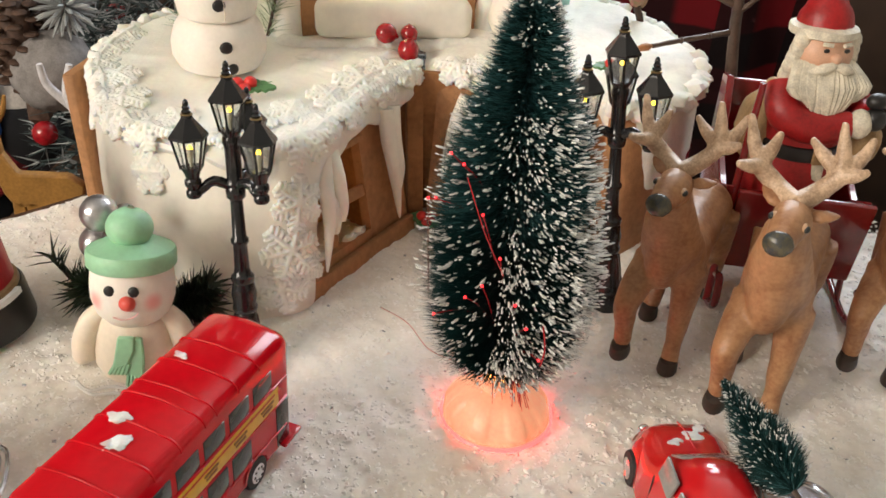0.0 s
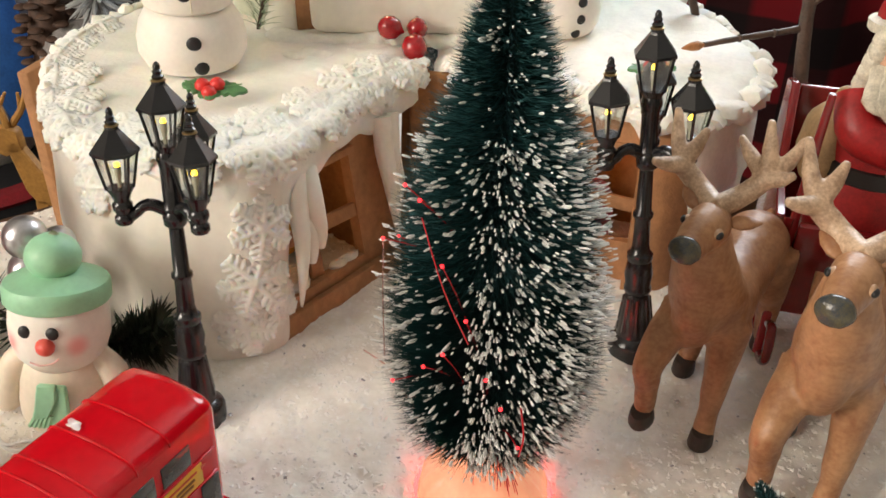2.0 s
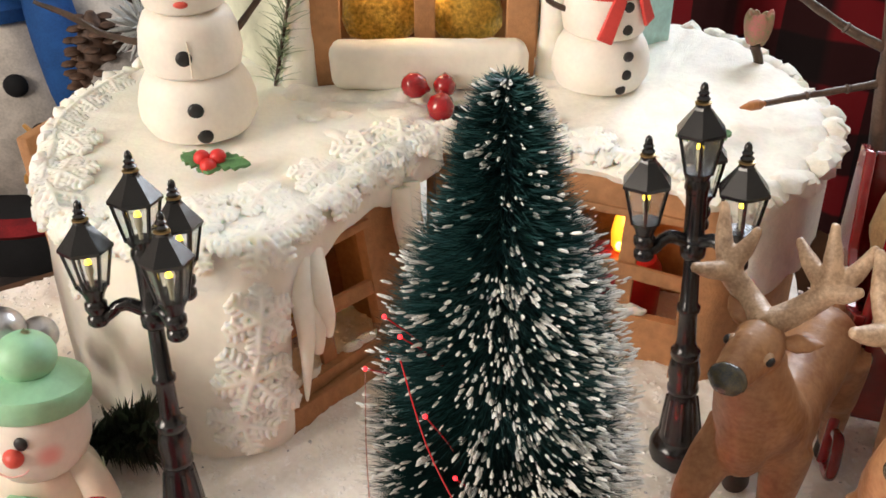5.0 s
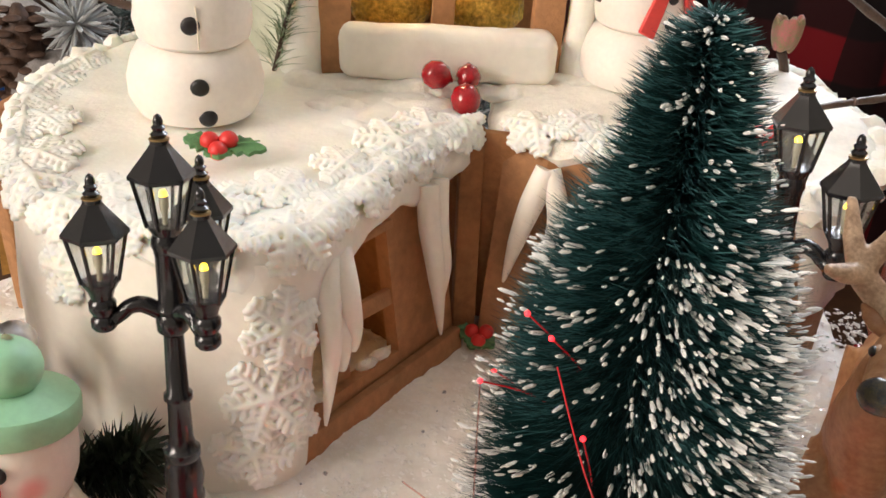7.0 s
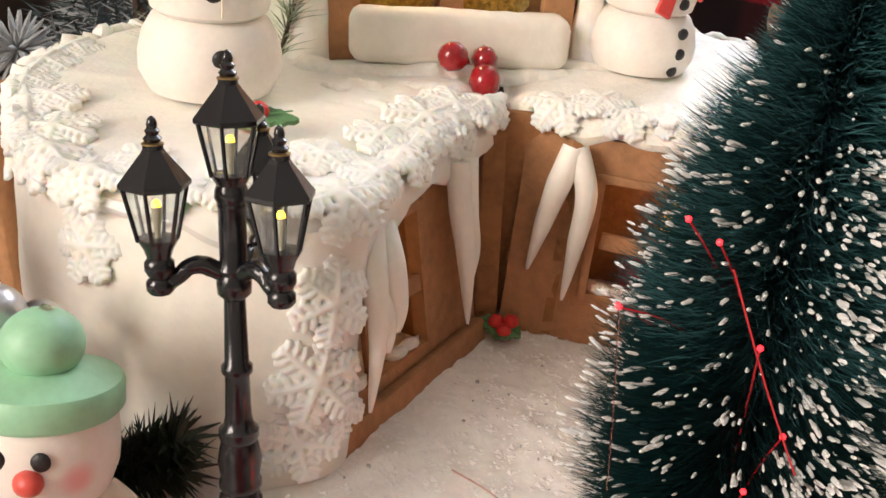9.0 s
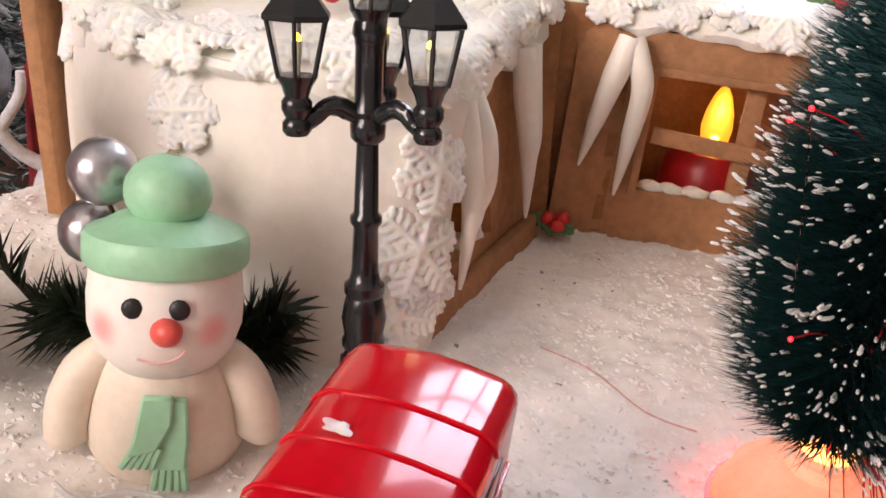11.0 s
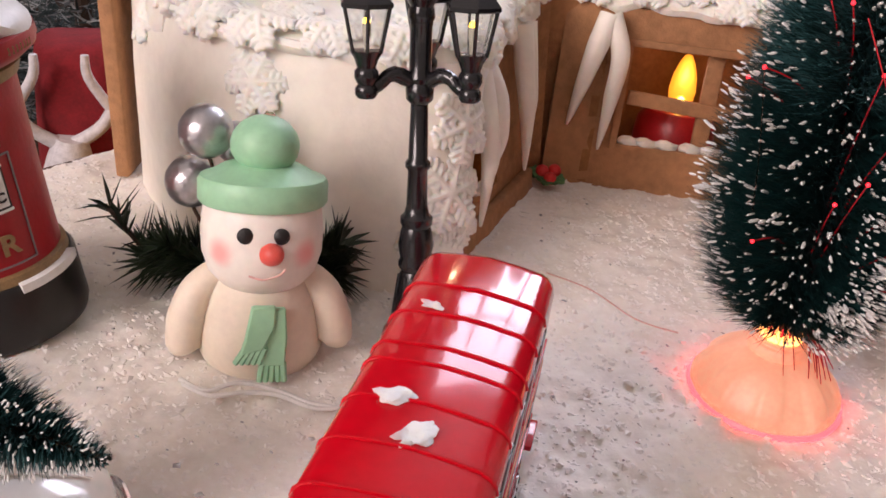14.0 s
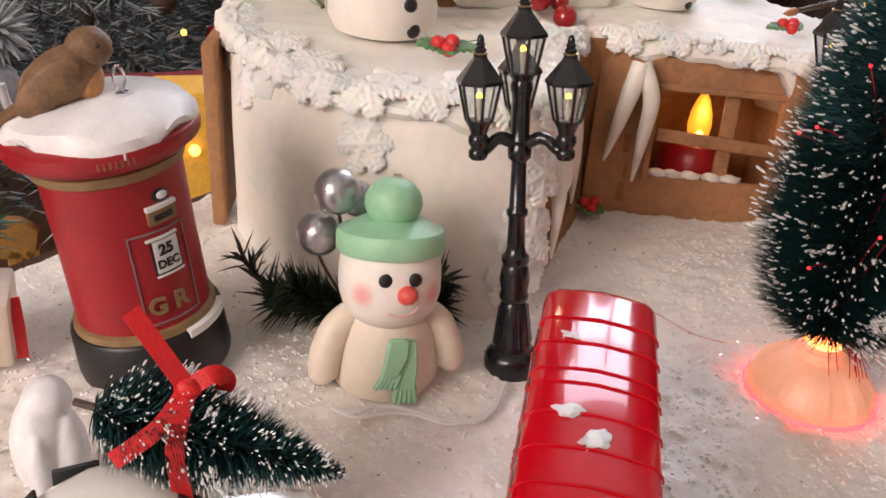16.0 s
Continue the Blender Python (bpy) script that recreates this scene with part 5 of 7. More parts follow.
part("scarf_tail", moved(prism([(-0.004, 0.0), (0.0045, 0.0), (0.0035, 0.022), (-0.0030, 0.022)][::-1], 0.0022, 0.0005), Matrix.Translation((-0.008, -0.0255, 0.0320)) @ pose(0, 0, 0, -14, 24, 0)), RED_SCARF, sc, "fringed red scarf end")
part("scarf_tail", moved(prism([(-0.004, 0.0), (0.004, 0.0), (0.003, 0.016), (-0.0028, 0.016)][::-1], 0.0022, 0.0005), Matrix.Translation((0.0185, -0.0170, 0.0380)) @ pose(0, 0, 0, -10, -20, 40)), RED_SCARF, sc, "fringed red scarf end")
for pts in ([(0.018, 0.0, 0.042), (0.028, 0.002, 0.050), (0.036, 0.004, 0.062)], [(-0.018, 0.0, 0.040), (-0.030, 0.0, 0.046), (-0.034, 0.0, 0.056)]):
    part("twig_arm", tube(pts, [0.0016, 0.0014, 0.0009], 8, 4), TWIG, s2, "brown twig arm")
behind = thing("pine_sprig", Matrix.Translation((-0.140, 0.520, 0.092)), "frosted green pine sprig behind the roof snowman", "pine sprig")
pine_tuft(behind, (0.0, 0, 0.0), (-0.012, 0.006, 0.055), 220, 0.020, 21, 0.0004, material("frosted_green_needles", (0.10, 0.16, 0.07), 0.6, vary=0.5, scale=200, alt=(0.45, 0.50, 0.40)))
pine_tuft(behind, (0.040, 0.012, 0.0), (0.052, 0.012, 0.050), 160, 0.016, 22, 0.0004, bpy.data.materials["frosted_green_needles"])

# ---- holly, berries ----


def holly(m, label, leaves, size=1.0):
    root = thing("holly_sprig", m @ Matrix.Scale(size, 4), label, "holly", group="paste holly sprigs")
    for t, l in leaves:
        pts = []
        for k in range(10):
            u = k / 9
            w = 0.0046 * math.sin(math.pi * min(1.0, u * 0.92 + 0.06)) * (0.78 if k % 2 else 1.12)
            pts.append((l * u, w))
        ring = [(x, w) for x, w in pts] + [(x, -w) for x, w in pts[::-1]]
        bm = bmesh.new()
        top = [bm.verts.new((x, y, 0.0022 + 0.0016 * math.sin(x * 260) - abs(y) * 0.12)) for x, y in ring]
        low = [bm.verts.new((x, y, 0.0006 + 0.0016 * math.sin(x * 260) - abs(y) * 0.12)) for x, y in ring]
        bm.faces.new(top)
        bm.faces.new(low[::-1])
        for k in range(len(ring)):
            j = (k + 1) % len(ring)
            bm.faces.new((top[j], top[k], low[k], low[j]))
        bmesh.ops.recalc_face_normals(bm, faces=bm.faces)
        part("leaf", moved(bm, pose(0, 0, 0, 0, -8, t)), HOLLY_GREEN, root, "green serrated leaf")
        part("vein", tube([(0.001, 0, 0.0026), (l * 0.9, 0, 0.003)], 0.0003, 5), HOLLY_GREEN, root, at=pose(0, 0, 0.0008, 0, -8, t))
    for x, y, z in ((-0.0030, 0.0012, 0.0040), (0.0034, 0.0016, 0.0044), (0.0004, -0.0034, 0.0036)):
        part("berry", ball(0.0034, (x, y, z), (1, 1, 1), 16), HOLLY_RED, root, "matt red berry")
    return root


holly(pose(-0.0925, 0.4378, 0.0962, 14, 0, 10), "green paste holly with three red berries below the roof snowman", ((165, 0.013), (2, 0.0165), (-80, 0.008)))
holly(pose(0.0030, 0.4810, 0.0020, 20, 0, 0), "green paste holly with red berries at the foot of the gingerbread", ((170, 0.011), (-35, 0.010), (-110, 0.009)), 0.95)
holly(pose(0.1030, 0.5010, 0.0985, 8, 0, 0), "green paste holly with red berries on the sugar roof", ((185, 0.014), (15, 0.011)), 0.95)
for i, (x, y, z, rr) in enumerate(((-0.0145, 0.5166, 0.0955, 0.0066), (-0.0283, 0.5225, 0.1024, 0.0062), (-0.0153, 0.5285, 0.1010, 0.0054))):
    b = thing("red_berry", pose(x, y, z, 70 if i == 1 else 130, 0, -70 if i == 1 else 10), "glossy crackled dark red berry on the iced roof", "berry", group="berries on the roof")
    part("skin", roughen(lathe([(0.0006, -rr * 1.25), (rr * 0.35, -rr * 0.98), (rr * 0.8, -rr * 0.62), (rr, 0), (rr * 0.8, rr * 0.62), (rr * 0.4, rr * 0.93), (0.0004, rr)], 24), 0.00025, 250, i), BERRY, b)
# ---- double-decker bus ----
# local: front towards -y, base's middle at the origin
BL, BW, BH = 0.119, 0.0366, 0.0615
bus = thing("toy_bus", pose(-0.0800, 0.2410, 0.0, 0, 0, -20.0), "glossy red die-cast double-decker bus with a yellow advert band", "toy bus")


def bus_section(y, shrink=0.0, top=0.0):
    """One cross-section of the body."""
    w, h = BW / 2 - shrink, BH - top
    r = 0.0062
    pts = [(-w, 0.006), (-w, h - r)]
    pts += [(-w + r - r * math.cos(a), h - r + r * math.sin(a) * 0.8) for a in (0.4, 0.8, 1.2)]
    pts += [(-w * 0.4, h - 0.0006), (0, h), (w * 0.4, h - 0.0006)]
    pts += [(w - r + r * math.cos(a), h - r + r * math.sin(a) * 0.8) for a in (1.2, 0.8, 0.4)]
    pts += [(w, h - r), (w, 0.006)]
    return [(x, y, z) for x, z in pts]


f, e = -BL / 2, BL / 2
body = part("body", loft([bus_section(f + 0.000, 0.005, 0.008), bus_section(f + 0.0014, 0.0022, 0.0035), bus_section(f + 0.004, 0.0005, 0.0012), bus_section(f + 0.008), bus_section(e - 0.006), bus_section(e - 0.003, 0.0003, 0.0006), bus_section(e - 0.001, 0.0012, 0.0018), bus_section(e, 0.0028, 0.0042)]), BUS_RED, bus, "glossy red body")
for y in (-0.041, -0.027, -0.0125, 0.0015, 0.0085, 0.0225, 0.0365):
    part("roof_rib", tube([(x, y + 0.0005, z + 0.0002) for x, _, z in bus_section(y)[1:-1]], 0.00045, 6), BUS_RED, body, "raised roof rib")
for k, (x, y, s) in enumerate(((-0.0088, 0.0255, 0.0026), (-0.0070, -0.0120, 0.0042), (0.0005, -0.0225, 0.0048))):
    lump = roughen(blob(s * 1.05, (0, 0, 0), (1.0, 0.58, 0.13), 0.7, 1.3 + 0.3 * k, 3), 0.0004, 260, k)
    part("icing_splash", moved(lump, Matrix.Translation((x, y, BH + 0.0002)) @ pose(0, 0, 0, 0, 0, 30 * k)), ICING, body, "dried white icing splash")
for g in (-1, 1):
    x = g * (BW / 2 + 0.0001)
    for z0, z1 in ((0.0415, 0.0505), (0.0165, 0.0275)):
        for k in range(6):
            y0 = -0.0490 + k * 0.0160
            if z0 < 0.03 and k == 5 and g > 0:
                continue
            part("window", block(0.0007, 0.0130, z1 - z0, (x, y0 + 0.0070, z0), 0.0004), DARK_GLASS, body, "smoked side window")
            part("window_ledge", block(0.0010, 0.0140, 0.0006, (x, y0 + 0.0070, z0 - 0.0008), 0.0002), BUS_RED, body)
    band = part("advert_band", block(0.0008, 0.094, 0.0088, (x + g * 0.0002, 0.0015, 0.0305), 0.0002), YELLOW, body, "yellow advert band")
    part("advert_stripe", block(0.0004, 0.088, 0.0007, (x + g * 0.0007, 0.0015, 0.0370)), ADVERT_RED, band)
    for k in range(5):
        part("advert_bar", block(0.0004, 0.0085, 0.0010, (x + g * 0.0007, -0.036 + k * 0.019, 0.0345)), ADVERT_INK, band)
        part("advert_bar", block(0.0004, 0.0068, 0.0010, (x + g * 0.0007, -0.036 + k * 0.019, 0.0325)), ADVERT_INK, band)
        part("advert_arrow", moved(prism([(-0.0012, 0), (0.0012, 0.0010), (-0.0012, 0.0020)], 0.0004), Matrix.Translation((x + g * 0.0007, -0.027 + k * 0.019, 0.0362)) @ pose(0, 0, 0, 0, 0, 90)), ADVERT_RED, band)
    part("trim", block(0.0012, BL - 0.008, 0.0010, (x, 0, 0.0290), 0.0003), BUS_RED, body, "raised trim line")
    part("trim", block(0.0012, BL - 0.008, 0.0010, (x, 0, 0.0396), 0.0003), BUS_RED, body, "raised trim line")
    part("trim", block(0.0012, BL - 0.010, 0.0010, (x, 0, 0.0145), 0.0003), BUS_RED, body, "raised trim line")
    for y in (-0.030, 0.031):
        part("wheel_arch", moved(loft([[((0.0088 if k in (0, 3) else 0.0076) * math.cos(a), (0.0006 if k < 2 else -0.0006), (0.0088 if k in (0, 3) else 0.0076) * math.sin(a)) for a in [math.pi * i / 14 for i in range(15)]] for k in range(4)], closed=False), Matrix.Translation((x, y, 0.0075)) @ pose(0, 0, 0, 0, 0, 90)), BUS_RED, body)
        wh = part("wheel", moved(lathe([(0.0046, -0.0026), (0.0070, -0.0024), (0.0075, -0.0012), (0.0075, 0.0012), (0.0070, 0.0024), (0.0046, 0.0026)], 28), Matrix.Translation((x - g * 0.0020, y, 0.0070)) @ pose(0, 0, 0, 0, 90, 0)), RUBBER, bus, "black rubber tyre")
        part("hub", moved(lathe([(0.0044, -0.0029), (0.0044, 0.0029), (0.0036, 0.0032), (0.0016, 0.0034), (0.0004, 0.0036)], 20), Matrix.Translation((x - g * 0.0020, y, 0.0070)) @ pose(0, 0, 0, 0, 90 * g, 0)), CHROME, wh, "chrome spoked hub")
        for k in range(8):
            a = math.pi * k / 4
            part("spoke_gap", moved(ball(0.0008, (0, 0, 0), (1, 1, 0.5), 6), Matrix.Translation((x - g * 0.0020 + g * 0.0031, y + 0.0029 * math.cos(a), 0.0070 + 0.0029 * math.sin(a))) @ pose(0, 0, 0, 0, 90, 0)), RUBBER, wh)
part("platform", block(0.0150, 0.0130, 0.0018, (BW / 2 - 0.0052, e - 0.0030, 0.0050), 0.0004), BUS_RED, bus, "open rear platform")
# no opening is cut: a dark plate gives the doorway's shade
part("entrance", block(0.0008, 0.0090, 0.0210, (BW / 2, e - 0.0078, 0.0070), 0.0002), DARK_GLASS, body, "dark plate for the doorway's shade")
part("rear_window", block(0.018, 0.0008, 0.009, (0, e - 0.0002, 0.0395), 0.0003), DARK_GLASS, body)
part("front_window", block(0.020, 0.0008, 0.009, (0, f + 0.0002, 0.0395), 0.0003), DARK_GLASS, body)

# ---- toy cars ----


def beetle(m, paint, glassy, label, lamps=True, wide=1.0):
    """A rounded small saloon, front towards +y."""
    root = thing("toy_car", m, label, "toy car", group="toy cars on the snow")

    def sec(y, w, z0, z1, cab=0.0):
        pts = []
        for k in range(17):
            a = math.pi * k / 16
            c, s = math.cos(a), math.sin(a)
            pts.append((w * (abs(c) ** 0.62) * (1 if c >= 0 else -1), y, z0 + (z1 - z0) * (s ** 0.72)))
        return pts

    spec = ((0.048, 0.006, 0.008, 0.010), (0.046, 0.0125, 0.006, 0.0165), (0.040, 0.0160, 0.005, 0.0215), (0.030, 0.0180, 0.005, 0.0250), (0.019, 0.0190, 0.005, 0.0270), (0.013, 0.0190, 0.005, 0.0300), (0.004, 0.0178, 0.005, 0.0385), (-0.004, 0.0170, 0.005, 0.0410),
            (-0.014, 0.0170, 0.005, 0.0405), (-0.024, 0.0172, 0.005, 0.0365), (-0.034, 0.0168, 0.005, 0.0290), (-0.042, 0.0140, 0.006, 0.0200), (-0.047, 0.0070, 0.008, 0.0120))
    spec = [(y, w * (wide if y > 0.012 else 1.0), z0, z1) for y, w, z0, z1 in spec]
    shell = part("body", loft([sec(*s) for s in spec]), paint, root, "rounded enamel body")
    part("windscreen", moved(block(0.0235, 0.0010, 0.0125, (0, 0, 0), 0.0004), Matrix.Translation((0, 0.0142, 0.0292)) @ pose(0, 0, 0, 50, 0, 0)), glassy, shell, "sloping windscreen")
    part("rear_window", moved(block(0.0180, 0.0010, 0.0085, (0, 0, 0), 0.0004), Matrix.Translation((0, -0.0335, 0.0305)) @ pose(0, 0, 0, -48, 0, 0)), glassy, shell)
    for g in (-1, 1):
        for y, l in ((0.0005, 0.014), (-0.0165, 0.012)):
            part("side_window", moved(block(0.0012, l, 0.0095, (0, 0, 0), 0.0004), Matrix.Translation((g * 0.0176, y, 0.0262)) @ pose(0, 0, 0, 0, -14 * g, 0)), glassy, shell, "side window")
        part("door_line", tube([(g * 0.0192, 0.0085, 0.008), (g * 0.0188, 0.0085, 0.024)], 0.0003, 5), RUBBER, shell)
        for y in (0.029, -0.029):
            part("fender", ball(0.0115, (g * (0.0150 if lamps else 0.0140), y, 0.0105), (0.62, 1.05, 0.95 if lamps else 0.86), 20), paint, shell, "rounded fender")
            wh = part("wheel", moved(lathe([(0.0045, -0.0028), (0.0072, -0.0026), (0.0078, -0.0012), (0.0078, 0.0012), (0.0072, 0.0026), (0.0045, 0.0028)], 26), Matrix.Translation((g * 0.0190, y, 0.0072)) @ pose(0, 0, 0, 0, 90, 0)), RUBBER, root, "black tyre")
            part("hub", moved(lathe([(0.0046, 0.0), (0.0046, 0.0032), (0.0036, 0.0036), (0.0030, 0.0032), (0.0014, 0.0036), (0.0003, 0.0040)], 20), Matrix.Translation((g * 0.0190, y, 0.0072)) @ pose(0, 0, 0, 0, 90 * g, 0)), CHROME, wh, "chrome hubcap")
        part("headlight", ball(0.0034 if lamps else 0.0026, (g * 0.0125, 0.0435 if lamps else 0.0450, 0.0165 if lamps else 0.0140), (1, 0.6, 1), 14), CHROME, shell, "round chrome headlight")
    part("bumper", tube([(-0.016, 0.044, 0.007), (-0.010, 0.0495, 0.007), (0.010, 0.0495, 0.007), (0.016, 0.044, 0.007)], 0.0011, 8, 4), CHROME, root)
    part("bonnet_line", tube([(0, 0.020, 0.0272), (0, 0.032, 0.0250), (0, 0.042, 0.0210)], 0.0004, 5, 4), paint, shell)
    return root


red_car = beetle(pose(0.1255, 0.2560, 0.0, 0, 0, 6) @ Matrix.Scale(1.02, 4), CAR_RED, GREY_GLASS, "glossy red toy saloon car with pale patches on the bonnet", False, 1.12)
# three flat uneven white patches on the bonnet
for k, (x, y, z, q) in enumerate(((0.002, 0.0290, 0.0256, 0.0042), (-0.006, 0.0250, 0.0256, 0.0034), (0.006, 0.0345, 0.0236, 0.0030))):
    part("pale_patch", moved(roughen(blob(q, (0, 0, 0), (1.0, 0.7, 0.10), 0.6, 1.4 + 0.3 * k, 3), 0.0004, 420, k), Matrix.Translation((x, y, z)) @ pose(0, 0, 0, -8, 0, 35 * k)), ICING, red_car, "pale patch on the bonnet")
beetle(pose(0.1740, 0.2260, 0.0, 0, 0, 32) @ Matrix.Scale(1.12, 4), CAR_SILVER, DARK_GLASS, "silver toy car carrying a small tree")
beetle(pose(-0.1970, 0.2380, 0.0, 0, 0, -72), CAR_WHITE, DARK_GLASS, "glossy white toy car carrying a ribboned tree")
beetle(pose(0.0240, 0.2080, 0.0, 0, 0, 80), CAR_BLACK, DARK_GLASS, "glossy black toy car")


SMALL = [(0.004, 0.010), (0.010, 0.0175), (0.020, 0.0170), (0.035, 0.0130), (0.050, 0.0085), (0.060, 0.0045), (0.066, 0.0015)]
tied, _ = brush_tree("small_tree", axis_pose((-0.2170, 0.2570, 0.0485), (-0.1450, 0.2310, 0.0425)), [(z * 1.1, q * 1.05) for z, q in SMALL], 4200, 2000, "small flocked bottle-brush tree tied with red ribbon on the white car", 31, width=0.0002, frost=0.25, size=(0.00014, 0.00032), droop=0.5, group="small tied trees")
brush_tree("small_tree", axis_pose((0.1520, 0.2400, 0.0410), (0.1335, 0.2790, 0.0540)), [(z * 0.80, q * 0.80) for z, q in SMALL], 4200, 1100, "small flocked bottle-brush tree lying on the silver car", 41, width=0.0002, frost=0.15, size=(0.00010, 0.00024), droop=0.5, group="small tied trees")
bow = thing("ribbon_bow", Matrix.Translation((-0.1880, 0.2435, 0.0625)), "bright red ribbon tied round the small tree", "ribbon")


def band_of(pts, width, k=6):
    """A flat ribbon of real thickness along points."""
    p = smooth_path(pts, k)
    bm = bmesh.new()
    rows = []
    for i, q in enumerate(p):
        d = (p[min(i + 1, len(p) - 1)] - p[max(i - 1, 0)]).normalized()
        s = d.cross(Vector((0.15, -0.75, 0.6))).normalized() * width / 2
        n = d.cross(s).normalized() * 0.00025
        rows.append([bm.verts.new(q + s + n), bm.verts.new(q - s + n), bm.verts.new(q - s - n), bm.verts.new(q + s - n)])
    for a, b in zip(rows, rows[1:]):
        for j in range(4):
            bm.faces.new((a[j], a[(j + 1) % 4], b[(j + 1) % 4], b[j]))
    bm.faces.new(rows[0][::-1])
    bm.faces.new(rows[-1])
    bmesh.ops.recalc_face_normals(bm, faces=bm.faces)
    return bm


for pts in ([(0, 0, 0), (-0.006, 0.001, 0.010), (-0.013, 0.003, 0.021)], [(0, 0, 0), (-0.007, -0.004, -0.009), (-0.018, -0.008, -0.016)], [(0.0, 0, 0), (-0.003, -0.007, -0.013), (-0.001, -0.010, -0.027), (0.0, -0.010, -0.036)],
            [(0, 0, 0), (0.006, 0.001, 0.0035), (0.0095, 0.003, 0.0005), (0.0085, 0.006, -0.005)]):
    part("ribbon", band_of(pts, 0.0048), RIBBON, bow)
part("knot", roughen(ball(0.0032, (0, 0, 0), (1.1, 0.8, 0.9), 14), 0.0004, 300), RIBBON, bow)

# ---- postbox ----
PB = leaning((-0.2078, 0.3520, 0.0), (-0.2225, 0.3525, 0.0900)) @ pose(0, 0, 0, 0, 0, 32)
box = thing("postbox", PB, "small red pillar postbox with a snow cap and painted letters", "postbox")
part("plinth", lathe([(0.0272, -0.001), (0.0278, 0.001), (0.0272, 0.0185), (0.0262, 0.0198), (0.0245, 0.0200)], 40), BLACK_PAINT, box, "black round plinth")
barrel = part("barrel", lathe([(0.0245, 0.0200), (0.0238, 0.0225), (0.0236, 0.050), (0.0240, 0.0785), (0.0250, 0.0830), (0.0285, 0.0845), (0.0318, 0.0870), (0.0325, 0.0890), (0.0322, 0.0920), (0.0290, 0.0938), (0.010, 0.0950)], 48), POST_RED, box, "red painted barrel with a flared cap")
part("gold_band", lathe([(0.0240, 0.0196), (0.0256, 0.0200), (0.0252, 0.0226), (0.0238, 0.0232)], 48), POST_GOLD, barrel, "dull gold band")
part("gold_band", lathe([(0.0240, 0.0786), (0.0252, 0.0792), (0.0262, 0.0826), (0.0248, 0.0834)], 48), POST_GOLD, barrel, "dull gold band")
cap = []
for k, (q, z) in enumerate(((0.0310, 0.0900), (0.0322, 0.0925), (0.0318, 0.0955), (0.0280, 0.0990), (0.0200, 0.1018), (0.0100, 0.1030), (0.0010, 0.1032))):
    cap.append([((q * (1 - 0.10 * max(0, math.sin(a * 2 + 0.8)) * (k < 3))) * math.cos(a), (q * (1 - 0.10 * max(0, math.sin(a * 2 + 0.8)) * (k < 3))) * math.sin(a), z - (0.0026 * math.sin(a * 3 + 1.2) + 0.0022 * math.sin(a * 7) if k < 2 else 0)) for a in [2 * math.pi * i / 64 for i in range(64)]])
part("snow_cap", roughen(loft(cap), 0.0004, 90), WHITE_PAINT, barrel, "white painted snow cap")


def on_barrel(a, z, r=0.0238):
    """A pose on the barrel's skin, facing out, a degrees to the right of its front."""
    g = radians(-90 + a)
    return Matrix.Translation((r * math.cos(g), r * math.sin(g), z)) @ pose(0, 0, 0, 90, 0, a)


def wrap(bm, r=0.0240):
    """Bends a flat drawing (x across, z up) round the barrel."""
    for v in bm.verts:
        a, d = v.co.x / r, r + v.co.y
        v.co = Vector((d * math.sin(a), -d * math.cos(a), v.co.z))
    return bm


def plate(x0, x1, z0, z1, mat, name, label="", d=0.0006, cuts=6, lift=0.0):
    bm = bmesh.new()
    bmesh.ops.create_cube(bm, size=1)
    bm.transform(Matrix.Translation(((x0 + x1) / 2, lift, (z0 + z1) / 2)) @ Matrix.Diagonal((x1 - x0, d, z1 - z0, 1)))
    if cuts:
        bmesh.ops.subdivide_edges(bm, edges=[e_ for e_ in bm.edges if abs(e_.verts[0].co.z - e_.verts[1].co.z) < 1e-6 and abs(e_.verts[0].co.y - e_.verts[1].co.y) < 1e-6], cuts=cuts)
    return part(name, wrap(bm), mat, barrel, label)


plate(-0.0010, 0.0095, 0.0625, 0.0678, POST_GOLD, "slot_frame", "gold letter slot frame", 0.0024)
plate(0.0010, 0.0078, 0.0638, 0.0658, BLACK_PAINT, "slot", "dark letter slot", 0.0008, lift=0.0012)
plate(-0.0012, 0.0098, 0.0676, 0.0690, WHITE_PAINT, "slot_snow", "snow on the slot", 0.0034)
part("badge", wrap(moved(ball(0.0030, (0, 0, 0), (1.1, 0.35, 0.75), 14), Matrix.Translation((0.0052, 0.0, 0.0715)))), BLACK_PAINT, barrel, "black oval badge")
part("badge_snow", wrap(moved(ball(0.0018, (0, 0, 0), (1.2, 0.5, 0.8), 10), Matrix.Translation((0.0054, 0.0008, 0.0718)))), WHITE_PAINT, barrel)
for x0, x1, z0, z1 in ((-0.0092, 0.0122, 0.0595, 0.0600), (-0.0092, 0.0122, 0.0255, 0.0260), (-0.0092, -0.0087, 0.0255, 0.0600), (0.0117, 0.0122, 0.0255, 0.0600)):
    plate(x0, x1, z0, z1, POST_GREY, "door_line", "thin grey painted door line", 0.0004)
plate(-0.0022, 0.0084, 0.0438, 0.0572, BLACK_PAINT, "notice_border", "black hand-painted border", 0.0007)
plate(-0.0015, 0.0077, 0.0446, 0.0564, WHITE_PAINT, "notice", "white notice panel", 0.0012)
plate(-0.0034, 0.0084, 0.0568, 0.0576, WHITE_PAINT, "notice_snow", "line of snow", 0.0012)
plate(-0.0020, 0.0086, 0.0430, 0.0438, WHITE_PAINT, "notice_snow", "line of snow", 0.0012)
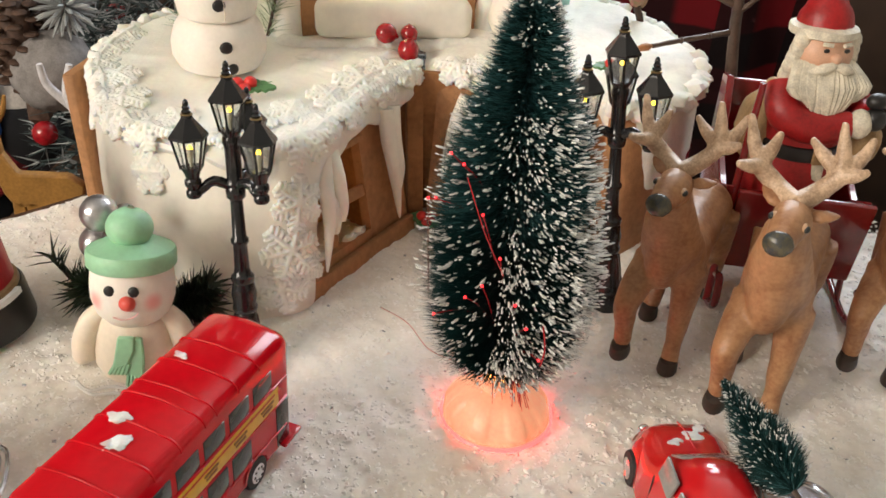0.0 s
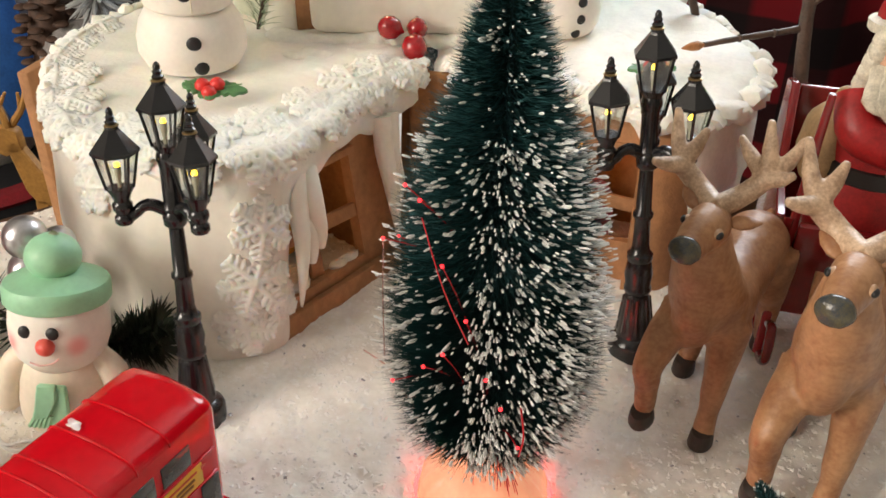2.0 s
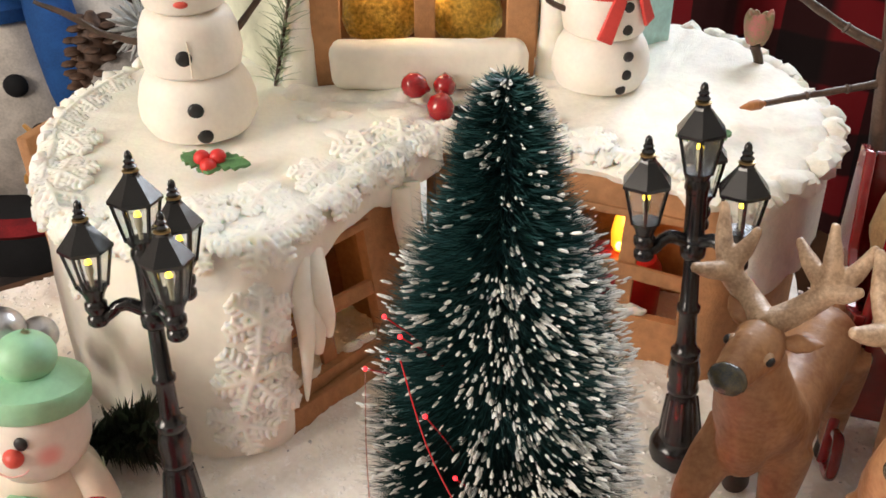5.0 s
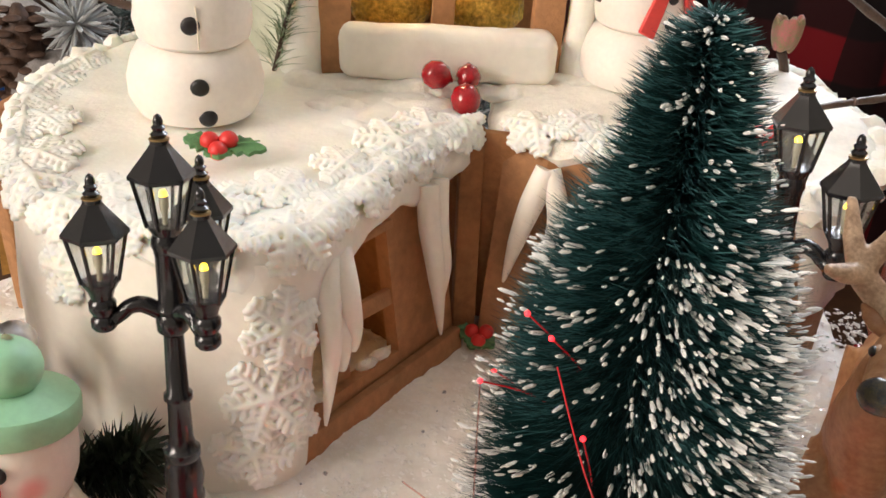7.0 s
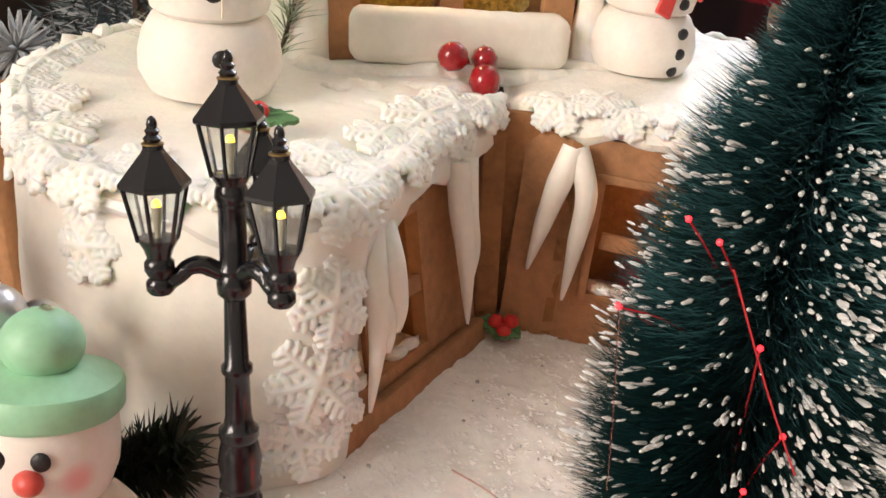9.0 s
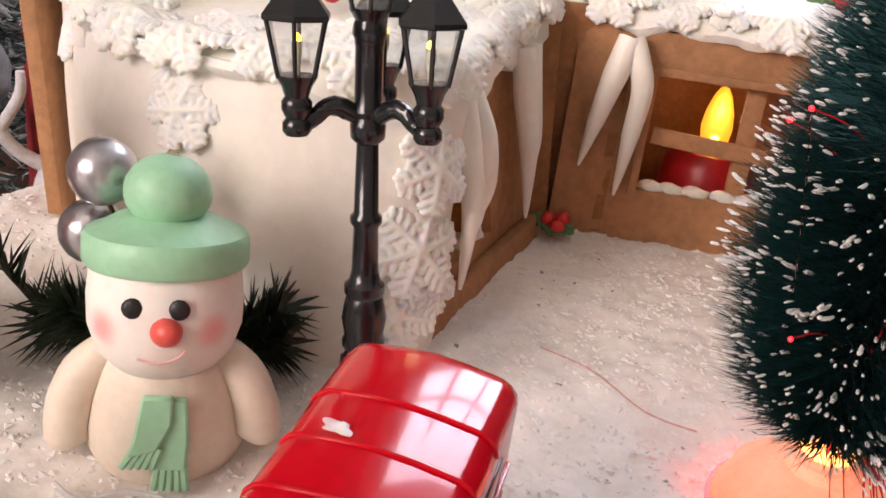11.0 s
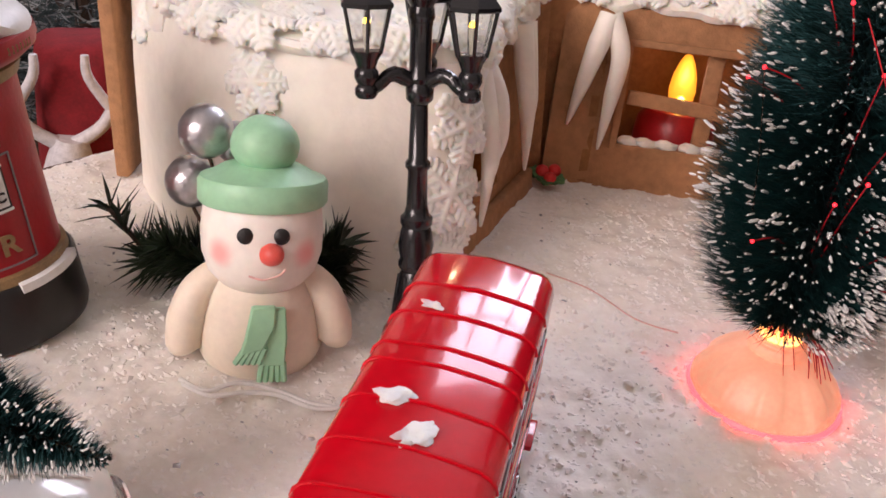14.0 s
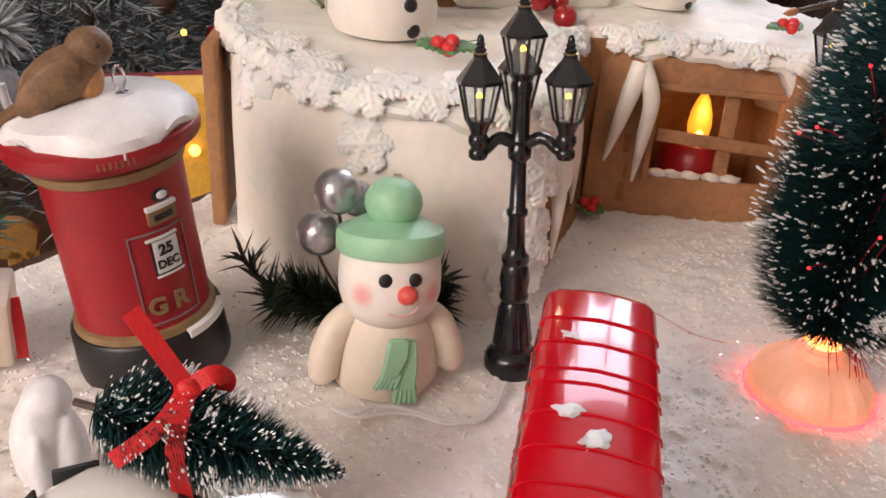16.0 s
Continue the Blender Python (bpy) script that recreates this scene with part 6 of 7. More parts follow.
plate(0.0030, 0.0250, 0.0178, 0.0206, WHITE_PAINT, "plinth_snow", "patch of painted snow", 0.0030, 10, lift=0.0026)


def lettering(text, size, x, z, mat, name, label):
    """Words bent round the barrel."""
    c = bpy.data.curves.new(name, "FONT")
    c.body, c.size, c.align_x, c.extrude, c.offset = text, size, "CENTER", 0.0003, size * 0.03
    tmp = bpy.data.objects.new("tmp", c)
    me = bpy.data.meshes.new_from_object(tmp)
    bpy.data.objects.remove(tmp)
    bm = bmesh.new()
    bm.from_mesh(me)
    bpy.data.meshes.remove(me)
    for v in bm.verts:
        v.co = Vector((v.co.x + x, -(-v.co.z) + 0.0007, v.co.y + z))
    return part(name, wrap(bm), mat, barrel, label, smooth=False)


lettering("25", 0.0054, 0.0028, 0.0512, BLACK_PAINT, "date_number", "hand-painted black 25")
lettering("DEC", 0.0042, 0.0029, 0.0464, BLACK_PAINT, "date_month", "hand-painted black DEC")
lettering("G R", 0.0088, -0.0002, 0.0300, POST_GOLD, "cipher", "gold painted letters GR")
for a in (-26, 34):
    for k in range(7):
        part("cap_dash", moved(block(0.0006, 0.0006, 0.0022, (0, 0, 0)), Matrix.Translation((0.0322 * math.sin(radians(a + k * 3.2)), -0.0322 * math.cos(radians(a + k * 3.2)), 0.0880))), POST_GOLD, barrel)
loop = thing("hanging_loop", PB @ Matrix.Translation((0.006, -0.010, 0.102)), "small silver hanging loop on the snow cap", "loop")
part("cap", lathe([(0.0022, 0.0), (0.0022, 0.0016), (0.0012, 0.0022)], 12), CHROME, loop)
part("ring", tube([(0.0018 * math.cos(a), 0, 0.0062 + 0.0042 * math.sin(a)) for a in [2 * math.pi * i / 16 for i in range(17)]], 0.0005, 6), CHROME, loop, "silver wire ring")
robin = thing("bird_figure", PB @ Matrix.Translation((-0.010, 0.002, 0.1015)) @ pose(0, 0, 0, 0, 0, -22), "small brown resin bird perched on the postbox snow", "bird figure")
part("body", roughen(merge(ball(0.0105, (0.002, 0, 0.0080), (1.35, 0.85, 0.85), 24, Matrix.Rotation(radians(-32), 4, "Y")), ball(0.0070, (0.0125, 0, 0.0165), (1.05, 0.92, 0.95), 20)), 0.0003, 200), BIRD, robin, "brown feathered body")
part("breast", ball(0.0078, (0.0088, 0, 0.0070), (0.8, 0.80, 1.0), 20), BIRD_BREAST, robin, "orange breast")
part("tail", moved(block(0.020, 0.0075, 0.0026, (-0.010, 0, 0), 0.001), Matrix.Translation((-0.010, 0, 0.0005)) @ pose(0, 0, 0, 0, -24, 0)), BIRD, robin, "long flat tail")
part("beak", moved(lathe([(0.0014, 0), (0.0004, 0.0034)], 10), Matrix.Translation((0.0188, 0, 0.0160)) @ pose(0, 0, 0, 0, 95, 0)), BLACK_PAINT, robin)
for g in (-1, 1):
    part("eye", ball(0.0009, (0.0152, g * 0.0056, 0.0180), (1, 1, 1), 8), BLACK_PAINT, robin)
    part("wing", moved(ball(0.0095, (0, 0, 0), (1.35, 0.25, 0.62), 18), Matrix.Translation((-0.002, g * 0.0078, 0.0080)) @ pose(0, 0, 0, 0, -34, 0)), BIRD, robin, "folded wing")

# ---- white wire and small white figure ----
for pts, rr in (([(-0.146, 0.316, 0.0012), (-0.138, 0.310, 0.0016), (-0.128, 0.3125, 0.0030), (-0.116, 0.311, 0.0014), (-0.106, 0.305, 0.0018), (-0.094, 0.304, 0.0014), (-0.086, 0.310, 0.0020), (-0.080, 0.322, 0.0022)], 0.00075),
                ([(-0.145, 0.314, 0.0010), (-0.136, 0.308, 0.0014), (-0.126, 0.310, 0.0014), (-0.116, 0.309, 0.0014), (-0.104, 0.303, 0.0014), (-0.092, 0.306, 0.0020), (-0.084, 0.314, 0.0022), (-0.078, 0.326, 0.0022)], 0.00075)):
    single("light_wire", tube(pts, rr, 8, 8), WIRE, HERE, "thin white light wire lying on the snow", "wire", group="light wires")
single("light_wire", tube([(-0.015, 0.392, 0.0010), (0.000, 0.380, 0.0012), (0.012, 0.360, 0.0014), (0.026, 0.352, 0.0012)], 0.0003, 6, 6), CLEAR_ROD, HERE, "thin clear thread lying on the snow", "wire")
bear = thing("white_figure", pose(-0.2320, 0.2800, 0, 0, 0, 20) @ Matrix.Scale(0.86, 4), "small glossy white rounded ornament on the snow", "ornament")
part("body", fused("body", roughen(merge(ball(0.0125, (-0.002, 0, 0.020), (0.80, 0.9, 1.65), 24), ball(0.0105, (0.006, -0.003, 0.017), (0.70, 0.9, 1.65), 22), ball(0.0090, (0.001, 0.001, 0.037), (0.95, 0.9, 0.9), 22), ball(0.0075, (-0.004, -0.008, 0.016), (0.6, 0.8, 2.0), 18)), 0.0009, 130, 2.0), WHITE_PAINT, 0.0010, 3), None, bear, "smooth white lobed lump")

# ---- reindeer ----


def reindeer(m, label):
    """A resin reindeer facing -y with one foreleg lifted, its head turned a little."""
    root = thing("reindeer", m, label, "reindeer", group="team of reindeer")

    def limb(pts, radii, n=14, k=5):
        return tube(pts, radii, n, k)

    def head_at(x, y, z):
        """A place on the head, whose middle is the origin."""
        return Matrix.Translation((-0.0020, -0.0430, 0.1030)) @ pose(0, 0, 0, 0, 6, -4) @ Vector((x, y, z))

    bits = [limb([(0, 0.042, 0.058), (0, 0.032, 0.060), (0, 0.010, 0.057), (0, -0.012, 0.056), (0, -0.026, 0.060), (-0.001, -0.034, 0.064)], [0.007, 0.0142, 0.0136, 0.0150, 0.0150, 0.0080], 20),
            limb([(0, -0.020, 0.058), (-0.001, -0.030, 0.070), (-0.0015, -0.0365, 0.082), (-0.002, -0.0395, 0.092), (-0.002, -0.0400, 0.100)], [0.0150, 0.0142, 0.0122, 0.0100, 0.0078], 20),
            limb([(-0.001, -0.034, 0.050), (-0.001, -0.038, 0.062), (-0.001, -0.039, 0.074)], [0.0060, 0.0088, 0.0070], 16),
            limb([head_at(0, 0.006, 0.000), head_at(0, 0.0, 0.0008), head_at(0, -0.007, 0.0002), head_at(0, -0.013, -0.001), head_at(0, -0.0185, -0.0015)], [0.0058, 0.0078, 0.0072, 0.0062, 0.0050], 18),
            limb([(0.0088, -0.022, 0.054), (0.0102, -0.027, 0.040), (0.0106, -0.029, 0.030), (0.0110, -0.031, 0.016), (0.0112, -0.032, 0.005)], [0.0092, 0.0066, 0.0052, 0.0044, 0.0044]),
            limb([(-0.0085, -0.026, 0.056), (-0.0105, -0.040, 0.047), (-0.0115, -0.0475, 0.040), (-0.0110, -0.0470, 0.030), (-0.0105, -0.0450, 0.017)], [0.0092, 0.0070, 0.0060, 0.0048, 0.0042]),
            limb([(0.0085, 0.031, 0.058), (0.0100, 0.032, 0.042), (0.0108, 0.039, 0.028), (0.0110, 0.043, 0.006)], [0.0110, 0.0078, 0.0050, 0.0044]),
            limb([(-0.0085, 0.029, 0.058), (-0.0100, 0.020, 0.042), (-0.0112, 0.020, 0.028), (-0.0115, 0.007, 0.006)], [0.0110, 0.0078, 0.0050, 0.0044])]
    body = part("body", fused("body", roughen(merge(*bits), 0.0007, 95, 4.0), DEER, 0.0012, 4), None, root, "tan painted resin body")
    for x, y, z, tilt in ((0.0112, -0.033, 0.0, 0), (0.0110, 0.044, 0.0, 0), (-0.0115, 0.006, 0.0, 0), (-0.0105, -0.0455, 0.0105, 16)):
        part("hoof", moved(lathe([(0.0050, 0.0), (0.0054, 0.001), (0.0050, 0.0050), (0.0045, 0.0072), (0.003, 0.0080)], 16), Matrix.Translation((x, y, z)) @ pose(0, 0, 0, tilt, 0, 0) @ Matrix.Diagonal((0.92, 1.2, 1, 1))), HOOF, root, "dark brown hoof")
    part("nose", roughen(ball(0.0056, head_at(0, -0.0182, -0.0010), (1.0, 0.62, 0.92), 24), 0.0004, 260), NOSE, root, "glossy chipped black nose")
    for g in (-1, 1):
        part("eyelid", ball(0.0024, head_at(g * 0.0056, -0.0070, 0.0034), (0.7, 1.0, 0.72), 14), EYELID, root, "pale ring round the eye")
        part("eye", ball(0.0019, head_at(g * 0.0066, -0.0077, 0.0034), (0.7, 1.0, 0.72), 12), BLACK_PAINT, root, "black painted eye")
        e0, e1 = head_at(g * 0.0055, 0.0030, 0.0030), head_at(g * 0.0155, 0.0085, 0.0056)
        ear = [e0, e0.lerp(e1, 0.35), e0.lerp(e1, 0.7), e1]
        part("ear", moved(tube([(0, 0, 0.0105 * q) for q in (0, 0.3, 0.65, 1.0)], [0.0020, 0.0038, 0.0032, 0.0005], 14, 4), axis_pose(ear[0], ear[3]) @ Matrix.Diagonal((1.0, 0.55, 1.05, 1))), DEER, root, "pointed ear")
        if g > 0:
            crown, node, tips = (-0.0025, -0.0400, 0.1085), (0.0100, -0.0285, 0.1195), (((0.0080, -0.0255, 0.1290), (0.0058, -0.0227, 0.1380)), ((0.0150, -0.0235, 0.1260), (0.0175, -0.0197, 0.1335)), ((0.0020, -0.0235, 0.1235), (-0.0040, -0.0190, 0.1275)), ((0.0150, -0.0300, 0.1215), (0.0190, -0.0300, 0.1245)))
        else:
            crown, node, tips = (-0.0015, -0.0400, 0.1085), (-0.0190, -0.0310, 0.1165), (((-0.0240, -0.0250, 0.1235), (-0.0280, -0.0182, 0.1310)), ((-0.0165, -0.0255, 0.1225), (-0.0150, -0.0211, 0.1280)), ((-0.0225, -0.0370, 0.1180), (-0.0265, -0.0415, 0.1200)))
        mid = (Vector(crown) + Vector(node)) / 2 + Vector((0, 0.003, -0.0022))
        twigs = [limb([crown, mid, node], [0.0046, 0.0040, 0.0036], 10)] + [limb([node, a, b], [0.0034, 0.0028, 0.0012], 10) for a, b in tips]
        part("antler", fused("antler", roughen(merge(*twigs), 0.0003, 300), ANTLER, 0.0008, 3), None, root, "weathered branching antler")
    part("tail", ball(0.0042, (0, 0.048, 0.062), (0.7, 0.7, 1.4), 12), DEER, root)
    return root


deer = reindeer(pose(0.1340, 0.3945, 0, 0, 0, -26), "tan resin reindeer with weathered antlers and a lifted foreleg")
copy_thing(deer, pose(0.1735, 0.3640, 0, 0, 0, -24) @ Matrix.Scale(1.06, 4))
copy_thing(deer, pose(0.2470, 0.3990, 0, 0, 0, -28))

# ---- sleigh and its driver ----
sleigh = thing("sleigh", pose(0.2000, 0.4500, 0, 0, 0, -6), "dark red lacquered toy sleigh behind the reindeer", "sleigh")
part("front_panel", moved(block(0.068, 0.0040, 0.050, (0, 0, 0), 0.001), Matrix.Translation((0, -0.024, 0.022)) @ pose(0, 0, 0, 10, 0, 0)), SLEIGH, sleigh, "sloping front panel")
part("floor_board", block(0.066, 0.078, 0.004, (0, 0.014, 0.022), 0.001), SLEIGH, sleigh)
part("back_panel", block(0.068, 0.004, 0.075, (0, 0.052, 0.024), 0.001), SLEIGH, sleigh)
for g in (-1, 1):
    part("side_panel", moved(prism([(-0.026, 0.022), (0.052, 0.022), (0.056, 0.100), (0.040, 0.104), (0.020, 0.070), (-0.010, 0.062), (-0.030, 0.072)], 0.004, 0.0006), Matrix.Translation((g * 0.034 - 0.002, 0, 0)) @ pose(0, 0, 0, 0, 0, 90)), SLEIGH, sleigh, "shaped side panel")
    run = part("runner", tube([(g * 0.036, 0.060, 0.003), (g * 0.036, 0.02, 0.0025), (g * 0.036, -0.030, 0.003), (g * 0.036, -0.050, 0.012), (g * 0.036, -0.048, 0.026), (g * 0.036, -0.040, 0.024)], 0.0022, 10, 5), SLEIGH, sleigh, "curled runner")
    for y in (-0.015, 0.040):
        part("strut", tube([(g * 0.036, y, 0.003), (g * 0.034, y, 0.024)], 0.0018, 8), SLEIGH, run)
part("front_post", tube([(-0.037, -0.034, 0.004), (-0.036, -0.030, 0.05), (-0.034, -0.022, 0.100), (-0.033, -0.020, 0.124)], [0.0022, 0.0022, 0.0020, 0.0016], 10, 5), SLEIGH, sleigh, "tall red corner post")


def father_figure():
    """Painted resin figure of a bearded man in a red coat, one mesh."""
    groups = []

    def add(bm, k):
        for fc in bm.faces:
            fc.material_index = k
        groups.append(bm)

    add(lathe([(0.020, 0.0), (0.0245, 0.006), (0.0250, 0.020), (0.0225, 0.036), (0.0215, 0.042), (0.0230, 0.052), (0.0225, 0.066), (0.0150, 0.080), (0.008, 0.086)], 32), 0)
    add(lathe([(0.0215, 0.0375), (0.0232, 0.0385), (0.0232, 0.0455), (0.0218, 0.0465)], 32), 2)
    add(block(0.010, 0.003, 0.009, (0.003, -0.0232, 0.0375), 0.001), 4)
    add(block(0.0075, 0.004, 0.034, (0.003, -0.0215, 0.004), 0.0014), 1)
    add(lathe([(0.0235, -0.002), (0.0285, 0.0), (0.0285, 0.006), (0.0240, 0.009)], 32), 1)
    add(ball(0.0160, (0, -0.003, 0.0940), (1, 0.95, 1.0), 24), 3)
    add(ball(0.0030, (0, -0.0190, 0.0945), (1, 1, 0.9), 12), 3)
    beard = []
    q = random.Random(4)
    for k in range(60):
        x = q.uniform(-0.019, 0.019)
        top = 0.091 - abs(x) * 0.1
        sway = q.uniform(-0.003, 0.003)
        beard.append(tube([(x * 0.78, -0.0155 + abs(x) * 0.40, top), (x * 1.02 + sway, -0.0225 + abs(x) * 0.25, 0.079), (x * 0.85, -0.0240 + abs(x) * 0.2, 0.0600 + abs(x) * 0.75 + q.uniform(0, 0.004))], [0.0032, 0.0036, 0.0008], 7, 3))
    for g in (-1, 1):
        beard.append(tube([(0, -0.0195, 0.0915), (g * 0.006, -0.0200, 0.0895), (g * 0.0135, -0.0150, 0.0860)], [0.0020, 0.0032, 0.0008], 8, 3))
        for k in range(5):
            beard.append(ball(0.0048, (g * (0.0140 + 0.0006 * k), -0.0065 + 0.001 * k, 0.101 - 0.005 * k), (1, 1, 1.2), 10))
    add(merge(*beard), 1)
    for g in (-1, 1):
        add(ball(0.0014, (g * 0.0056, -0.0176, 0.0985), (1.2, 0.6, 0.8), 8), 2)
        add(tube([(g * 0.0030, -0.0184, 0.1015), (g * 0.0078, -0.0166, 0.1018)], 0.0012, 6), 1)
    add(roughen(lathe([(0.0140, 0.1020), (0.0176, 0.1032), (0.0178, 0.1072), (0.0145, 0.1088)], 28), 0.0004, 200), 1)
    add(tube([(0, 0, 0.104), (0.0, 0.001, 0.114), (0.001, 0.003, 0.1195), (0.010, 0.008, 0.114), (0.0165, 0.010, 0.104)], [0.0158, 0.0135, 0.0085, 0.0060, 0.0036], 18, 4), 0)
    add(ball(0.0046, (0.0175, 0.009, 0.100), (1, 1, 1), 14), 1)
    add(tube([(-0.018, -0.003, 0.076), (-0.018, -0.014, 0.063), (-0.002, -0.0225, 0.058), (0.014, -0.0250, 0.062)], [0.0085, 0.0095, 0.0090, 0.0066], 16, 5), 0)
    add(tube([(0.018, -0.003, 0.076), (0.025, -0.012, 0.066), (0.024, -0.024, 0.066)], [0.0080, 0.0080, 0.0062], 16, 5), 0)
    add(ball(0.0080, (0.0165, -0.0285, 0.063), (0.75, 0.9, 1.0), 16), 1)
    add(ball(0.0062, (0.0235, -0.0300, 0.066), (1, 0.9, 1.0), 16), 2)
    add(ball(0.0058, (0.0240, -0.0280, 0.075), (1.1, 0.9, 0.8), 16), 2)
    add(roughen(ball(0.0155, (-0.0200, 0.008, 0.048), (0.85, 0.9, 1.35), 24), 0.001, 120), 4)
    add(ball(0.0050, (-0.0185, 0.004, 0.0725), (1, 1, 1), 14), 4)
    add(roughen(ball(0.0090, (0.0270, -0.0220, 0.050), (0.9, 0.8, 1.3), 20), 0.0008, 160), 4)
    return merge(*groups)


single("santa_figure", father_figure(), [SANTA_RED, SANTA_WHITE, BLACK_PAINT, SKIN, SACK], pose(0.1940, 0.4440, 0.0500, -4, 0, 10) @ Matrix.Scale(0.93, 4), "painted resin bearded figure in a red coat standing in the sleigh", "figurine")
hook = thing("hanging_loop", Matrix.Translation((0.1945, 0.4500, 0.1610)), "small silver hanging loop on the red cap", "loop")
part("ring", tube([(0.0022 * math.cos(a), 0, 0.003 + 0.0030 * math.sin(a)) for a in [2 * math.pi * i / 16 for i in range(17)]], 0.0005, 6), CHROME, hook, "silver wire ring")

# ---- budding twig behind the house ----
twig = thing("budding_twig", Matrix.Translation((0.2050, 0.5600, 0.0)), "dark brown budding twig standing behind the house", "twig")
for pts, rr in (([(0.030, 0.0, -0.300), (0.004, 0.0, 0.0), (-0.010, 0, 0.036), (-0.018, 0, 0.070), (-0.024, 0.0, 0.110), (-0.026, 0.0, 0.128), (-0.034, 0.002, 0.175)], [0.0046, 0.0042, 0.0042, 0.0040, 0.0036, 0.0036, 0.0024]),
                ([(-0.0255, 0, 0.107), (-0.040, -0.006, 0.1055), (-0.058, -0.014, 0.104), (-0.076, -0.022, 0.1020)], [0.0020, 0.0017, 0.0016, 0.0014]),
                ([(-0.028, 0, 0.124), (-0.045, 0.002, 0.131), (-0.068, 0.004, 0.144), (-0.085, 0.006, 0.153)], [0.0024, 0.0021, 0.0019, 0.0014]),
                ([(-0.026, 0, 0.118), (-0.016, -0.004, 0.130), (-0.006, -0.006, 0.146)], [0.0018, 0.0014, 0.0010])):
    br = part("branch", roughen(tube(pts, rr, 10, 6), 0.0004, 220), TWIG, twig, "knotted dark branch")
    for k in (1, 2):
        part("node", moved(lathe([(rr[k] * 1.0, -0.001), (rr[k] * 1.35, 0.0), (rr[k] * 1.0, 0.001)], 10), axis_pose(pts[k], pts[k + 1] if k + 1 < len(pts) else pts[k - 1])), TWIG, br)
part("bud", moved(lathe([(0.0008, 0.0), (0.0024, 0.003), (0.0022, 0.007), (0.0004, 0.012)], 12), axis_pose((-0.076, -0.022, 0.1020), (-0.084, -0.025, 0.1010))), BUD, twig, "russet leaf bud")
part("bud", roughen(ball(0.0040, (-0.005, -0.006, 0.149), (1, 1, 1.2), 14), 0.0008, 400), PINK_BUD, twig, "pink and green bud")
bud2 = thing("flower_bud", Matrix.Translation((0.1290, 0.6120, 0.060)), "pink and green closed flower bud on a stalk", "bud")
part("stalk", tube([(0.012, 0, -0.065), (0.006, 0, 0.020), (0.0, 0, 0.042)], 0.0024, 8, 4), TWIG, bud2)
for k in range(9):
    a = 2.4 * k
    part("petal", moved(ball(0.0075, (0, 0, 0), (0.55, 0.28, 1.15), 12), Matrix.Translation((0.0048 * math.cos(a), 0.0048 * math.sin(a), 0.050 + 0.001 * (k % 3))) @ pose(0, 0, 0, 10, 0, math.degrees(a) + 90)), PINK_BUD, bud2)

# ---- what stands behind ----
plush = thing("plush_snowman", pose(-1.081, 1.625, -0.739, 0, 0, 24) @ Matrix.Scale(1.863, 4), "large white plush snowman with a blue felt scarf behind the table", "plush snowman")
part("body", roughen(ball(0.10, (0, 0, 0.145), (0.95, 0.85, 1.25), 40), 0.004, 30), PLUSH, plush, "white plush body")
part("head", roughen(ball(0.075, (0.0, -0.020, 0.322), (1, 0.95, 0.95), 36), 0.003, 30), PLUSH, plush)
part("scarf", lathe([(0.050, 0.236), (0.064, 0.240), (0.069, 0.254), (0.062, 0.268), (0.050, 0.270)], 40), PLUSH_BLUE, plush, "blue felt scarf")
part("scarf_tail", tube([(0.055, -0.048, 0.272), (0.062, -0.066, 0.235), (0.072, -0.074, 0.180), (0.086, -0.070, 0.110)], [0.021, 0.024, 0.026, 0.022], 14, 5), PLUSH_BLUE, plush, "hanging blue scarf end")
part("mouth", ball(0.022, (0.006, -0.084, 0.292), (1.2, 0.4, 0.8), 16), FELT_RED, plush)
for x, z in ((0.018, 0.186), (0.032, 0.135)):
    part("button", ball(0.0115, (x, -0.080, z), (1, 0.7, 1), 16), PLUSH_BLACK, plush, "black button")
for g in (-1, 1):
    part("arm", roughen(tube([(g * 0.075, -0.02, 0.245), (g * 0.125, -0.03, 0.190), (g * 0.135, -0.05, 0.130)], [0.030, 0.036, 0.026], 16, 5), 0.002, 40), PLUSH, plush)
    part("mitten", ball(0.034, (g * 0.136, -0.055, 0.105), (1, 1, 1.2), 20), PLUSH_BLACK, plush, "black mitten")
part("skirt", lathe([(0.115, -0.01), (0.125, 0.02), (0.118, 0.045), (0.09, 0.06)], 36), PLUSH_BLACK, plush, "black felt base")
part("trim", lathe([(0.119, 0.040), (0.124, 0.046), (0.116, 0.054)], 36), FELT_RED, plush, "red felt trim")


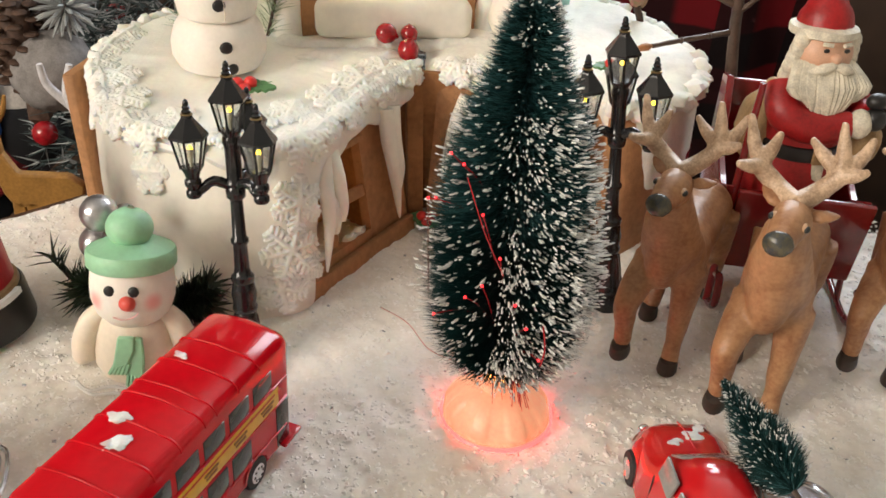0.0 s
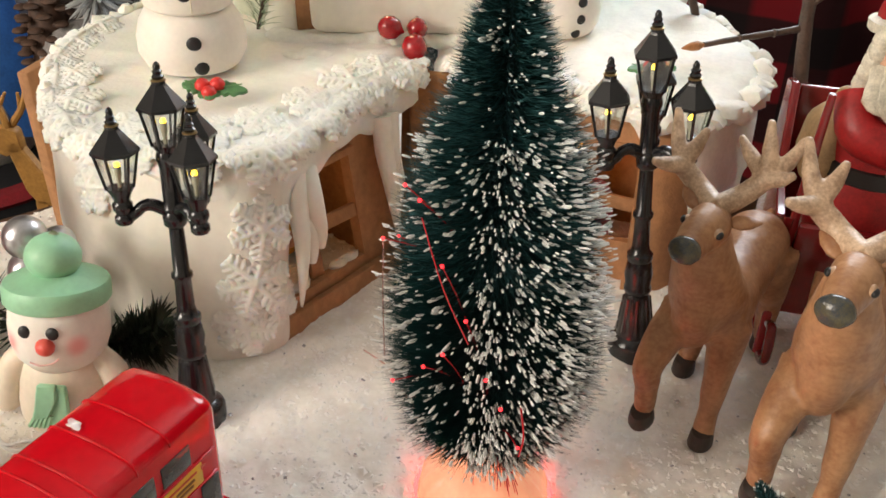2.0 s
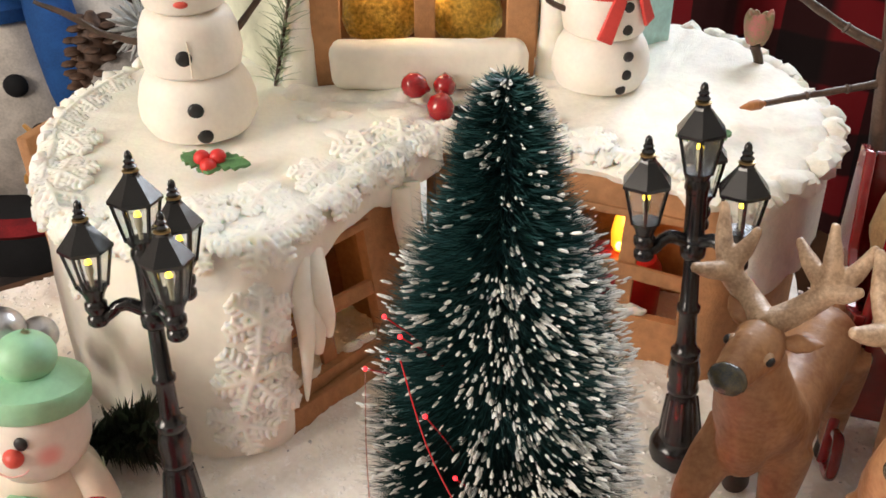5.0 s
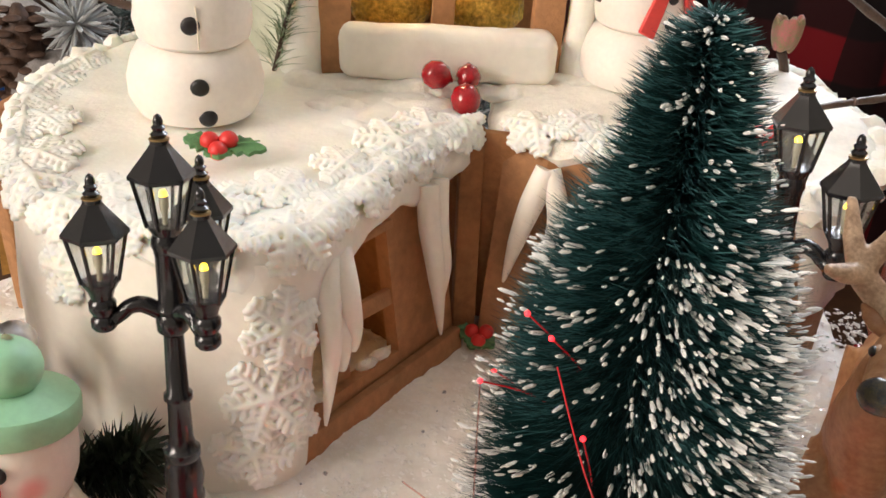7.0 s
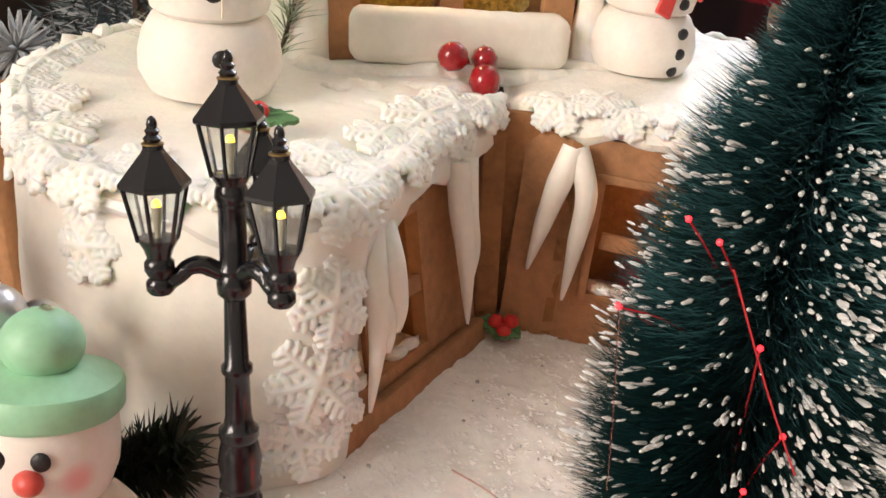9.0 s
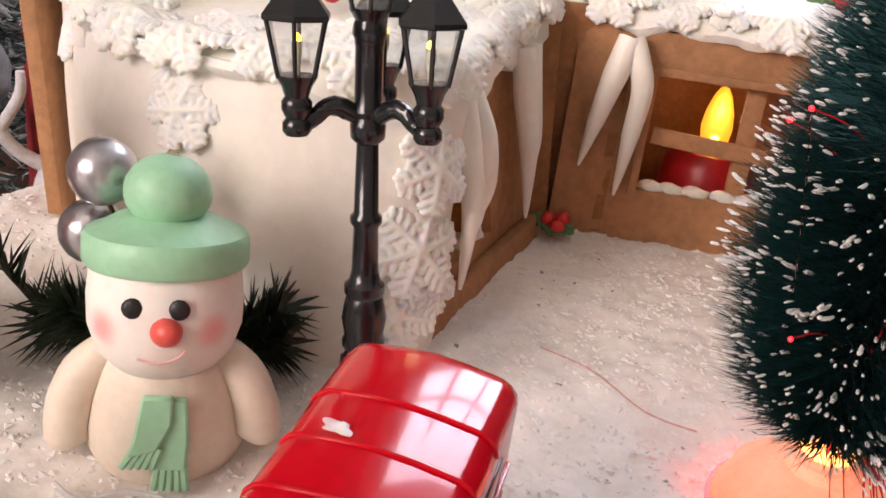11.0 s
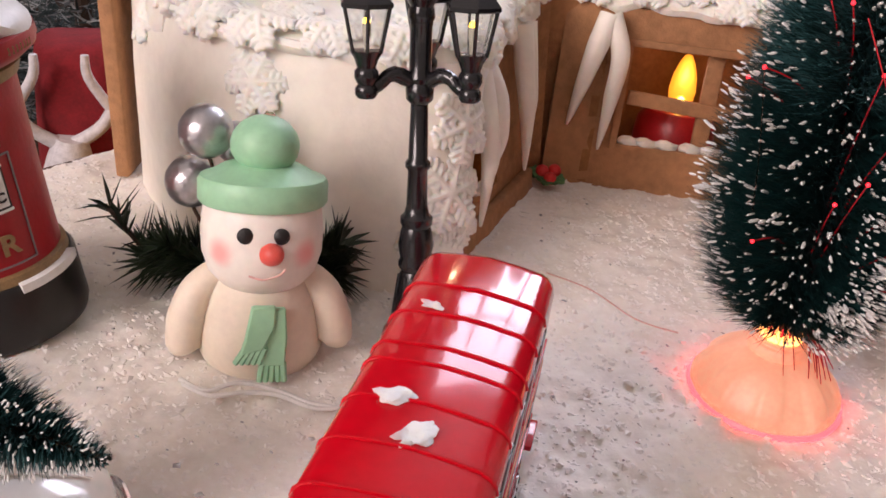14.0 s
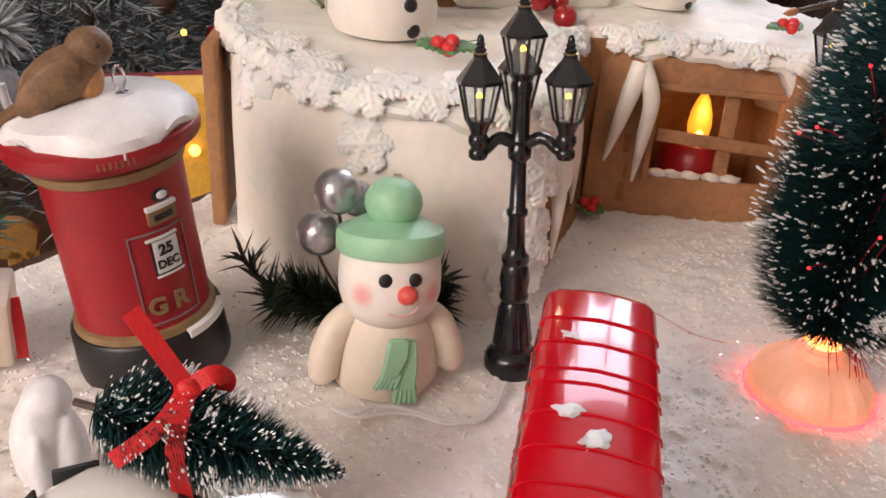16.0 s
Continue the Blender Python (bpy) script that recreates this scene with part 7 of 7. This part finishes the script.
def far_tree(m, h, r, seed, label):
    """A frosted artificial tree: stem and many small needle sprays."""
    root = thing("frosted_tree", m, label, "christmas tree", group="frosted trees behind")
    part("trunk", tube([(0, 0, 0), (0, 0, h)], [0.012, 0.004], 8), TWIG, root)
    q = random.Random(seed)
    gv, gf, fv, ff = [], [], [], []
    for i in range(1500):
        z = h * (0.08 + 0.92 * (1 - math.sqrt(q.random())))
        a = q.uniform(0, 6.28)
        d = r * (1 - z / h) * q.uniform(0.35, 1.05)
        p = Vector((d * math.cos(a), d * math.sin(a), z - d * 0.25))
        for k in range(5):
            o = Vector((math.cos(a) + q.uniform(-0.9, 0.9), math.sin(a) + q.uniform(-0.9, 0.9), q.uniform(-0.5, 0.7))).normalized() * q.uniform(0.018, 0.034)
            w = o.orthogonal().normalized() * 0.0016
            n = o.cross(w).normalized() * 0.0012
            V, F = (fv, ff) if (i * 5 + k) % 9 < 3 else (gv, gf)
            b = len(V)
            V += [tuple(p + w), tuple(p - w), tuple(p + n), tuple(p + o)]
            F += [(b, b + 1, b + 3), (b + 1, b + 2, b + 3), (b + 2, b, b + 3)]
    part("needles", spiky("needles", gv, gf, FAR_PINE), None, root, "dark pine needles")
    part("frosting", spiky("frosting", fv, ff, FAR_FROST), None, root, "frosted needle tips")
    for i in range(10):
        z = h * q.uniform(0.1, 0.7)
        a = q.uniform(3.4, 6.0)
        d = r * (1 - z / h) * 0.95
        if i % 3 == 0:
            part("red_bauble", ball(0.016, (d * math.cos(a), d * math.sin(a), z), (1, 1, 1), 16), BERRY, root)
        elif i % 3 == 1:
            part("cone", roughen(lathe([(0.004, 0), (0.016, 0.012), (0.015, 0.026), (0.003, 0.044)], 12), 0.003, 120, i), CONE, root, at=Matrix.Translation((d * math.cos(a), d * math.sin(a), z)))
        else:
            part("fairy_light", ball(0.0035, (d * math.cos(a), d * math.sin(a), z), (1, 1, 1), 8), FAIRY, root)
    return root


far_tree(pose(-0.36, 1.14, -0.30), 0.52, 0.20, 3, "frosted dark pine tree with cones and red baubles behind")
far_tree(pose(-0.40, 1.56, -0.30), 0.62, 0.22, 4, "frosted dark pine tree standing further back")
far_tree(pose(-0.15, 1.30, -0.30), 0.50, 0.18, 6, "dark frosted pine tree behind the house")

wd = thing("white_antler_ornament", pose(-0.300, 0.800, -0.30, 0, 0, 10), "white glittered antlers of an ornament behind the table", "antlers")
part("stem", tube([(0, 0, 0), (0.0, 0, 0.12), (0.004, 0, 0.17)], [0.03, 0.024, 0.012], 14, 4), WHITE_WIRE_DEER, wd)
for g in (-1, 1):
    part("antler", merge(tube([(g * 0.006, 0, 0.165), (g * 0.030, -0.004, 0.185), (g * 0.045, -0.006, 0.225), (g * 0.040, -0.004, 0.255)], [0.006, 0.005, 0.0045, 0.003], 10, 5), tube([(g * 0.036, -0.004, 0.195), (g * 0.020, -0.006, 0.222), (g * 0.018, -0.006, 0.240)], [0.0045, 0.004, 0.003], 10, 5),
                           tube([(g * 0.044, -0.005, 0.215), (g * 0.062, -0.004, 0.235), (g * 0.066, -0.004, 0.255)], [0.0045, 0.004, 0.003], 10, 5)), WHITE_WIRE_DEER, wd, "branching white antler")
gift = thing("red_gift_bag", pose(-0.255, 0.860, -0.30, 0, 0, 12), "crumpled dark red felt bag behind the table", "bag")
part("bag", roughen(block(0.16, 0.08, 0.24, (0, 0, 0), 0.02, 3), 0.010, 18), FELT_RED, gift)
lan = thing("gold_lantern", pose(-0.228, 0.760, -0.30, 0, 0, 8), "lit gold paper lantern behind the house", "lantern")
part("shade", roughen(block(0.045, 0.045, 0.27, (0, 0, 0), 0.004), 0.002, 40), LANTERN_GOLD, lan, "glowing gold paper shade")
part("bulb", ball(0.0045, (0.006, -0.026, 0.225), (1, 1, 1), 10), FAIRY, lan)


def wooden_deer(m):
    """A flat cut-out deer of thick plywood."""
    bits = [prism([(-0.040, 0.090), (0.030, 0.094), (0.040, 0.110), (0.052, 0.165), (0.040, 0.170), (0.022, 0.135), (-0.030, 0.132), (-0.046, 0.120)], 0.014, 0.002)]
    for x, d in ((-0.038, -0.004), (-0.022, 0.002), (0.012, 0.000), (0.026, 0.006)):
        bits.append(prism([(x - 0.006, 0.100), (x + d - 0.005, 0.0), (x + d + 0.005, 0.0), (x + 0.007, 0.100)][::-1], 0.014, 0.001))
    bits.append(prism([(0.034, 0.158), (0.052, 0.150), (0.078, 0.162), (0.076, 0.172), (0.050, 0.186), (0.036, 0.180)][::-1], 0.014, 0.002))
    root = thing("wooden_deer", m, "honey-coloured plywood deer cut-out standing behind the table", "deer ornament")
    part("body", merge(*bits), PLY, root)
    for g in (-1, 1):
        part("antler", merge(tube([(0.046, 0.007 + g * 0.003, 0.180), (0.040 + g * 0.012, 0.007, 0.205), (0.044 + g * 0.022, 0.007, 0.225)], [0.004, 0.0035, 0.002], 8, 4), tube([(0.041 + g * 0.011, 0.007, 0.203), (0.036 + g * 0.006, 0.007, 0.220)], [0.003, 0.0015], 8)), PLY, root)
    return root


wooden_deer(pose(-0.400, 0.825, -0.300, 0, 0, 190) @ Matrix.Scale(0.92, 4))
cone = thing("pine_cone", pose(-0.461, 0.950, -0.148), "large brown pine cone hanging by the frosted tree", "pine cone")
part("core", lathe([(0.004, 0.0), (0.020, 0.020), (0.024, 0.050), (0.016, 0.090), (0.004, 0.112)], 16), CONE, cone)
for k in range(60):
    a, u = 2.4 * k, k / 59
    q = 0.010 + 0.020 * math.sin(math.pi * min(1.0, 0.15 + 0.8 * u))
    part("scale", ball(0.0085, (q * math.cos(a), q * math.sin(a), 0.006 + 0.100 * u), (1.0, 1.0, 0.35), 8), CONE, cone)
puff = thing("fluffy_bauble", pose(-0.429, 0.950, -0.122), "pale grey fluffy bauble hanging by the frosted tree", "bauble")
part("ball", roughen(ball(0.045, (0, 0, 0), (1, 1, 1), 32), 0.004, 90), PUFF, puff)
pick = thing("frosted_pick", pose(-0.408, 0.955, -0.050), "white frosted starburst pick by the tree", "ornament")
for k in range(70):
    a, c = 2.4 * k, 1 - 2 * (k + 0.5) / 70
    e = Vector((math.sqrt(1 - c * c) * math.cos(a), math.sqrt(1 - c * c) * math.sin(a), c)) * 0.036
    part("spike", tube([e * 0.06, e * 0.7, e], [0.0016, 0.0024, 0.0006], 5), FAR_FROST, pick)
cloth = thing("plaid_blanket", Matrix.Translation((0.42, 1.15, -0.30)), "red and black plaid blanket hanging in the dark behind", "blanket")
bm = bmesh.new()
rows = []
for j in range(30):
    rows.append([bm.verts.new((-0.45 + 0.9 * i / 60, 0.02 * math.sin(i * 0.45) + 0.008 * math.sin(j * 0.4 + i), 0.6 * j / 29)) for i in range(61)])
for a, b in zip(rows, rows[1:]):
    for i in range(60):
        bm.faces.new((a[i], a[i + 1], b[i + 1], b[i]))
got = bmesh.ops.solidify(bm, geom=bm.faces[:], thickness=0.006)
part("cloth", bm, PLAID, cloth)
post = thing("wooden_post", Matrix.Translation((0.50, 0.90, -0.30)), "dark brown wooden post behind the sleigh", "post")
part("shaft", block(0.30, 0.05, 0.62, (0, 0, 0), 0.006), DARK_WALL, post)

# small gingerbread block with a ribbon at the outer side
gb = thing("gingerbread_block", pose(-0.2730, 0.3560, 0, 0, 0, 8), "small snowy gingerbread block tied with red ribbon", "gingerbread")
part("block", roughen(block(0.030, 0.030, 0.026, (0, 0, 0), 0.002), 0.0006, 90), CREAM_PASTE, gb)
part("ribbon", band_of([(0.016, -0.006, 0.024), (0.0172, -0.010, 0.014), (0.0176, -0.012, 0.002)], 0.004), RIBBON, gb, "red ribbon")
pine_tuft(gb, (-0.010, 0, 0.028), (0.012, -0.002, 0.052), 140, 0.014, 61, 0.0006, material("green_sprig", (0.03, 0.11, 0.05), 0.5, vary=0.4, scale=200))
part("ribbon", band_of([(-0.006, -0.012, 0.058), (0.006, -0.013, 0.060), (0.014, -0.008, 0.058)], 0.004), RIBBON, gb, "red ribbon")
